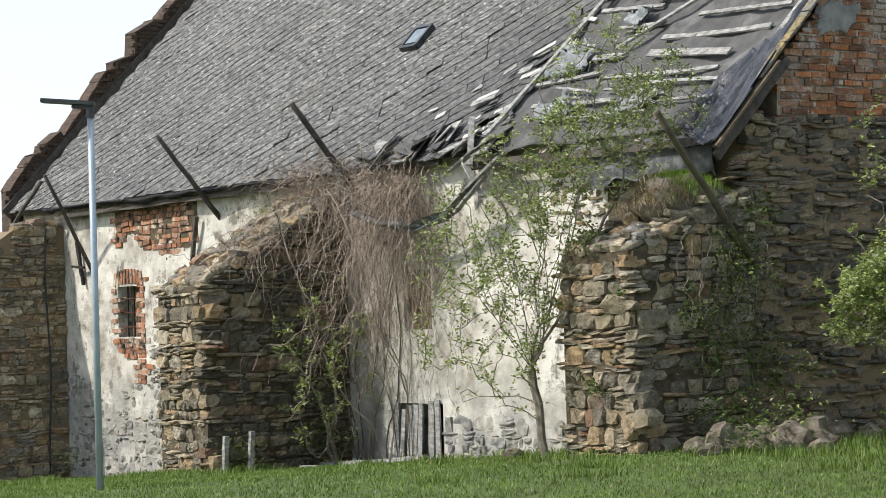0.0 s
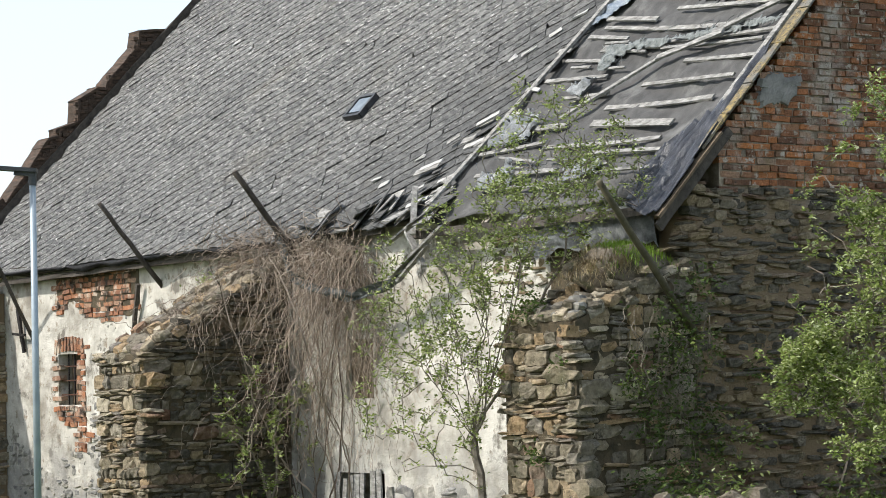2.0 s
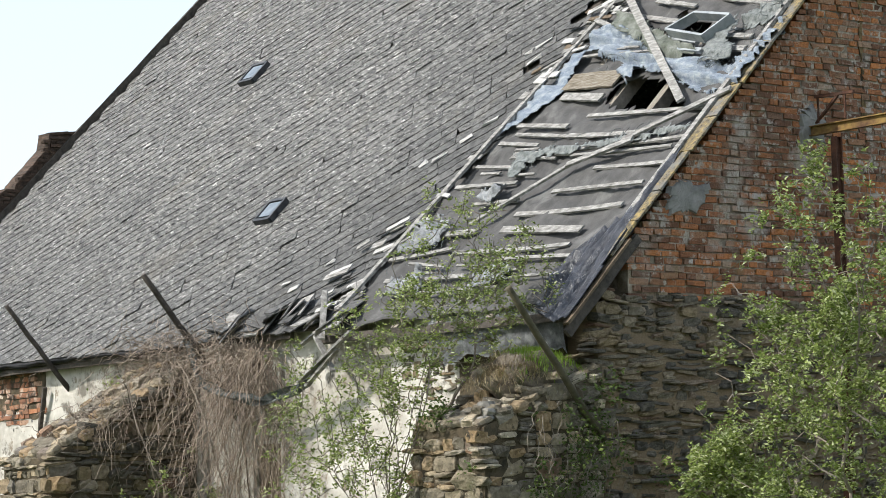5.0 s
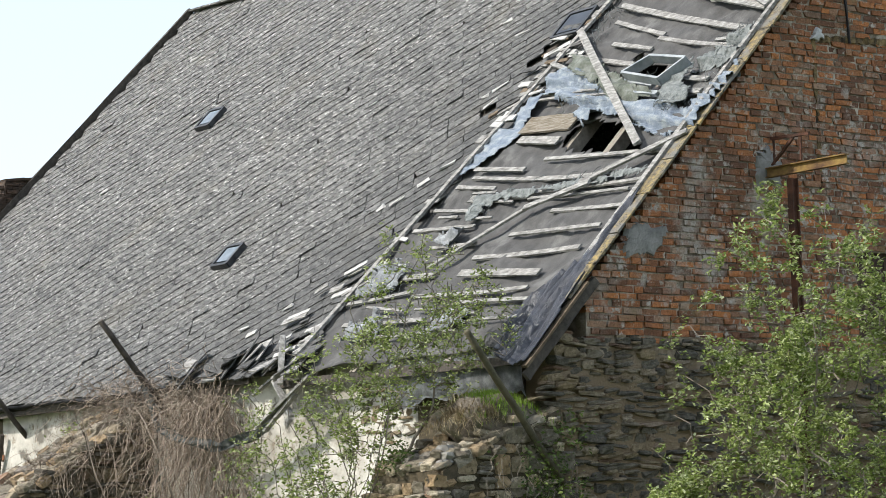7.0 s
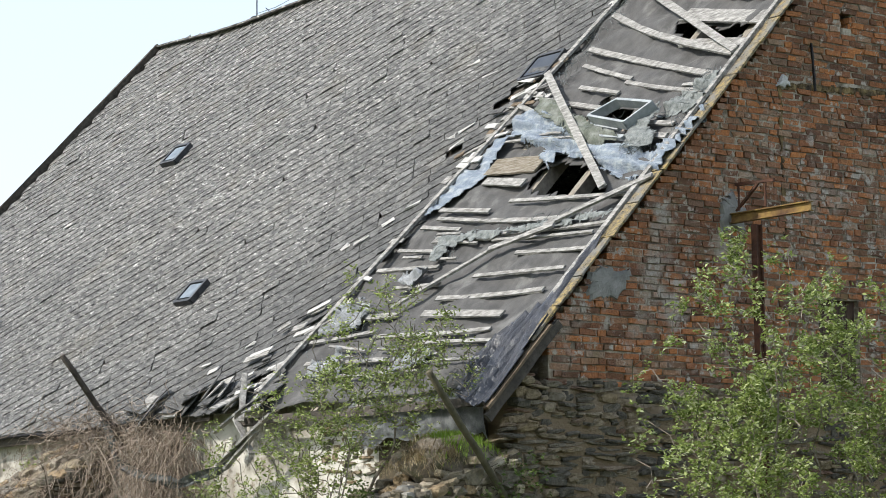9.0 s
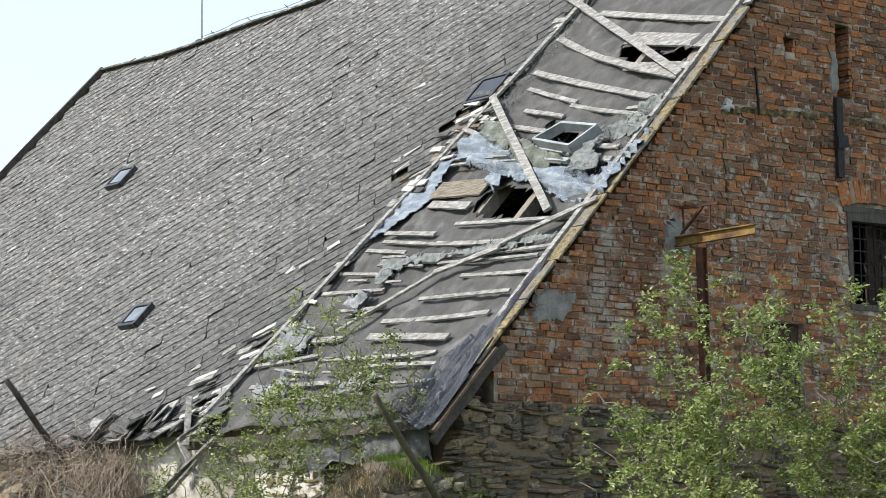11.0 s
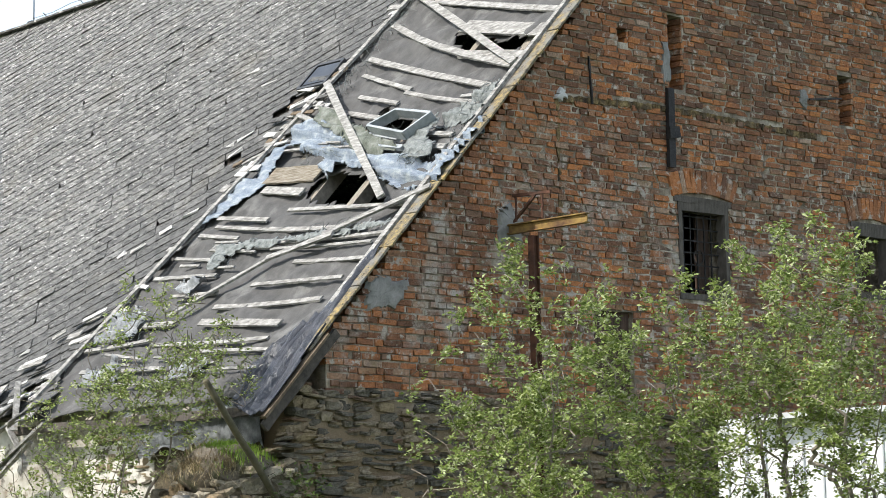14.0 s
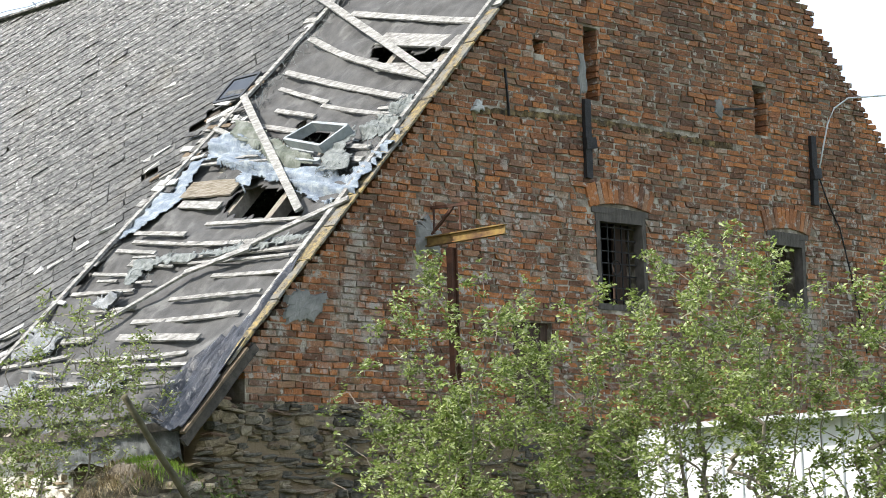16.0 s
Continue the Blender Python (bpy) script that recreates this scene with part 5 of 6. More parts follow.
def plate_blob(name, pts, x, material, parent, label, bulge=0.03, seed=0):
    """A thin irregular slab on the gable inside the outline pts of (y, z)."""
    bm = bmesh.new()
    cy, cz = sum(p[0] for p in pts) / len(pts), sum(p[1] for p in pts) / len(pts)
    fine = []
    for (a, b), (c, d) in zip(pts, pts[1:] + pts[:1]):
        for k in range(5):
            f = k / 5
            fine.append((a + (c - a) * f + 0.06 * noise.noise(Vector((a + k, b * 3, seed))), b + (d - b) * f + 0.06 * noise.noise(Vector((b + k, a * 3, seed + 4)))))
    outer = [bm.verts.new((x - 0.02, y, z)) for y, z in fine]
    inner = [bm.verts.new((x + bulge * 0.7, cy + (y - cy) * 0.85, cz + (z - cz) * 0.85)) for y, z in fine]
    mid = [bm.verts.new((x + bulge + 0.008 * noise.noise(Vector((y * 9, z * 9, 0))), cy + (y - cy) * 0.5, cz + (z - cz) * 0.5)) for y, z in fine]
    n = len(fine)
    for i in range(n):
        j = (i + 1) % n
        bm.faces.new((outer[i], outer[j], inner[j], inner[i]))
        bm.faces.new((inner[i], inner[j], mid[j], mid[i]))
    bm.faces.new(mid)
    return part(name, bm, material, parent, label)


plate_blob("cement_patch", [(1.56, 4.50), (1.66, 4.70), (1.80, 4.79), (2.05, 4.74), (2.27, 4.76), (2.20, 4.58), (2.02, 4.40), (1.84, 4.42), (1.62, 4.36)], 0.012, m_cement, wall_gable, "smooth grey cement patch")
plate_blob("cement_blob", [(3.58, 5.60), (3.72, 5.66), (3.80, 5.76), (3.90, 5.62), (4.05, 5.56), (3.96, 5.42), (4.0, 5.28), (3.78, 5.34), (3.62, 5.24)], 0.012, m_cement, wall_gable, "rough grey cement", 0.05, 3)
plate_blob("plaster_remnant", [(4.58, 7.05), (4.70, 7.2), (4.80, 7.1), (4.68, 7.02)], 0.015, m_pale_slate, wall_gable, "loose white plaster lump", 0.04, 5)
plate_blob("anchor_plate", [(9.14, 7.5), (9.16, 7.72), (9.26, 7.74), (9.34, 7.6), (9.28, 7.45)], 0.015, m_cement, wall_gable, "pale round anchor plate", 0.025, 6)
plate_blob("plaster_remnant", [(6.50, 7.42), (6.52, 8.0), (6.62, 8.0), (6.66, 7.5)], 0.012, m_cement, wall_gable, "grey mortar smear beside the niche", 0.02, 7)
beam("tie_rod", (0.06, 9.3, 7.58), (0.08, 9.95, 7.66), 0.02, 0.02, m_iron, wall_gable, cuts=1, ragged=0)
# ochre mortar; its dark end also holds the shadow of the groove
m_ochre = mat("ochre_mortar_and_groove_shade", [(0.35, (0.035, 0.025, 0.015)), (0.5, (0.11, 0.075, 0.035)), (0.66, (0.28, 0.20, 0.09))], 7, bump=1.0, bump_dist=0.04)
for k in range(12):
    y0, y1 = 4.7 + k * 0.4, 5.1 + k * 0.4
    beam("ledge", (-0.012, y0, ledge_z(y0) - 0.022), (-0.012, y1, ledge_z(y1) - 0.022), 0.05, 0.075, m_ochre, wall_gable, "ochre mortar ledge" if k == 0 else "", cuts=10, ragged=0.02, rng=random.Random(700 + k))
beam("mortar_chase", (-0.002, 4.64, 7.05), (-0.002, 4.66, 5.3), 0.045, 0.03, m_ochre, wall_gable, "brown mortar line running down", up=(1, 0, 0), cuts=24, ragged=0.02)
beam("iron_bar", (0.03, 5.22, 7.05), (0.03, 5.17, 7.62), 0.02, 0.025, m_iron, wall_gable, up=(1, 0, 0))


def wall_cable():
    bm = bmesh.new()
    tube(bm, [Vector(p) for p in ((0.08, 11.25, 6.9), (0.1, 11.36, 7.3), (0.12, 11.46, 7.62), (0.14, 11.6, 7.84), (0.2, 11.85, 8.0), (0.6, 12.6, 8.08), (2.2, 15.5, 8.3), (6, 24, 8.9))], 0.012, 0.012, 6)
    tagged(part("power_cable", bm, m_white_cable, smooth=True), "pale cable leaving the brick gable", "cable")
    bm = bmesh.new()
    tube(bm, [Vector(p) for p in ((0.05, 11.25, 6.95), (0.04, 11.5, 6.5), (0.04, 11.72, 6.2), (0.04, 11.95, 5.5), (0.04, 12.2, 4.5))], 0.011, 0.011, 5)
    tagged(part("power_cable", bm, m_iron, smooth=True), "thin dark cable running down the brick gable", "cable")
    bm = bmesh.new()
    tube(bm, [Vector((-17.2, 0.25 + 0.03 * math.sin(z * 2), z)) for z in np.arange(-0.9, 3.5, 0.4)], 0.016, 0.016, 5)
    tagged(part("downpipe_wire", bm, m_frame_metal), "thin grey lightning wire down the yard wall", "wire")


m_white_cable = mat("white_plastic_cable", [(0.3, (0.450, 0.450, 0.450)), (0.7, (0.562, 0.562, 0.555))], 4, rough=0.5, bump=0)
wall_cable()


# ---- long wall: bricks, pale rubble, window, hatch ----
def wall_dressing():
    rng = random.Random(61)
    m_face = SOUTH @ Matrix.Translation((0, -WALL_Y, 0))
    bricks = []
    z, r = 0.55, 0
    while z < 3.34:
        x = -15.62 + (0.15 if r % 2 else 0)
        while x < -12.3:
            w = 0.28 if (r + int(x * 3)) % 3 else 0.14
            xc = x + w / 2
            n = noise.noise(Vector((xc * 1.3, z * 1.6, 3)))
            upper = z > 2.55 + 0.35 * n + (0.22 if xc < -14.5 else 0) + (0.15 if xc > -13 else 0) and -15.35 < xc < -12.55 + 0.2 * n
            quoin = (-14.5 < xc < -14.22 + 0.1 * n and 0.75 < z < 2.2) or (-15.4 < xc < -15.28 and 1.2 < z < 2.1)
            sill = -15.3 < xc < -14.45 and 1.02 + 0.1 * n < z < 1.31
            below = -14.75 < xc < -14.25 and 0.6 < z < 1.1 + 0.1 * n
            if (upper or quoin or sill or below) and not (WIN[0] < xc < WIN[1] and WIN[2] < z < WIN[3]):
                if rng.random() > 0.07:
                    bricks.append((xc + rng.uniform(-0.012, 0.012), z + rng.uniform(-0.008, 0.008), w * rng.uniform(0.9, 1.0), rng.uniform(0.06, 0.075)))
            x += w + 0.005
        z += 0.078
        r += 1
    lay(bricks, wall_south, SOUTH_BRICKS, m_face, rng, depth=0.12, proud=0.018, limit=300, stuff_material=m_brick_stuff, name="brick", tilt=5)
    edge = [(x, 2.66 + 0.35 * noise.noise(Vector((x * 1.3, 3.4, 3))) + (0.2 if x < -14.5 else 0) + 0.05 * noise.noise(Vector((x * 9, 0, 1)))) for x in np.arange(-15.3, -12.5, 0.07)]
    prism("bare_masonry", [(x, z) for x, z in edge] + [(-12.52, 3.34), (-15.3, 3.34)], "y", WALL_Y - 0.007, WALL_Y + 0.05, m_mortar, wall_south, "bare brick bed where plaster fell")
    for i in range(9):   # upright bricks of the window head
        o = new("brick", rng.choice(SOUTH_BRICKS))
        o.parent = wall_south
        f = i / 8 - 0.5
        o.matrix_basis = m_face @ pose(-14.9 + f * 0.92, -0.03, 2.2 + 0.05 * (1 - 4 * f * f), 0, 90 - f * 30, 0) @ Matrix.Diagonal((0.22, 0.1, 0.085, 1))
    low = rubble(-17.2, -9.6, -1.1, 1.2, rng, lambda u, v: -17.1 < u < -9.7 and v < 0.55 + 0.6 * noise.noise(Vector((u * 0.8, v * 0.5, 8))) + (0.45 if u > -14.2 else -0.1) and not (-14.8 < u < -14.2 and v > 0.6), hs=(0.08, 0.2), ratio=(1.0, 2.0), thin=0.15)
    low = [s for s in low if rng.random() < 0.8]
    lay(low, wall_south, PALE_STONES, m_face @ Matrix.Translation((0, -0.012, 0)), rng, depth=0.16, proud=0.022, limit=220, stuff_material=m_pale_stuff, name="rubble_stone", tilt=8)
    mid = rubble(-17.0, -10.5, 1.0, 2.6, rng, lambda u, v: -14.2 < u < -11 and noise.noise(Vector((u * 1.1, v * 1.1, 2))) > -0.25, hs=(0.09, 0.2), ratio=(0.9, 1.9), thin=0.1)
    lay([s for s in mid if rng.random() < 0.55], wall_south, PALE_STONES, m_face @ Matrix.Translation((0, -0.03, 0)), rng, depth=0.16, proud=0.02, limit=80, stuff_material=m_pale_stuff, name="rubble_stone", tilt=10)
    top = rubble(-3.6, -0.5, 2.2, 3.4, rng, lambda u, v: -3.5 < u < -0.55 and v < 3.35 and v > 2.75 - 0.35 * (u + 3.6) / 3 + 0.3 * noise.noise(Vector((u * 1.3, v, 3))), hs=(0.05, 0.14))
    lay(top, wall_south, SHADE_SCHIST, m_face @ Matrix.Translation((0, -0.02, 0)), rng, depth=0.16, proud=0.03, limit=140, stuff_material=m_shade_schist_stuff, name="rubble_stone", tilt=8)
    base = rubble(-5.9, -1.2, -0.3, 0.6, rng, lambda u, v: -5.9 < u < -1.25 and v < 0.18 + 0.25 * noise.noise(Vector((u * 0.9, 0, 5))) + 0.04 * (u + 5.9), hs=(0.09, 0.22), ratio=(1.0, 2.2), thin=0.15)
    lay(base, wall_south, PALE_STONES, m_face @ Matrix.Translation((0, -0.01, 0)), rng, depth=0.16, proud=0.025, limit=120, stuff_material=m_pale_stuff, name="rubble_stone", tilt=8)


wall_dressing()


def barred_window():
    x0, x1, z0, z1 = WIN
    ob = thing("window", label="small barred window with a broken plank shutter and brick surround", category="window", kind="structure")
    for i in range(4):
        x = x0 + 0.05 + 0.42 * (i + 0.5) / 4
        beam("shutter_plank", (x, WALL_Y + 0.22, z0), (x, WALL_Y + 0.22, z1), 0.1, 0.025, m_brown_wood, ob, up=(0, -1, 0), cuts=2, ragged=0.004)
    for i in range(3):
        x = x0 + (x1 - x0) * (0.25 + 0.27 * i)
        beam("bar", (x, WALL_Y + 0.08, z0), (x, WALL_Y + 0.08, z1), 0.02, 0.02, m_iron, ob, up=(0, -1, 0), cuts=1, ragged=0)
    for i in range(3):
        z = z0 + (z1 - z0) * (0.2 + 0.28 * i)
        beam("bar", (x0, WALL_Y + 0.06, z), (x1, WALL_Y + 0.06, z), 0.02, 0.02, m_rust, ob, cuts=1, ragged=0)
    # panel added behind the bars, painted as dark as the unlit room
    o = part("room_shade_panel", bm_box((1.4, 0.05, 1.4)), m_interior, ob)
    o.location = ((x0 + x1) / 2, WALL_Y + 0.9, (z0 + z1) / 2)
    # brown boarded hatch behind the creeper
    ob = thing("hatch", label="brown boarded hatch behind hanging dry creeper", category="hatch", kind="structure")
    a, b, c, d = LOOPHOLE
    for i in range(5):
        x = a + (b - a) * (i + 0.5) / 5
        beam("plank", (x, WALL_Y + 0.1, c), (x, WALL_Y + 0.1, d), 0.12, 0.03, m_brown_wood, ob, up=(0, -1, 0), cuts=2)
    ob = thing("low_door", label="low door of broken grey planks, half buried", category="door", kind="structure")
    a, b, c, d = LOW_DOOR
    rng = random.Random(3)
    for i in range(8):
        x = a + (b - a) * (i + 0.5) / 8
        if i == 5:
            continue
        beam("plank", (x + rng.uniform(-0.03, 0.03), WALL_Y - 0.07 + rng.uniform(0, 0.04), c), (x + rng.uniform(-0.06, 0.06), WALL_Y - 0.03, d + 0.06 + rng.uniform(-0.2, 0.04)), rng.uniform(0.08, 0.13), 0.025, m_grey_wood, ob, up=(0, -1, 0), cuts=4)
    # panel added behind the planks, its dark colour standing for unlit space
    o = part("room_shade_panel", bm_box((1.8, 0.05, 1.6)), m_interior, ob)
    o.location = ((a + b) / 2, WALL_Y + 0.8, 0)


barred_window()
tagged(beam("iron_hook", (-12.65, 0.55, 2.3), (-12.35, 0.5, 3.05), 0.06, 0.06, m_dark_wood), "short dark wooden bar fixed to the plaster", "bar")
tagged(beam("iron_hook", (-16.45, 0.55, 2.15), (-16.6, 0.52, 2.85), 0.05, 0.05, m_iron), "rusty iron bracket on the plaster wall", "bracket")
tagged(beam("iron_hook", (-16.75, 0.5, 2.45), (-16.3, 0.5, 2.42), 0.04, 0.04, m_iron), "rusty iron bracket on the plaster wall", "bracket")


# ---- lamp post ----
def lamp_post():
    x, y = -0.2, -6.72
    ob = thing("street_lamp", (x, y, ground_z(x, y)), "slim galvanised lamp post with a flat dark lamp head", "street lamp")
    h = 3.52 - ground_z(x, y)
    bm = bmesh.new()
    tube(bm, [Vector((0, 0, z)) for z in (-0.1, h * 0.5, h - 0.12)], 0.033, 0.028, 16)
    part("pole", bm, m_galv, ob, "galvanised steel pole", smooth=True)
    bm = bmesh.new()
    tube(bm, [Vector((0, 0, h - 0.14)), Vector((0, 0, h))], 0.036, 0.036, 12)
    part("collar", bm, m_frame_metal, ob)
    d = Vector((-0.22, -0.35, 0.0)).normalized()
    beam("lamp_head", Vector((0, 0, h - 0.01)) - d * 0.04, Vector((0, 0, h + 0.03)) + d * 0.43, 0.16, 0.035, m_frame_metal, ob, cuts=4, ragged=0)
    beam("lamp_bracket", Vector((0, 0, h - 0.035)) - d * 0.03, Vector((0, 0, h - 0.02)) + d * 0.16, 0.07, 0.05, m_frame_metal, ob, cuts=2, ragged=0)


m_galv = mat("galvanised_steel", [(0.3, (0.26, 0.31, 0.35)), (0.7, (0.36, 0.41, 0.45))], 6, rough=0.45, metal=0.3, bump=0.05)
lamp_post()


# ---- white shed ----
def shed():
    ob = thing("shed", (0, 0, 0), "low white shed of ribbed sheet metal behind the shrubs", "shed")
    x0, x1, y0, y1 = 2.85, 9.6, 4.0, 6.6
    o = part("front_wall", bm_box((x1 - x0, 0.05, 3.3)), m_white_sheet, ob)
    o.location = ((x0 + x1) / 2, y0 + 0.03, 1.45)
    for i in range(27):
        o = part("rib", bm_box((0.07, 0.03, 3.28), bevel=0.008), m_white_sheet, ob)
        o.location = (x0 + 0.12 + i * 0.25, y0 - 0.01, 1.45)
    for nm, c, s in (("side_wall", (x0 + 0.03, 5.35, 1.4), (0.05, 2.5, 3.3)), ("side_wall", (x1 - 0.03, 5.35, 1.4), (0.05, 2.5, 3.3)), ("back_wall", (6.2, y1, 1.4), (6.7, 0.05, 3.3))):
        o = part(nm, bm_box(s), m_white_sheet, ob)
        o.location = c
    o = part("roof_sheet", bm_box((x1 - x0 - 0.5, 2.9, 0.06)), m_roof_sheet, ob, "grey sheet-metal roof")
    o.location = ((x0 + x1) / 2 + 0.35, 5.2, 3.16)
    o.rotation_euler = (radians(3), 0, 0)


m_white_sheet = mat("white_sheet_metal", [(0.3, (0.527, 0.544, 0.552)), (0.7, (0.680, 0.689, 0.697))], 2, rough=0.5, bump=0.1, stain=(0.5, 0.5, 0.47), stain_scale=1.2)
m_roof_sheet = mat("grey_roof_sheet", [(0.3, (0.34, 0.35, 0.35)), (0.7, (0.5, 0.51, 0.51))], 3, rough=0.5, bump=0.1)
shed()


# ---- boulders and loose things on the grass ----
def boulders():
    rng = random.Random(77)
    spots = [(0.95, -0.55, 0.55, 0.5), (1.15, -0.25, 0.6, 0.42), (1.35, -0.1, 0.5, 0.5), (0.75, -0.2, 0.35, 0.4), (1.5, 0.2, 0.4, 0.32), (0.62, 1.2, 0.42, 0.36), (0.8, 1.45, 0.3, 0.3), (1.05, -0.85, 0.3, 0.2), (0.5, -0.6, 0.3, 0.25), (1.7, 0.0, 0.3, 0.2), (0.35, 0.2, 0.4, 0.35), (0.4, 0.75, 0.35, 0.3), (-3.0, -0.4, 0.3, 0.18), (1.25, 0.35, 0.35, 0.5)]
    for i, (x, y, w, h) in enumerate(spots):
        w, h = w * 0.85, h * 0.68
        bm = bmesh.new()
        bmesh.ops.create_icosphere(bm, subdivisions=2, radius=0.5)
        for v in bm.verts:
            d = noise.noise(v.co * 1.9 + Vector((i * 7, 0, 0))) * 0.55 + noise.noise(v.co * 6 + Vector((i * 3, 5, 0))) * 0.28
            v.co *= 1 + d
            v.co.x, v.co.y, v.co.z = v.co.x * w, v.co.y * w * 0.8, v.co.z * h * 1.25
        ob = part("boulder", bm, m_boulder)
        ob.location = (x, y, ground_z(x, y) + h * 0.28)
        ob.rotation_euler = (rng.uniform(-0.3, 0.3), rng.uniform(-0.3, 0.3), rng.uniform(0, 6))
        tagged(ob, "rough brown-grey boulder lying in the grass by the gable", "boulder", group="boulder heap")
    for a, b, w in (((-8.0, 0.05, -0.36), (-6.9, 0.0, -0.3), 0.12), ((-6.9, 0.15, -0.3), (-5.7, 0.15, -0.2), 0.1), ((-7.6, -0.5, -0.36), (-7.1, -0.55, -0.34), 0.12)):
        tagged(beam("loose_plank", a, b, w, 0.06, m_grey_wood), "pale weathered plank lying at the foot of the wall", "plank", group="loose planks")
    for x, y, h in ((-7.85, -1.5, 0.5), (-7.72, -1.2, 0.55)):
        tagged(beam("stump_post", (x, y, -0.5), (x + 0.03, y + 0.02, -0.42 + h), 0.06, 0.06, m_grey_wood, up=(0, 1, 0)), "short pale weathered post beside the buttress", "post", group="short posts")
    tagged(beam("stick", (1.6, 1.0, 0.1), (1.9, 1.35, 1.6), 0.02, 0.02, m_dark_wood, up=(0, 1, 0)), "thin dry upright stalk before the gable", "stick")


m_boulder = mat("boulder", [(0.3, (0.055, 0.045, 0.032)), (0.5, (0.14, 0.115, 0.085)), (0.7, (0.27, 0.235, 0.185))], 9, bump=0.9, bump_dist=0.03, stain=(0.06, 0.07, 0.025), stain_scale=3)
boulders()


# ---- bare masonry and torn film at the corner of the long wall ----
def corner_dressing():
    rng = random.Random(141)
    o = part("bare_masonry", bm_box((1.9, 0.04, 1.05), Matrix.Translation((-1.45, WALL_Y - 0.008, 2.95))), m_mortar, wall_south, "bare earth-mortared rubble")
    bm = bmesh.new()
    nx, nz = 60, 14
    grid = {}
    for i in range(nx + 1):
        x = -2.75 + 2.45 * i / nx
        drop = 0.50 + 0.14 * noise.noise(Vector((x * 2.3, 1, 5))) + 0.08 * noise.noise(Vector((x * 9, 2, 5)))
        for j in range(nz + 1):
            f = j / nz
            fold = 0.035 * noise.noise(Vector((x * 6, f * 1.5, 8))) + 0.02 * noise.noise(Vector((x * 15, f * 3, 9)))
            grid[i, j] = bm.verts.new((x, 0.40 + 0.06 * f + fold - 0.05 * math.sin(f * 2.5), 3.44 - drop * f + 0.03 * noise.noise(Vector((x * 4, 0, 2)))))
    for i in range(nx):
        for j in range(nz):
            bm.faces.new((grid[i, j], grid[i + 1, j], grid[i + 1, j + 1], grid[i, j + 1]))
    bmesh.ops.solidify(bm, geom=bm.faces[:], thickness=0.004)
    tagged(part("plastic_film", bm, m_film, smooth=True), "torn grey plastic film hanging from the broken eaves", "film")


corner_dressing()


# ---- plants ----
m_bark = mat("grey_brown_bark", [(0.3, (0.105, 0.086, 0.066)), (0.7, (0.28, 0.24, 0.19))], 12, bump=0.6)
LEAF_TONES = [(0.0, (0.060, 0.090, 0.020)), (0.35, (0.175, 0.230, 0.052)), (0.7, (0.330, 0.385, 0.115)), (1.0, (0.60, 0.62, 0.40))]
m_leaf = mat("spring_leaf", [(0.3, (0.140, 0.190, 0.041)), (0.7, (0.251, 0.310, 0.090))], 2.0, pieces="island", piece_stops=LEAF_TONES, piece_mix=0.75, rough=0.55, bump=0, translucent=0.4)
# darker copy of the leaf colour; on the corner ivy it carries shade
m_leaf_dark = mat("shade_toned_leaf", [(0.3, (0.05, 0.085, 0.018)), (0.7, (0.09, 0.135, 0.03))], 2.0, pieces="island", piece_stops=[(0, (0.04, 0.07, 0.015)), (1, (0.12, 0.165, 0.035))], piece_mix=0.7, rough=0.55, bump=0, translucent=0.3)
m_grass = mat("meadow_grass", [(0.3, (0.05, 0.10, 0.014)), (0.7, (0.11, 0.17, 0.03))], 1.2, pieces="island", piece_stops=[(0, (0.055, 0.11, 0.014)), (0.6, (0.12, 0.19, 0.028)), (0.9, (0.20, 0.25, 0.06)), (1, (0.36, 0.33, 0.17))], piece_mix=0.7, rough=0.6, bump=0, translucent=0.3)
m_fresh_grass = mat("fresh_grass", [(0.3, (0.12, 0.20, 0.02)), (0.7, (0.22, 0.32, 0.05))], 3, rough=0.6, bump=0, translucent=0.35)
m_dry_grass = mat("dry_grass", [(0.3, (0.20, 0.15, 0.08)), (0.7, (0.40, 0.32, 0.19))], 4, pieces="island", piece_stops=[(0, (0.16, 0.12, 0.065)), (1, (0.42, 0.35, 0.22))], rough=0.8, bump=0)
m_creeper = mat("dry_creeper", [(0.3, (0.07, 0.052, 0.038)), (0.5, (0.14, 0.108, 0.082)), (0.7, (0.25, 0.21, 0.17))], 3, pieces="island", piece_stops=[(0, (0.07, 0.05, 0.036)), (0.5, (0.24, 0.185, 0.14)), (1, (0.50, 0.42, 0.34))], rough=0.9, bump=0)


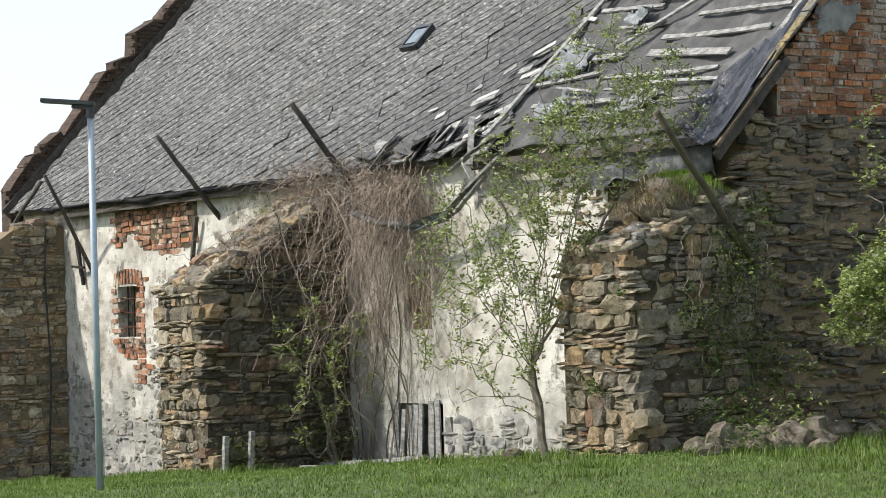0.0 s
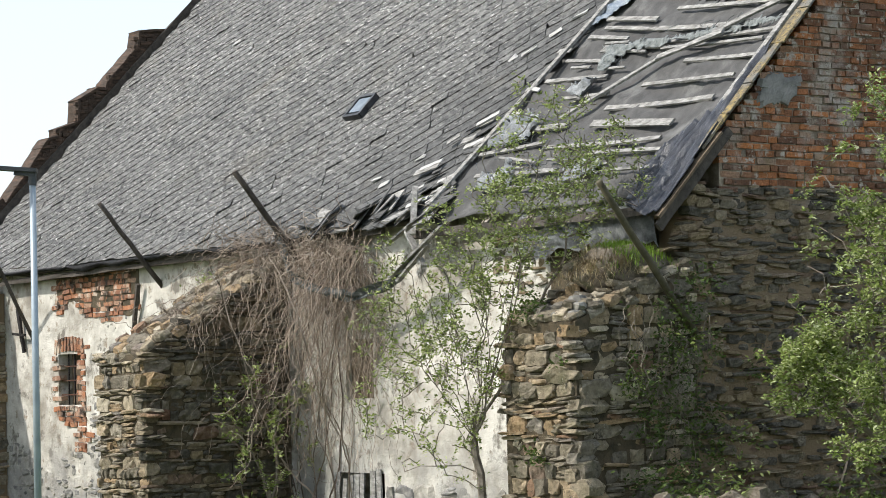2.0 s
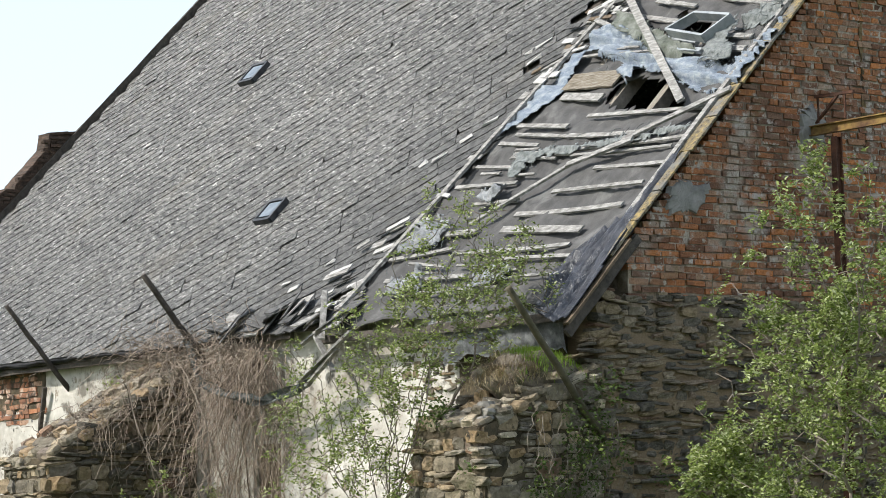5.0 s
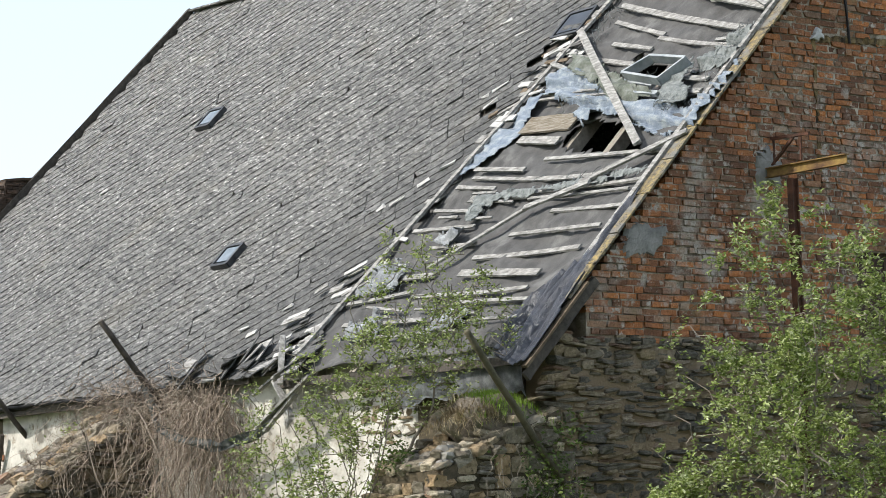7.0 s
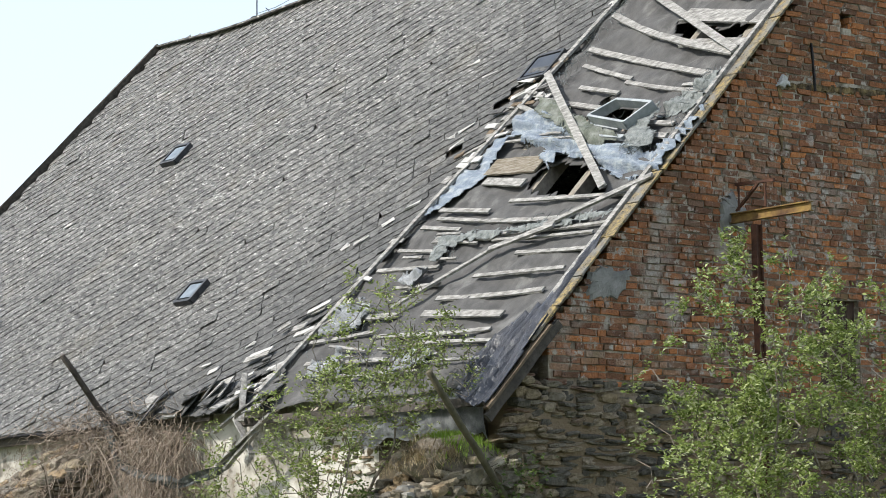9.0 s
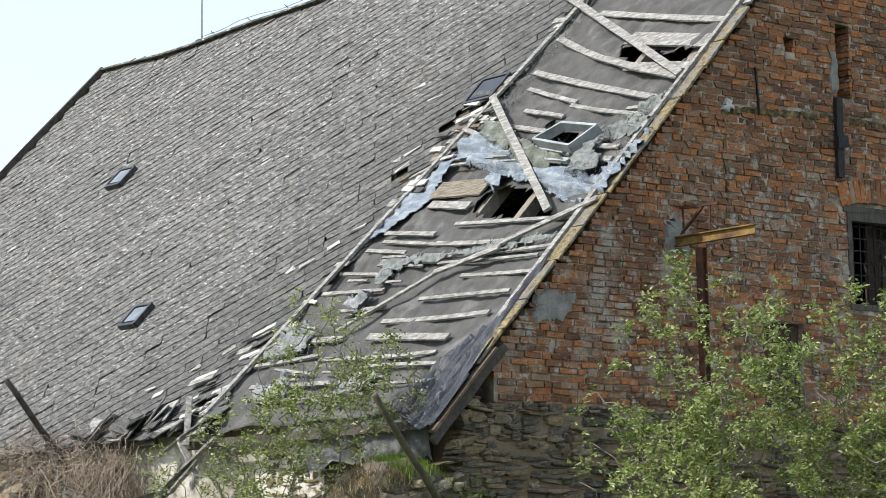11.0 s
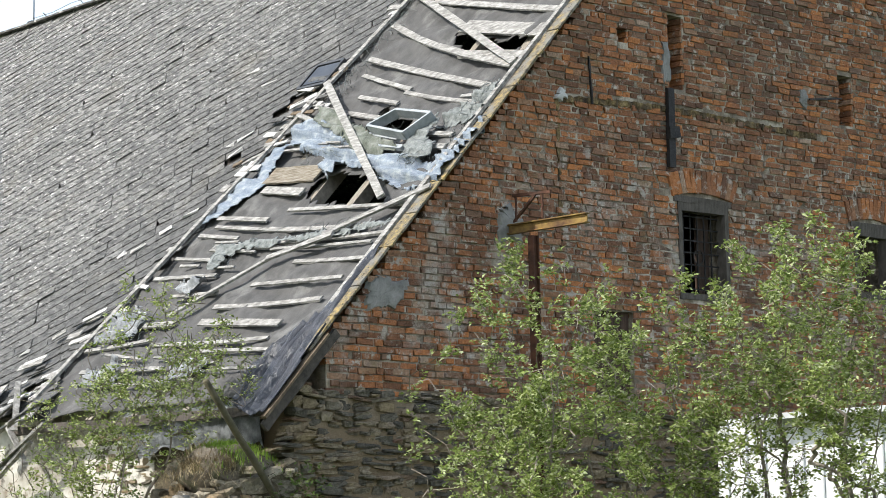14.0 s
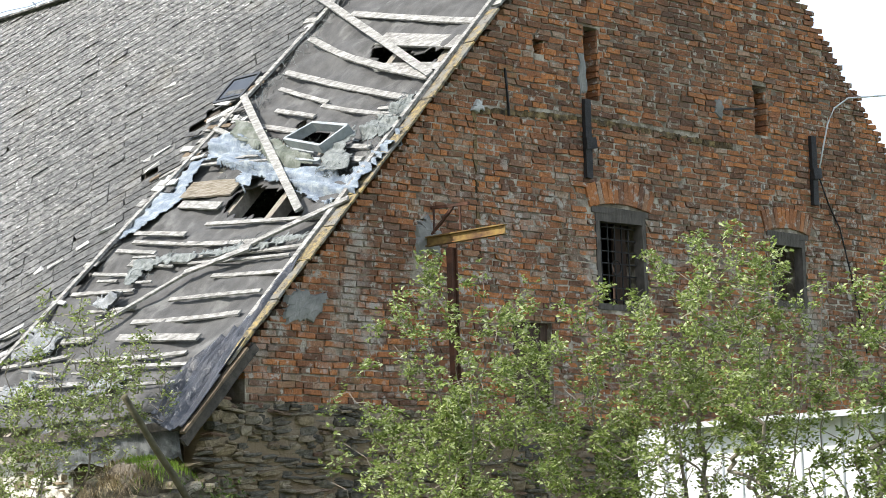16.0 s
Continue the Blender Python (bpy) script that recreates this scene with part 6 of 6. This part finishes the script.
def leaves_mesh(name, spots, size, material, parent, seed, droop=0.0, long=2.1):
    """Many small bent leaves, four corners and a middle rib each, around the spots."""
    r = np.random.RandomState(seed)
    n = len(spots)
    P = np.array(spots)
    az, el = r.uniform(0, 2 * np.pi, n), r.uniform(-0.5, 0.9, n) - droop
    d = np.stack([np.cos(az) * np.cos(el), np.sin(az) * np.cos(el), np.sin(el)], -1)
    up = r.normal(0, 1, (n, 3)) + np.array([0, 0, 1.2])
    s = np.cross(d, up)
    s /= np.linalg.norm(s, axis=1)[:, None] + 1e-9
    nn = np.cross(s, d)
    ln = size * r.uniform(0.6, 1.35, n)[:, None]
    w = ln / long * 0.5
    V = np.stack([P, P + d * ln * 0.5 + s * w + nn * w * 0.35, P + d * ln - nn * ln * 0.12, P + d * ln * 0.5 - s * w + nn * w * 0.35], 1).reshape(-1, 3)
    me = bpy.data.meshes.new(name)
    me.vertices.add(4 * n)
    me.vertices.foreach_set("co", V.ravel())
    me.loops.add(6 * n)
    base = np.arange(n)[:, None] * 4
    me.loops.foreach_set("vertex_index", (base + np.array([0, 1, 2, 0, 2, 3])).ravel().astype(np.int32))
    me.polygons.add(2 * n)
    me.polygons.foreach_set("loop_start", np.arange(0, 6 * n, 3, dtype=np.int32))
    me.update(calc_edges=True)
    return link(name, me, material, parent)


def grow(base, trunk_tops, targets, rng, r_base, step_len=0.22, wander=0.05, lift=0.12, fork=None):
    """Stems from base to the tops, then branches joined to the nearest stem. Returns node list (place, parent)."""
    nodes = [(Vector(base), -1)]
    foot = 0
    if fork:      # one trunk up to the fork
        for k in range(1, 6):
            nodes.append((Vector(base).lerp(Vector(fork), k / 5) + Vector((rng.gauss(0, 0.012), rng.gauss(0, 0.012), 0)), len(nodes) - 1))
        foot = len(nodes) - 1
    for top in trunk_tops:
        last, a, b = foot, nodes[foot][0], Vector(top)
        n = max(3, int((b - a).length / step_len))
        bow = Vector((rng.uniform(-1, 1), rng.uniform(-1, 1), 0)) * (b - a).length * 0.07
        for k in range(1, n + 1):
            p = a.lerp(b, k / n) + bow * math.sin(math.pi * k / n) + Vector((rng.gauss(0, wander), rng.gauss(0, wander), rng.gauss(0, wander))) * 0.6
            nodes.append((p, last))
            last = len(nodes) - 1
    for tg in targets:
        tg = Vector(tg)
        best, bd = 0, 1e9
        for i, (p, _) in enumerate(nodes):
            d = (p - tg).length + (0.6 * max(0, p.z - tg.z + 0.1))
            if d < bd:
                best, bd = i, d
        a, last = nodes[best][0], best
        n = max(2, int((tg - a).length / step_len) + 1)
        for k in range(1, n + 1):
            f = k / n
            p = a.lerp(tg, f) + Vector((0, 0, lift * (tg - a).length * math.sin(math.pi * f))) + Vector((rng.gauss(0, wander), rng.gauss(0, wander), rng.gauss(0, wander))) * (0.5 if k < n else 1)
            nodes.append((p, last))
            last = len(nodes) - 1
    return nodes


def branches_mesh(name, nodes, r_base, r_tip, parent, material=None, expo=0.72):
    weight = [0] * len(nodes)
    for i in range(len(nodes) - 1, 0, -1):
        weight[i] += 1
        weight[nodes[i][1]] += weight[i]
    wmax = max(weight[1:])
    rad = lambda i: max(r_tip, r_base * (weight[max(i, 1)] / wmax) ** expo)
    bm = bmesh.new()
    for i in range(1, len(nodes)):
        p, j = nodes[i]
        a = nodes[j][0]
        if (p - a).length < 1e-4:
            continue
        r1 = rad(i)
        tube(bm, [a, p], min(rad(j), r1 * 1.35), r1, 6 if r1 > 0.012 else 3)
    return part(name, bm, material or m_bark, parent)


def shrub(label, base, tops, centre, radii, n_limbs, n_leaves, leaf, seed, r_base, keep=lambda p: True, material=None, cluster=0.11, category="shrub", clump=7, tip=0.004, lobes=(), gap_at=-0.30, fork=None):
    rng = random.Random(seed)
    ob = thing("shrub", base, label, category)
    off = Vector(base)
    targets = []
    while len(targets) < n_limbs:
        v = Vector((rng.gauss(0, 1), rng.gauss(0, 1), rng.gauss(0, 1))).normalized() * rng.random() ** 0.45
        mid, rad = (centre, radii) if not lobes or rng.random() > 0.68 else rng.choice(lobes)
        p = Vector(mid) + Vector((v.x * rad[0], v.y * rad[1], v.z * rad[2]))
        gap = noise.noise(p * 1.1 + Vector((seed, 0, 0)))
        if gap > -0.28 and keep(p):
            targets.append(p)
    targets.sort(key=lambda p: (p - off).length)
    nodes = grow(base, tops, targets, rng, r_base, fork=fork)
    nodes = [(p - off, j) for p, j in nodes]
    branches_mesh("trunk", nodes, r_base, tip, ob)
    parents = {j for _, j in nodes}
    outer = [i for i, (p, j) in enumerate(nodes) if (p.z > 0.35) and (i not in parents or rng.random() < 0.55)]
    spots = []
    while len(spots) < n_leaves:
        i = rng.choice(outer)
        p, j = nodes[i]
        q = nodes[j][0] if j >= 0 else p
        c = p.lerp(q, rng.random())
        if noise.noise((c + off) * 1.9 + Vector((0, seed, 0))) < gap_at:
            continue
        c = c + Vector((rng.gauss(0, cluster), rng.gauss(0, cluster), rng.gauss(0, cluster))) * 0.45
        for k in range(rng.randint(3, clump)):     # a rosette of leaves on the twig
            spots.append(c + Vector((rng.gauss(0, 1), rng.gauss(0, 1), rng.gauss(0, 1))) * leaf * 0.28)
    leaves_mesh("crown", spots, leaf, material or m_leaf, ob, seed)
    return ob


# young tree against the corner buttress
shrub("slender young tree in small fresh leaves against the corner buttress", (-1.3, -1.15, 0.02), [(-0.75, -0.55, 4.6), (-1.25, -0.95, 3.7), (-1.75, -1.5, 3.3), (-0.7, -0.35, 4.0), (-1.9, -1.95, 2.1), (-1.6, -1.7, 2.9), (-1.0, -0.6, 3.4), (-1.4, -1.2, 3.2), (-0.55, -0.2, 3.7), (-1.1, -1.25, 2.8), (-1.9, -1.6, 2.7), (-0.9, -0.5, 4.1), (-1.5, -1.5, 2.4)],
      (-1.62, -1.55, 1.95), (0.75, 0.95, 1.55), 620, 15500, 0.042, 5, 0.045, keep=lambda p: p.z > 0.55 and not (-1.25 < p.x < 0.2 and p.y > -1.05 and p.z < 2.75) and not (p.y > 0.2 and p.z < 3.6), category="tree", cluster=0.10, clump=5, tip=0.005, gap_at=-0.5, fork=(-1.42, -1.2, 0.95),
      lobes=[((-0.78, -0.42, 3.55), (0.75, 0.95, 1.15)), ((-0.95, -0.7, 3.9), (0.5, 0.6, 0.8)), ((-0.6, -0.15, 3.5), (0.6, 0.8, 0.8)), ((-1.2, -1.1, 2.9), (0.6, 0.7, 0.9))])
# dense shrubs before the gable
shrub("dense leafy shrub growing before the brick gable", (5.35, -1.0, 0.05), [(5.15, -1.3, 3.9), (5.7, -0.7, 4.1), (4.7, -1.6, 3.0), (5.5, -1.1, 3.4), (4.35, -1.95, 2.2)], (5.2, -1.15, 2.35), (1.2, 1.2, 2.05), 700, 33000, 0.043, 12, 0.05,
      keep=lambda p: p.z > 0.5 and p.z < 4.3 - 0.55 * max(0, 5.0 - p.x) - 0.3 * max(0, p.x - 6.1), cluster=0.09,
      lobes=[((5.2, -1.15, 2.35), (1.2, 1.2, 2.05)), ((5.2, -1.15, 2.35), (1.2, 1.2, 2.05)), ((5.3, -1.1, 3.0), (0.9, 0.9, 1.3)), ((4.4, -1.8, 1.75), (0.5, 0.5, 0.6))])
shrub("tall leafy shrub growing before the white shed", (7.1, 0.5, 0.05), [(7.3, 0.75, 4.3), (6.8, 0.2, 3.9), (7.6, 1.0, 4.0), (6.5, 0.0, 3.6)], (7.0, 0.4, 2.9), (1.1, 1.1, 1.75), 520, 18500, 0.045, 27, 0.045,
      keep=lambda p: p.z > 1.75 and noise.noise(p * 1.5) > -0.35, cluster=0.09)
shrub("leafy shrub growing before the white shed", (7.9, 1.3, 0.05), [(8.0, 1.45, 3.9), (7.7, 1.1, 3.6), (8.3, 1.7, 3.6)], (7.95, 1.35, 2.6), (0.8, 0.8, 1.6), 240, 8500, 0.05, 33, 0.04, cluster=0.09, keep=lambda p: p.z > 1.9)
shrub("leafy shrub filling the gap before the gable", (6.3, -0.2, 0.05), [(6.35, -0.15, 3.7), (6.1, -0.4, 3.3), (6.6, 0.1, 3.5)], (6.25, -0.25, 2.4), (0.85, 0.85, 1.65), 300, 13500, 0.043, 38, 0.04, cluster=0.09)
# green shoots before the overgrown buttress
shrub("sparse green shoots before the overgrown stone buttress", (-7.75, 0.1, -0.4), [(-7.7, 0.15, 2.2), (-7.65, -0.35, 1.4), (-7.6, 0.3, 1.0), (-7.6, -0.9, 1.5)], (-7.6, -0.15, 0.95), (0.5, 0.75, 1.3), 60, 1500, 0.06, 51, 0.022, cluster=0.06, clump=4, material=m_leaf, keep=lambda p: p.x > -8.0 and p.y < 0.5)


def dry_creeper():
    rng = random.Random(71)
    bm = bmesh.new()
    cap = lambda y: 1.98 + (3.22 - 1.98) * (y + 1.55) / (WALL_Y + 1.55)

    def strand(p, d, n, seg, grav, curl, r, floor=-0.4):
        pts = [p.copy()]
        for k in range(n):
            d = (d + Vector((rng.gauss(0, curl), rng.gauss(0, curl), rng.gauss(0, curl))) + Vector((0, 0, -grav))).normalized()
            p = p + d * seg
            p.y = min(p.y, WALL_Y - 0.02)
            if -9.6 < p.x < -8.15 and p.y > -1.6 and p.z < cap(p.y) + 0.04:
                if p.x > -8.45:
                    p.x = -8.12
                else:
                    p.z = cap(p.y) + rng.uniform(0.03, 0.14)
            if p.z < floor:
                break
            pts.append(p.copy())
        if len(pts) > 2:
            tube(bm, pts, r, r * 0.5, 3)
    for i in range(420):      # hanging curtain on the wall
        x = rng.gauss(-6.85, 0.48)
        strand(Vector((x, rng.uniform(0.25, 0.55), 3.42 + rng.uniform(-0.35, 0.05))), Vector((rng.gauss(0, 0.3), rng.gauss(-0.1, 0.15), -1)), int(rng.uniform(10, 40)), 0.10, 0.22, 0.42, rng.uniform(0.0025, 0.0055))
    for i in range(230):      # mat over the buttress
        y = rng.uniform(-1.2, 0.5)
        strand(Vector((rng.uniform(-9.3, -7.9), y, cap(y) + rng.uniform(0.02, 0.2 + 0.15 * (y + 1.2)))), Vector((rng.gauss(0.3, 0.7), rng.gauss(-0.2, 0.6), rng.gauss(0, 0.3))), int(rng.uniform(4, 9)), 0.07, 0.16, 0.55, rng.uniform(0.0025, 0.006))
    for i in range(400):      # bushy tangle under the eaves
        strand(Vector((rng.gauss(-7.9, 0.95), rng.uniform(-0.05, 0.5), rng.uniform(3.1, 3.55))), Vector((rng.gauss(0, 1), rng.gauss(-0.3, 0.5), rng.gauss(0.1, 0.5))), int(rng.uniform(5, 12)), 0.075, 0.05, 0.6, rng.uniform(0.0025, 0.006))
    for i in range(60):      # strands down the shaded side
        y = rng.uniform(-1.0, 0.4)
        strand(Vector((-8.08, y, cap(y) + 0.05)), Vector((0.25, rng.gauss(0, 0.2), -0.8)), int(rng.uniform(3, 10)), 0.12, 0.2, 0.35, rng.uniform(0.0025, 0.005))
    for i in range(14):       # thick old stems
        strand(Vector((rng.uniform(-8.05, -6.6), 0.5, -0.38)), Vector((rng.gauss(0, 0.1), 0, 1)), 30, 0.13, -0.1, 0.14, rng.uniform(0.009, 0.015), floor=-0.6)
    tagged(part("dry_creeper", bm, m_creeper), "leafless brown creeper hanging in a tangled curtain", "creeper", kind="stuff")


dry_creeper()


def blades(name, pts, h, material, label, seed, lean=0.45, width=0.006, kind="stuff"):
    r = np.random.RandomState(seed)
    n = len(pts)
    P = np.array(pts)
    az = r.uniform(0, 2 * np.pi, n)
    hh = (h * r.uniform(0.4, 1.3, n))[:, None]
    out = np.stack([np.cos(az), np.sin(az), np.zeros(n)], -1)
    side = np.stack([-np.sin(az), np.cos(az), np.zeros(n)], -1)
    bend = (lean * r.uniform(0.1, 1.2, n))[:, None]
    w = width * r.uniform(0.6, 1.5, n)[:, None]
    up = np.array([0, 0, 1.0])
    mid = P + up * hh * 0.55 + out * hh * bend * 0.3
    tip = P + up * hh * (1 - 0.3 * bend) + out * hh * bend
    V = np.stack([P - side * w, P + side * w, mid + side * w * 0.8, mid - side * w * 0.8, tip], 1).reshape(-1, 3)
    base = np.arange(n)[:, None] * 5
    me = bpy.data.meshes.new(name)
    me.vertices.add(5 * n)
    me.vertices.foreach_set("co", V.ravel())
    me.loops.add(9 * n)
    me.loops.foreach_set("vertex_index", (base + np.array([0, 1, 2, 0, 2, 3, 3, 2, 4])).ravel().astype(np.int32))
    me.polygons.add(3 * n)
    me.polygons.foreach_set("loop_start", np.arange(0, 9 * n, 3, dtype=np.int32))
    me.update(calc_edges=True)
    ob = link(name, me, material)
    return tagged(ob, label, "grass", kind=kind)


def meadow():
    rng = random.Random(91)
    pts = []
    while len(pts) < 120000:
        x, y = rng.uniform(-17.5, 7.5), rng.uniform(-8.0, 0.55)
        if y < -0.42 * (x + 0.5) - 8.6 or (x > 4 and y < -5):
            continue
        if -9.6 < x < -8.2 and y > -1.6 or -1.2 < x < 0.1 and y > -1.0:
            continue
        if noise.noise(Vector((x * 0.9, y * 0.9, 0))) < -0.45 and rng.random() < 0.6:
            continue
        pts.append((x, y, ground_z(x, y) - 0.01))
    blades("grass", pts, 0.045, m_grass, "fresh green meadow grass with some dry blades", 1, width=0.0042, lean=0.8)
    tall = []
    for k in range(60):
        cx, cy = rng.uniform(-12, 4), rng.uniform(-5, -0.1)
        if k < 34:
            cx, cy = [(rng.uniform(-6, -1.3), rng.uniform(-0.3, 0.5)), (rng.uniform(-9.8, -8.0), rng.uniform(-2.0, -1.65)), (rng.uniform(0.2, 2.4), rng.uniform(-1.4, 0.6)), (rng.uniform(-12, -10), rng.uniform(-0.3, 0.5))][k % 4]
        for j in range(150):
            x, y = rng.gauss(cx, 0.16), rng.gauss(cy, 0.16)
            if not (-9.6 < x < -8.2 and y > -1.6 or -1.2 < x < 0.1 and y > -1.0) and y < 0.58:
                tall.append((x, y, ground_z(x, y)))
    blades("grass_tufts", tall, 0.11, m_grass, "taller green tufts of grass along the walls", 2, width=0.0045, lean=0.9)
    gable_edge = [(rng.uniform(0.1, 4.5), rng.uniform(-0.5, 4.0), 0) for _ in range(9000)]
    blades("grass_by_gable", [(x, y, ground_z(x, y)) for x, y, _ in gable_edge], 0.11, m_grass, "grass growing along the foot of the gable", 3, width=0.005, lean=0.8)


meadow()


def buttress_top():
    rng = random.Random(95)
    g, dry = [], []
    bm = bmesh.new()
    bmesh.ops.create_icosphere(bm, subdivisions=3, radius=1.0)
    for v in bm.verts:
        v.co *= 1 + 0.35 * noise.noise(v.co * 1.7)
        v.co = Vector((-0.42 + v.co.x * 0.5, 0.0 + v.co.y * 0.52, 2.62 + v.co.z * 0.30))
    for j in range(1500):
        a = rng.uniform(2.6, 6.0)
        dry.append((-0.42 + 0.44 * math.cos(a) * rng.uniform(0.7, 1), 0.46 * math.sin(a) * rng.uniform(0.7, 1), 2.66 + rng.gauss(0, 0.06)))
    tagged(part("soil_mound", bm, m_boulder, smooth=True), "mound of rubble and earth on top of the buttress", "mound")
    for i in range(26):
        o = new("loose_stone", rng.choice(STONES if rng.random() < 0.85 else SHADE_SCHIST))
        x, y = rng.uniform(-1.0, 0.05), rng.uniform(-0.85, 0.1)
        o.matrix_basis = pose(x, y, 2.12 + 0.45 * (y + 1.0) / 1.2 + rng.uniform(0.02, 0.16), rng.uniform(-12, 12), rng.uniform(-12, 12), rng.uniform(0, 180)) @ Matrix.Diagonal((rng.uniform(0.15, 0.3), rng.uniform(0.1, 0.16), rng.uniform(0.05, 0.1), 1))
        tagged(o, "loose stone on the crumbling buttress top", "loose stone", group="loose stones on the buttress")
    for j in range(3200):
        x, y = rng.gauss(-0.38, 0.24), rng.gauss(-0.1, 0.25)
        z = 2.86 - 0.60 * ((x + 0.4) ** 2 + y * y)
        (g if x > -0.62 + rng.uniform(-0.2, 0.2) and y > -0.36 + rng.uniform(-0.12, 0.12) else dry).append((x, y, z + (0.04 if y > -0.3 else -0.05)))
    blades("grass_tuft", g, 0.085, m_fresh_grass, "bright green grass on top of the buttress", 4, width=0.003, lean=0.6)
    blades("dry_grass_tuft", dry, 0.13, m_dry_grass, "dry straw hanging over the buttress top", 5, width=0.003, lean=2.4)


buttress_top()


def ivy_patch():
    """Plants and dead twigs filling the corner between buttress and gable; the leaf colour is darkened for its shade.
    """
    rng = random.Random(131)
    spots = []
    while len(spots) < 1700:
        y, z = rng.uniform(-0.45, 0.8), rng.uniform(0.35, 2.4)
        if noise.noise(Vector((y * 2.2, z * 2.2, 4))) > -0.12 + 0.25 * max(0.0, -y - 0.2):
            spots.append((0.15 + abs(rng.gauss(0, 0.09)), y, z))
    tagged(leaves_mesh("ivy_patch", spots, 0.05, m_leaf_dark, None, 132, droop=0.5), "green ivy, its colour darkened for shade, filling the corner beside the buttress", "ivy", kind="stuff")
    bm = bmesh.new()
    for i in range(50):
        p = Vector((0.2 + abs(rng.gauss(0, 0.06)), rng.uniform(-0.4, 0.7), rng.uniform(1.0, 2.5)))
        pts = [p]
        for k in range(6):
            p = p + Vector((rng.gauss(0.01, 0.03), rng.gauss(0, 0.05), -rng.uniform(0.04, 0.12)))
            p.x = max(p.x, 0.15)
            pts.append(p)
        tube(bm, pts, 0.005, 0.002, 3)
    tagged(part("dead_twigs", bm, m_bark), "dead brown twigs hanging in the shaded corner", "twigs", kind="stuff")
    for k, (x, y, z, w) in enumerate(((-0.06, -0.86, 2.20, 0.2), (-0.04, -0.84, 2.275, 0.19), (-0.10, -0.80, 2.35, 0.17), (-0.3, -0.9, 2.19, 0.13))):
        o = new("pale_brick", PALE_STONES[k % len(PALE_STONES)])
        o.matrix_basis = pose(x, y, z, 2, -3 + 2 * k, 12 * k - 10) @ Matrix.Diagonal((w, 0.13, 0.075, 1))
        tagged(o, "loose pale brick stacked on the buttress edge", "brick", group="pale bricks on the buttress")


ivy_patch()


def weeds():
    rng = random.Random(97)
    for k, (x, y, z, n, s) in enumerate([(-9.9, 0.3, 2.95, 130, 0.16), (-0.95, -0.75, 2.3, 160, 0.16), (-0.6, -1.08, 2.25, 90, 0.14), (0.2, -0.35, 1.5, 120, 0.2), (-0.5, -1.1, 0.75, 90, 0.12), (0.3, -0.2, 0.5, 200, 0.25), (0.7, 0.4, 0.45, 220, 0.3), (-7.9, -1.2, -0.2, 260, 0.3),
                                         (-8.0, 0.1, -0.1, 260, 0.35), (-16.6, 0.3, -0.6, 140, 0.25), (1.3, -0.5, 0.3, 260, 0.3), (2.0, 0.9, 0.3, 260, 0.35), (0.22, 0.25, 1.9, 170, 0.3), (0.2, 0.1, 1.0, 170, 0.3), (0.22, 0.5, 2.5, 150, 0.25), (0.3, 0.9, 0.9, 150, 0.3), (0.25, 1.3, 1.6, 80, 0.2), (-0.1, -1.05, 1.7, 30, 0.08), (-11.2, 0.2, -0.4, 100, 0.2)]):
        spots = [(rng.gauss(x, s * 0.6), min(rng.gauss(y, s * 0.6), 0.57) if x < -1.3 else rng.gauss(y, s * 0.6), rng.gauss(z, s * 0.45)) for _ in range(n)]
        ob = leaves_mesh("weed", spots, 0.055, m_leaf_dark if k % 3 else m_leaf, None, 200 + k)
        tagged(ob, "small green weed growing from stone and earth", "weed", group="weeds", kind="stuff")


weeds()
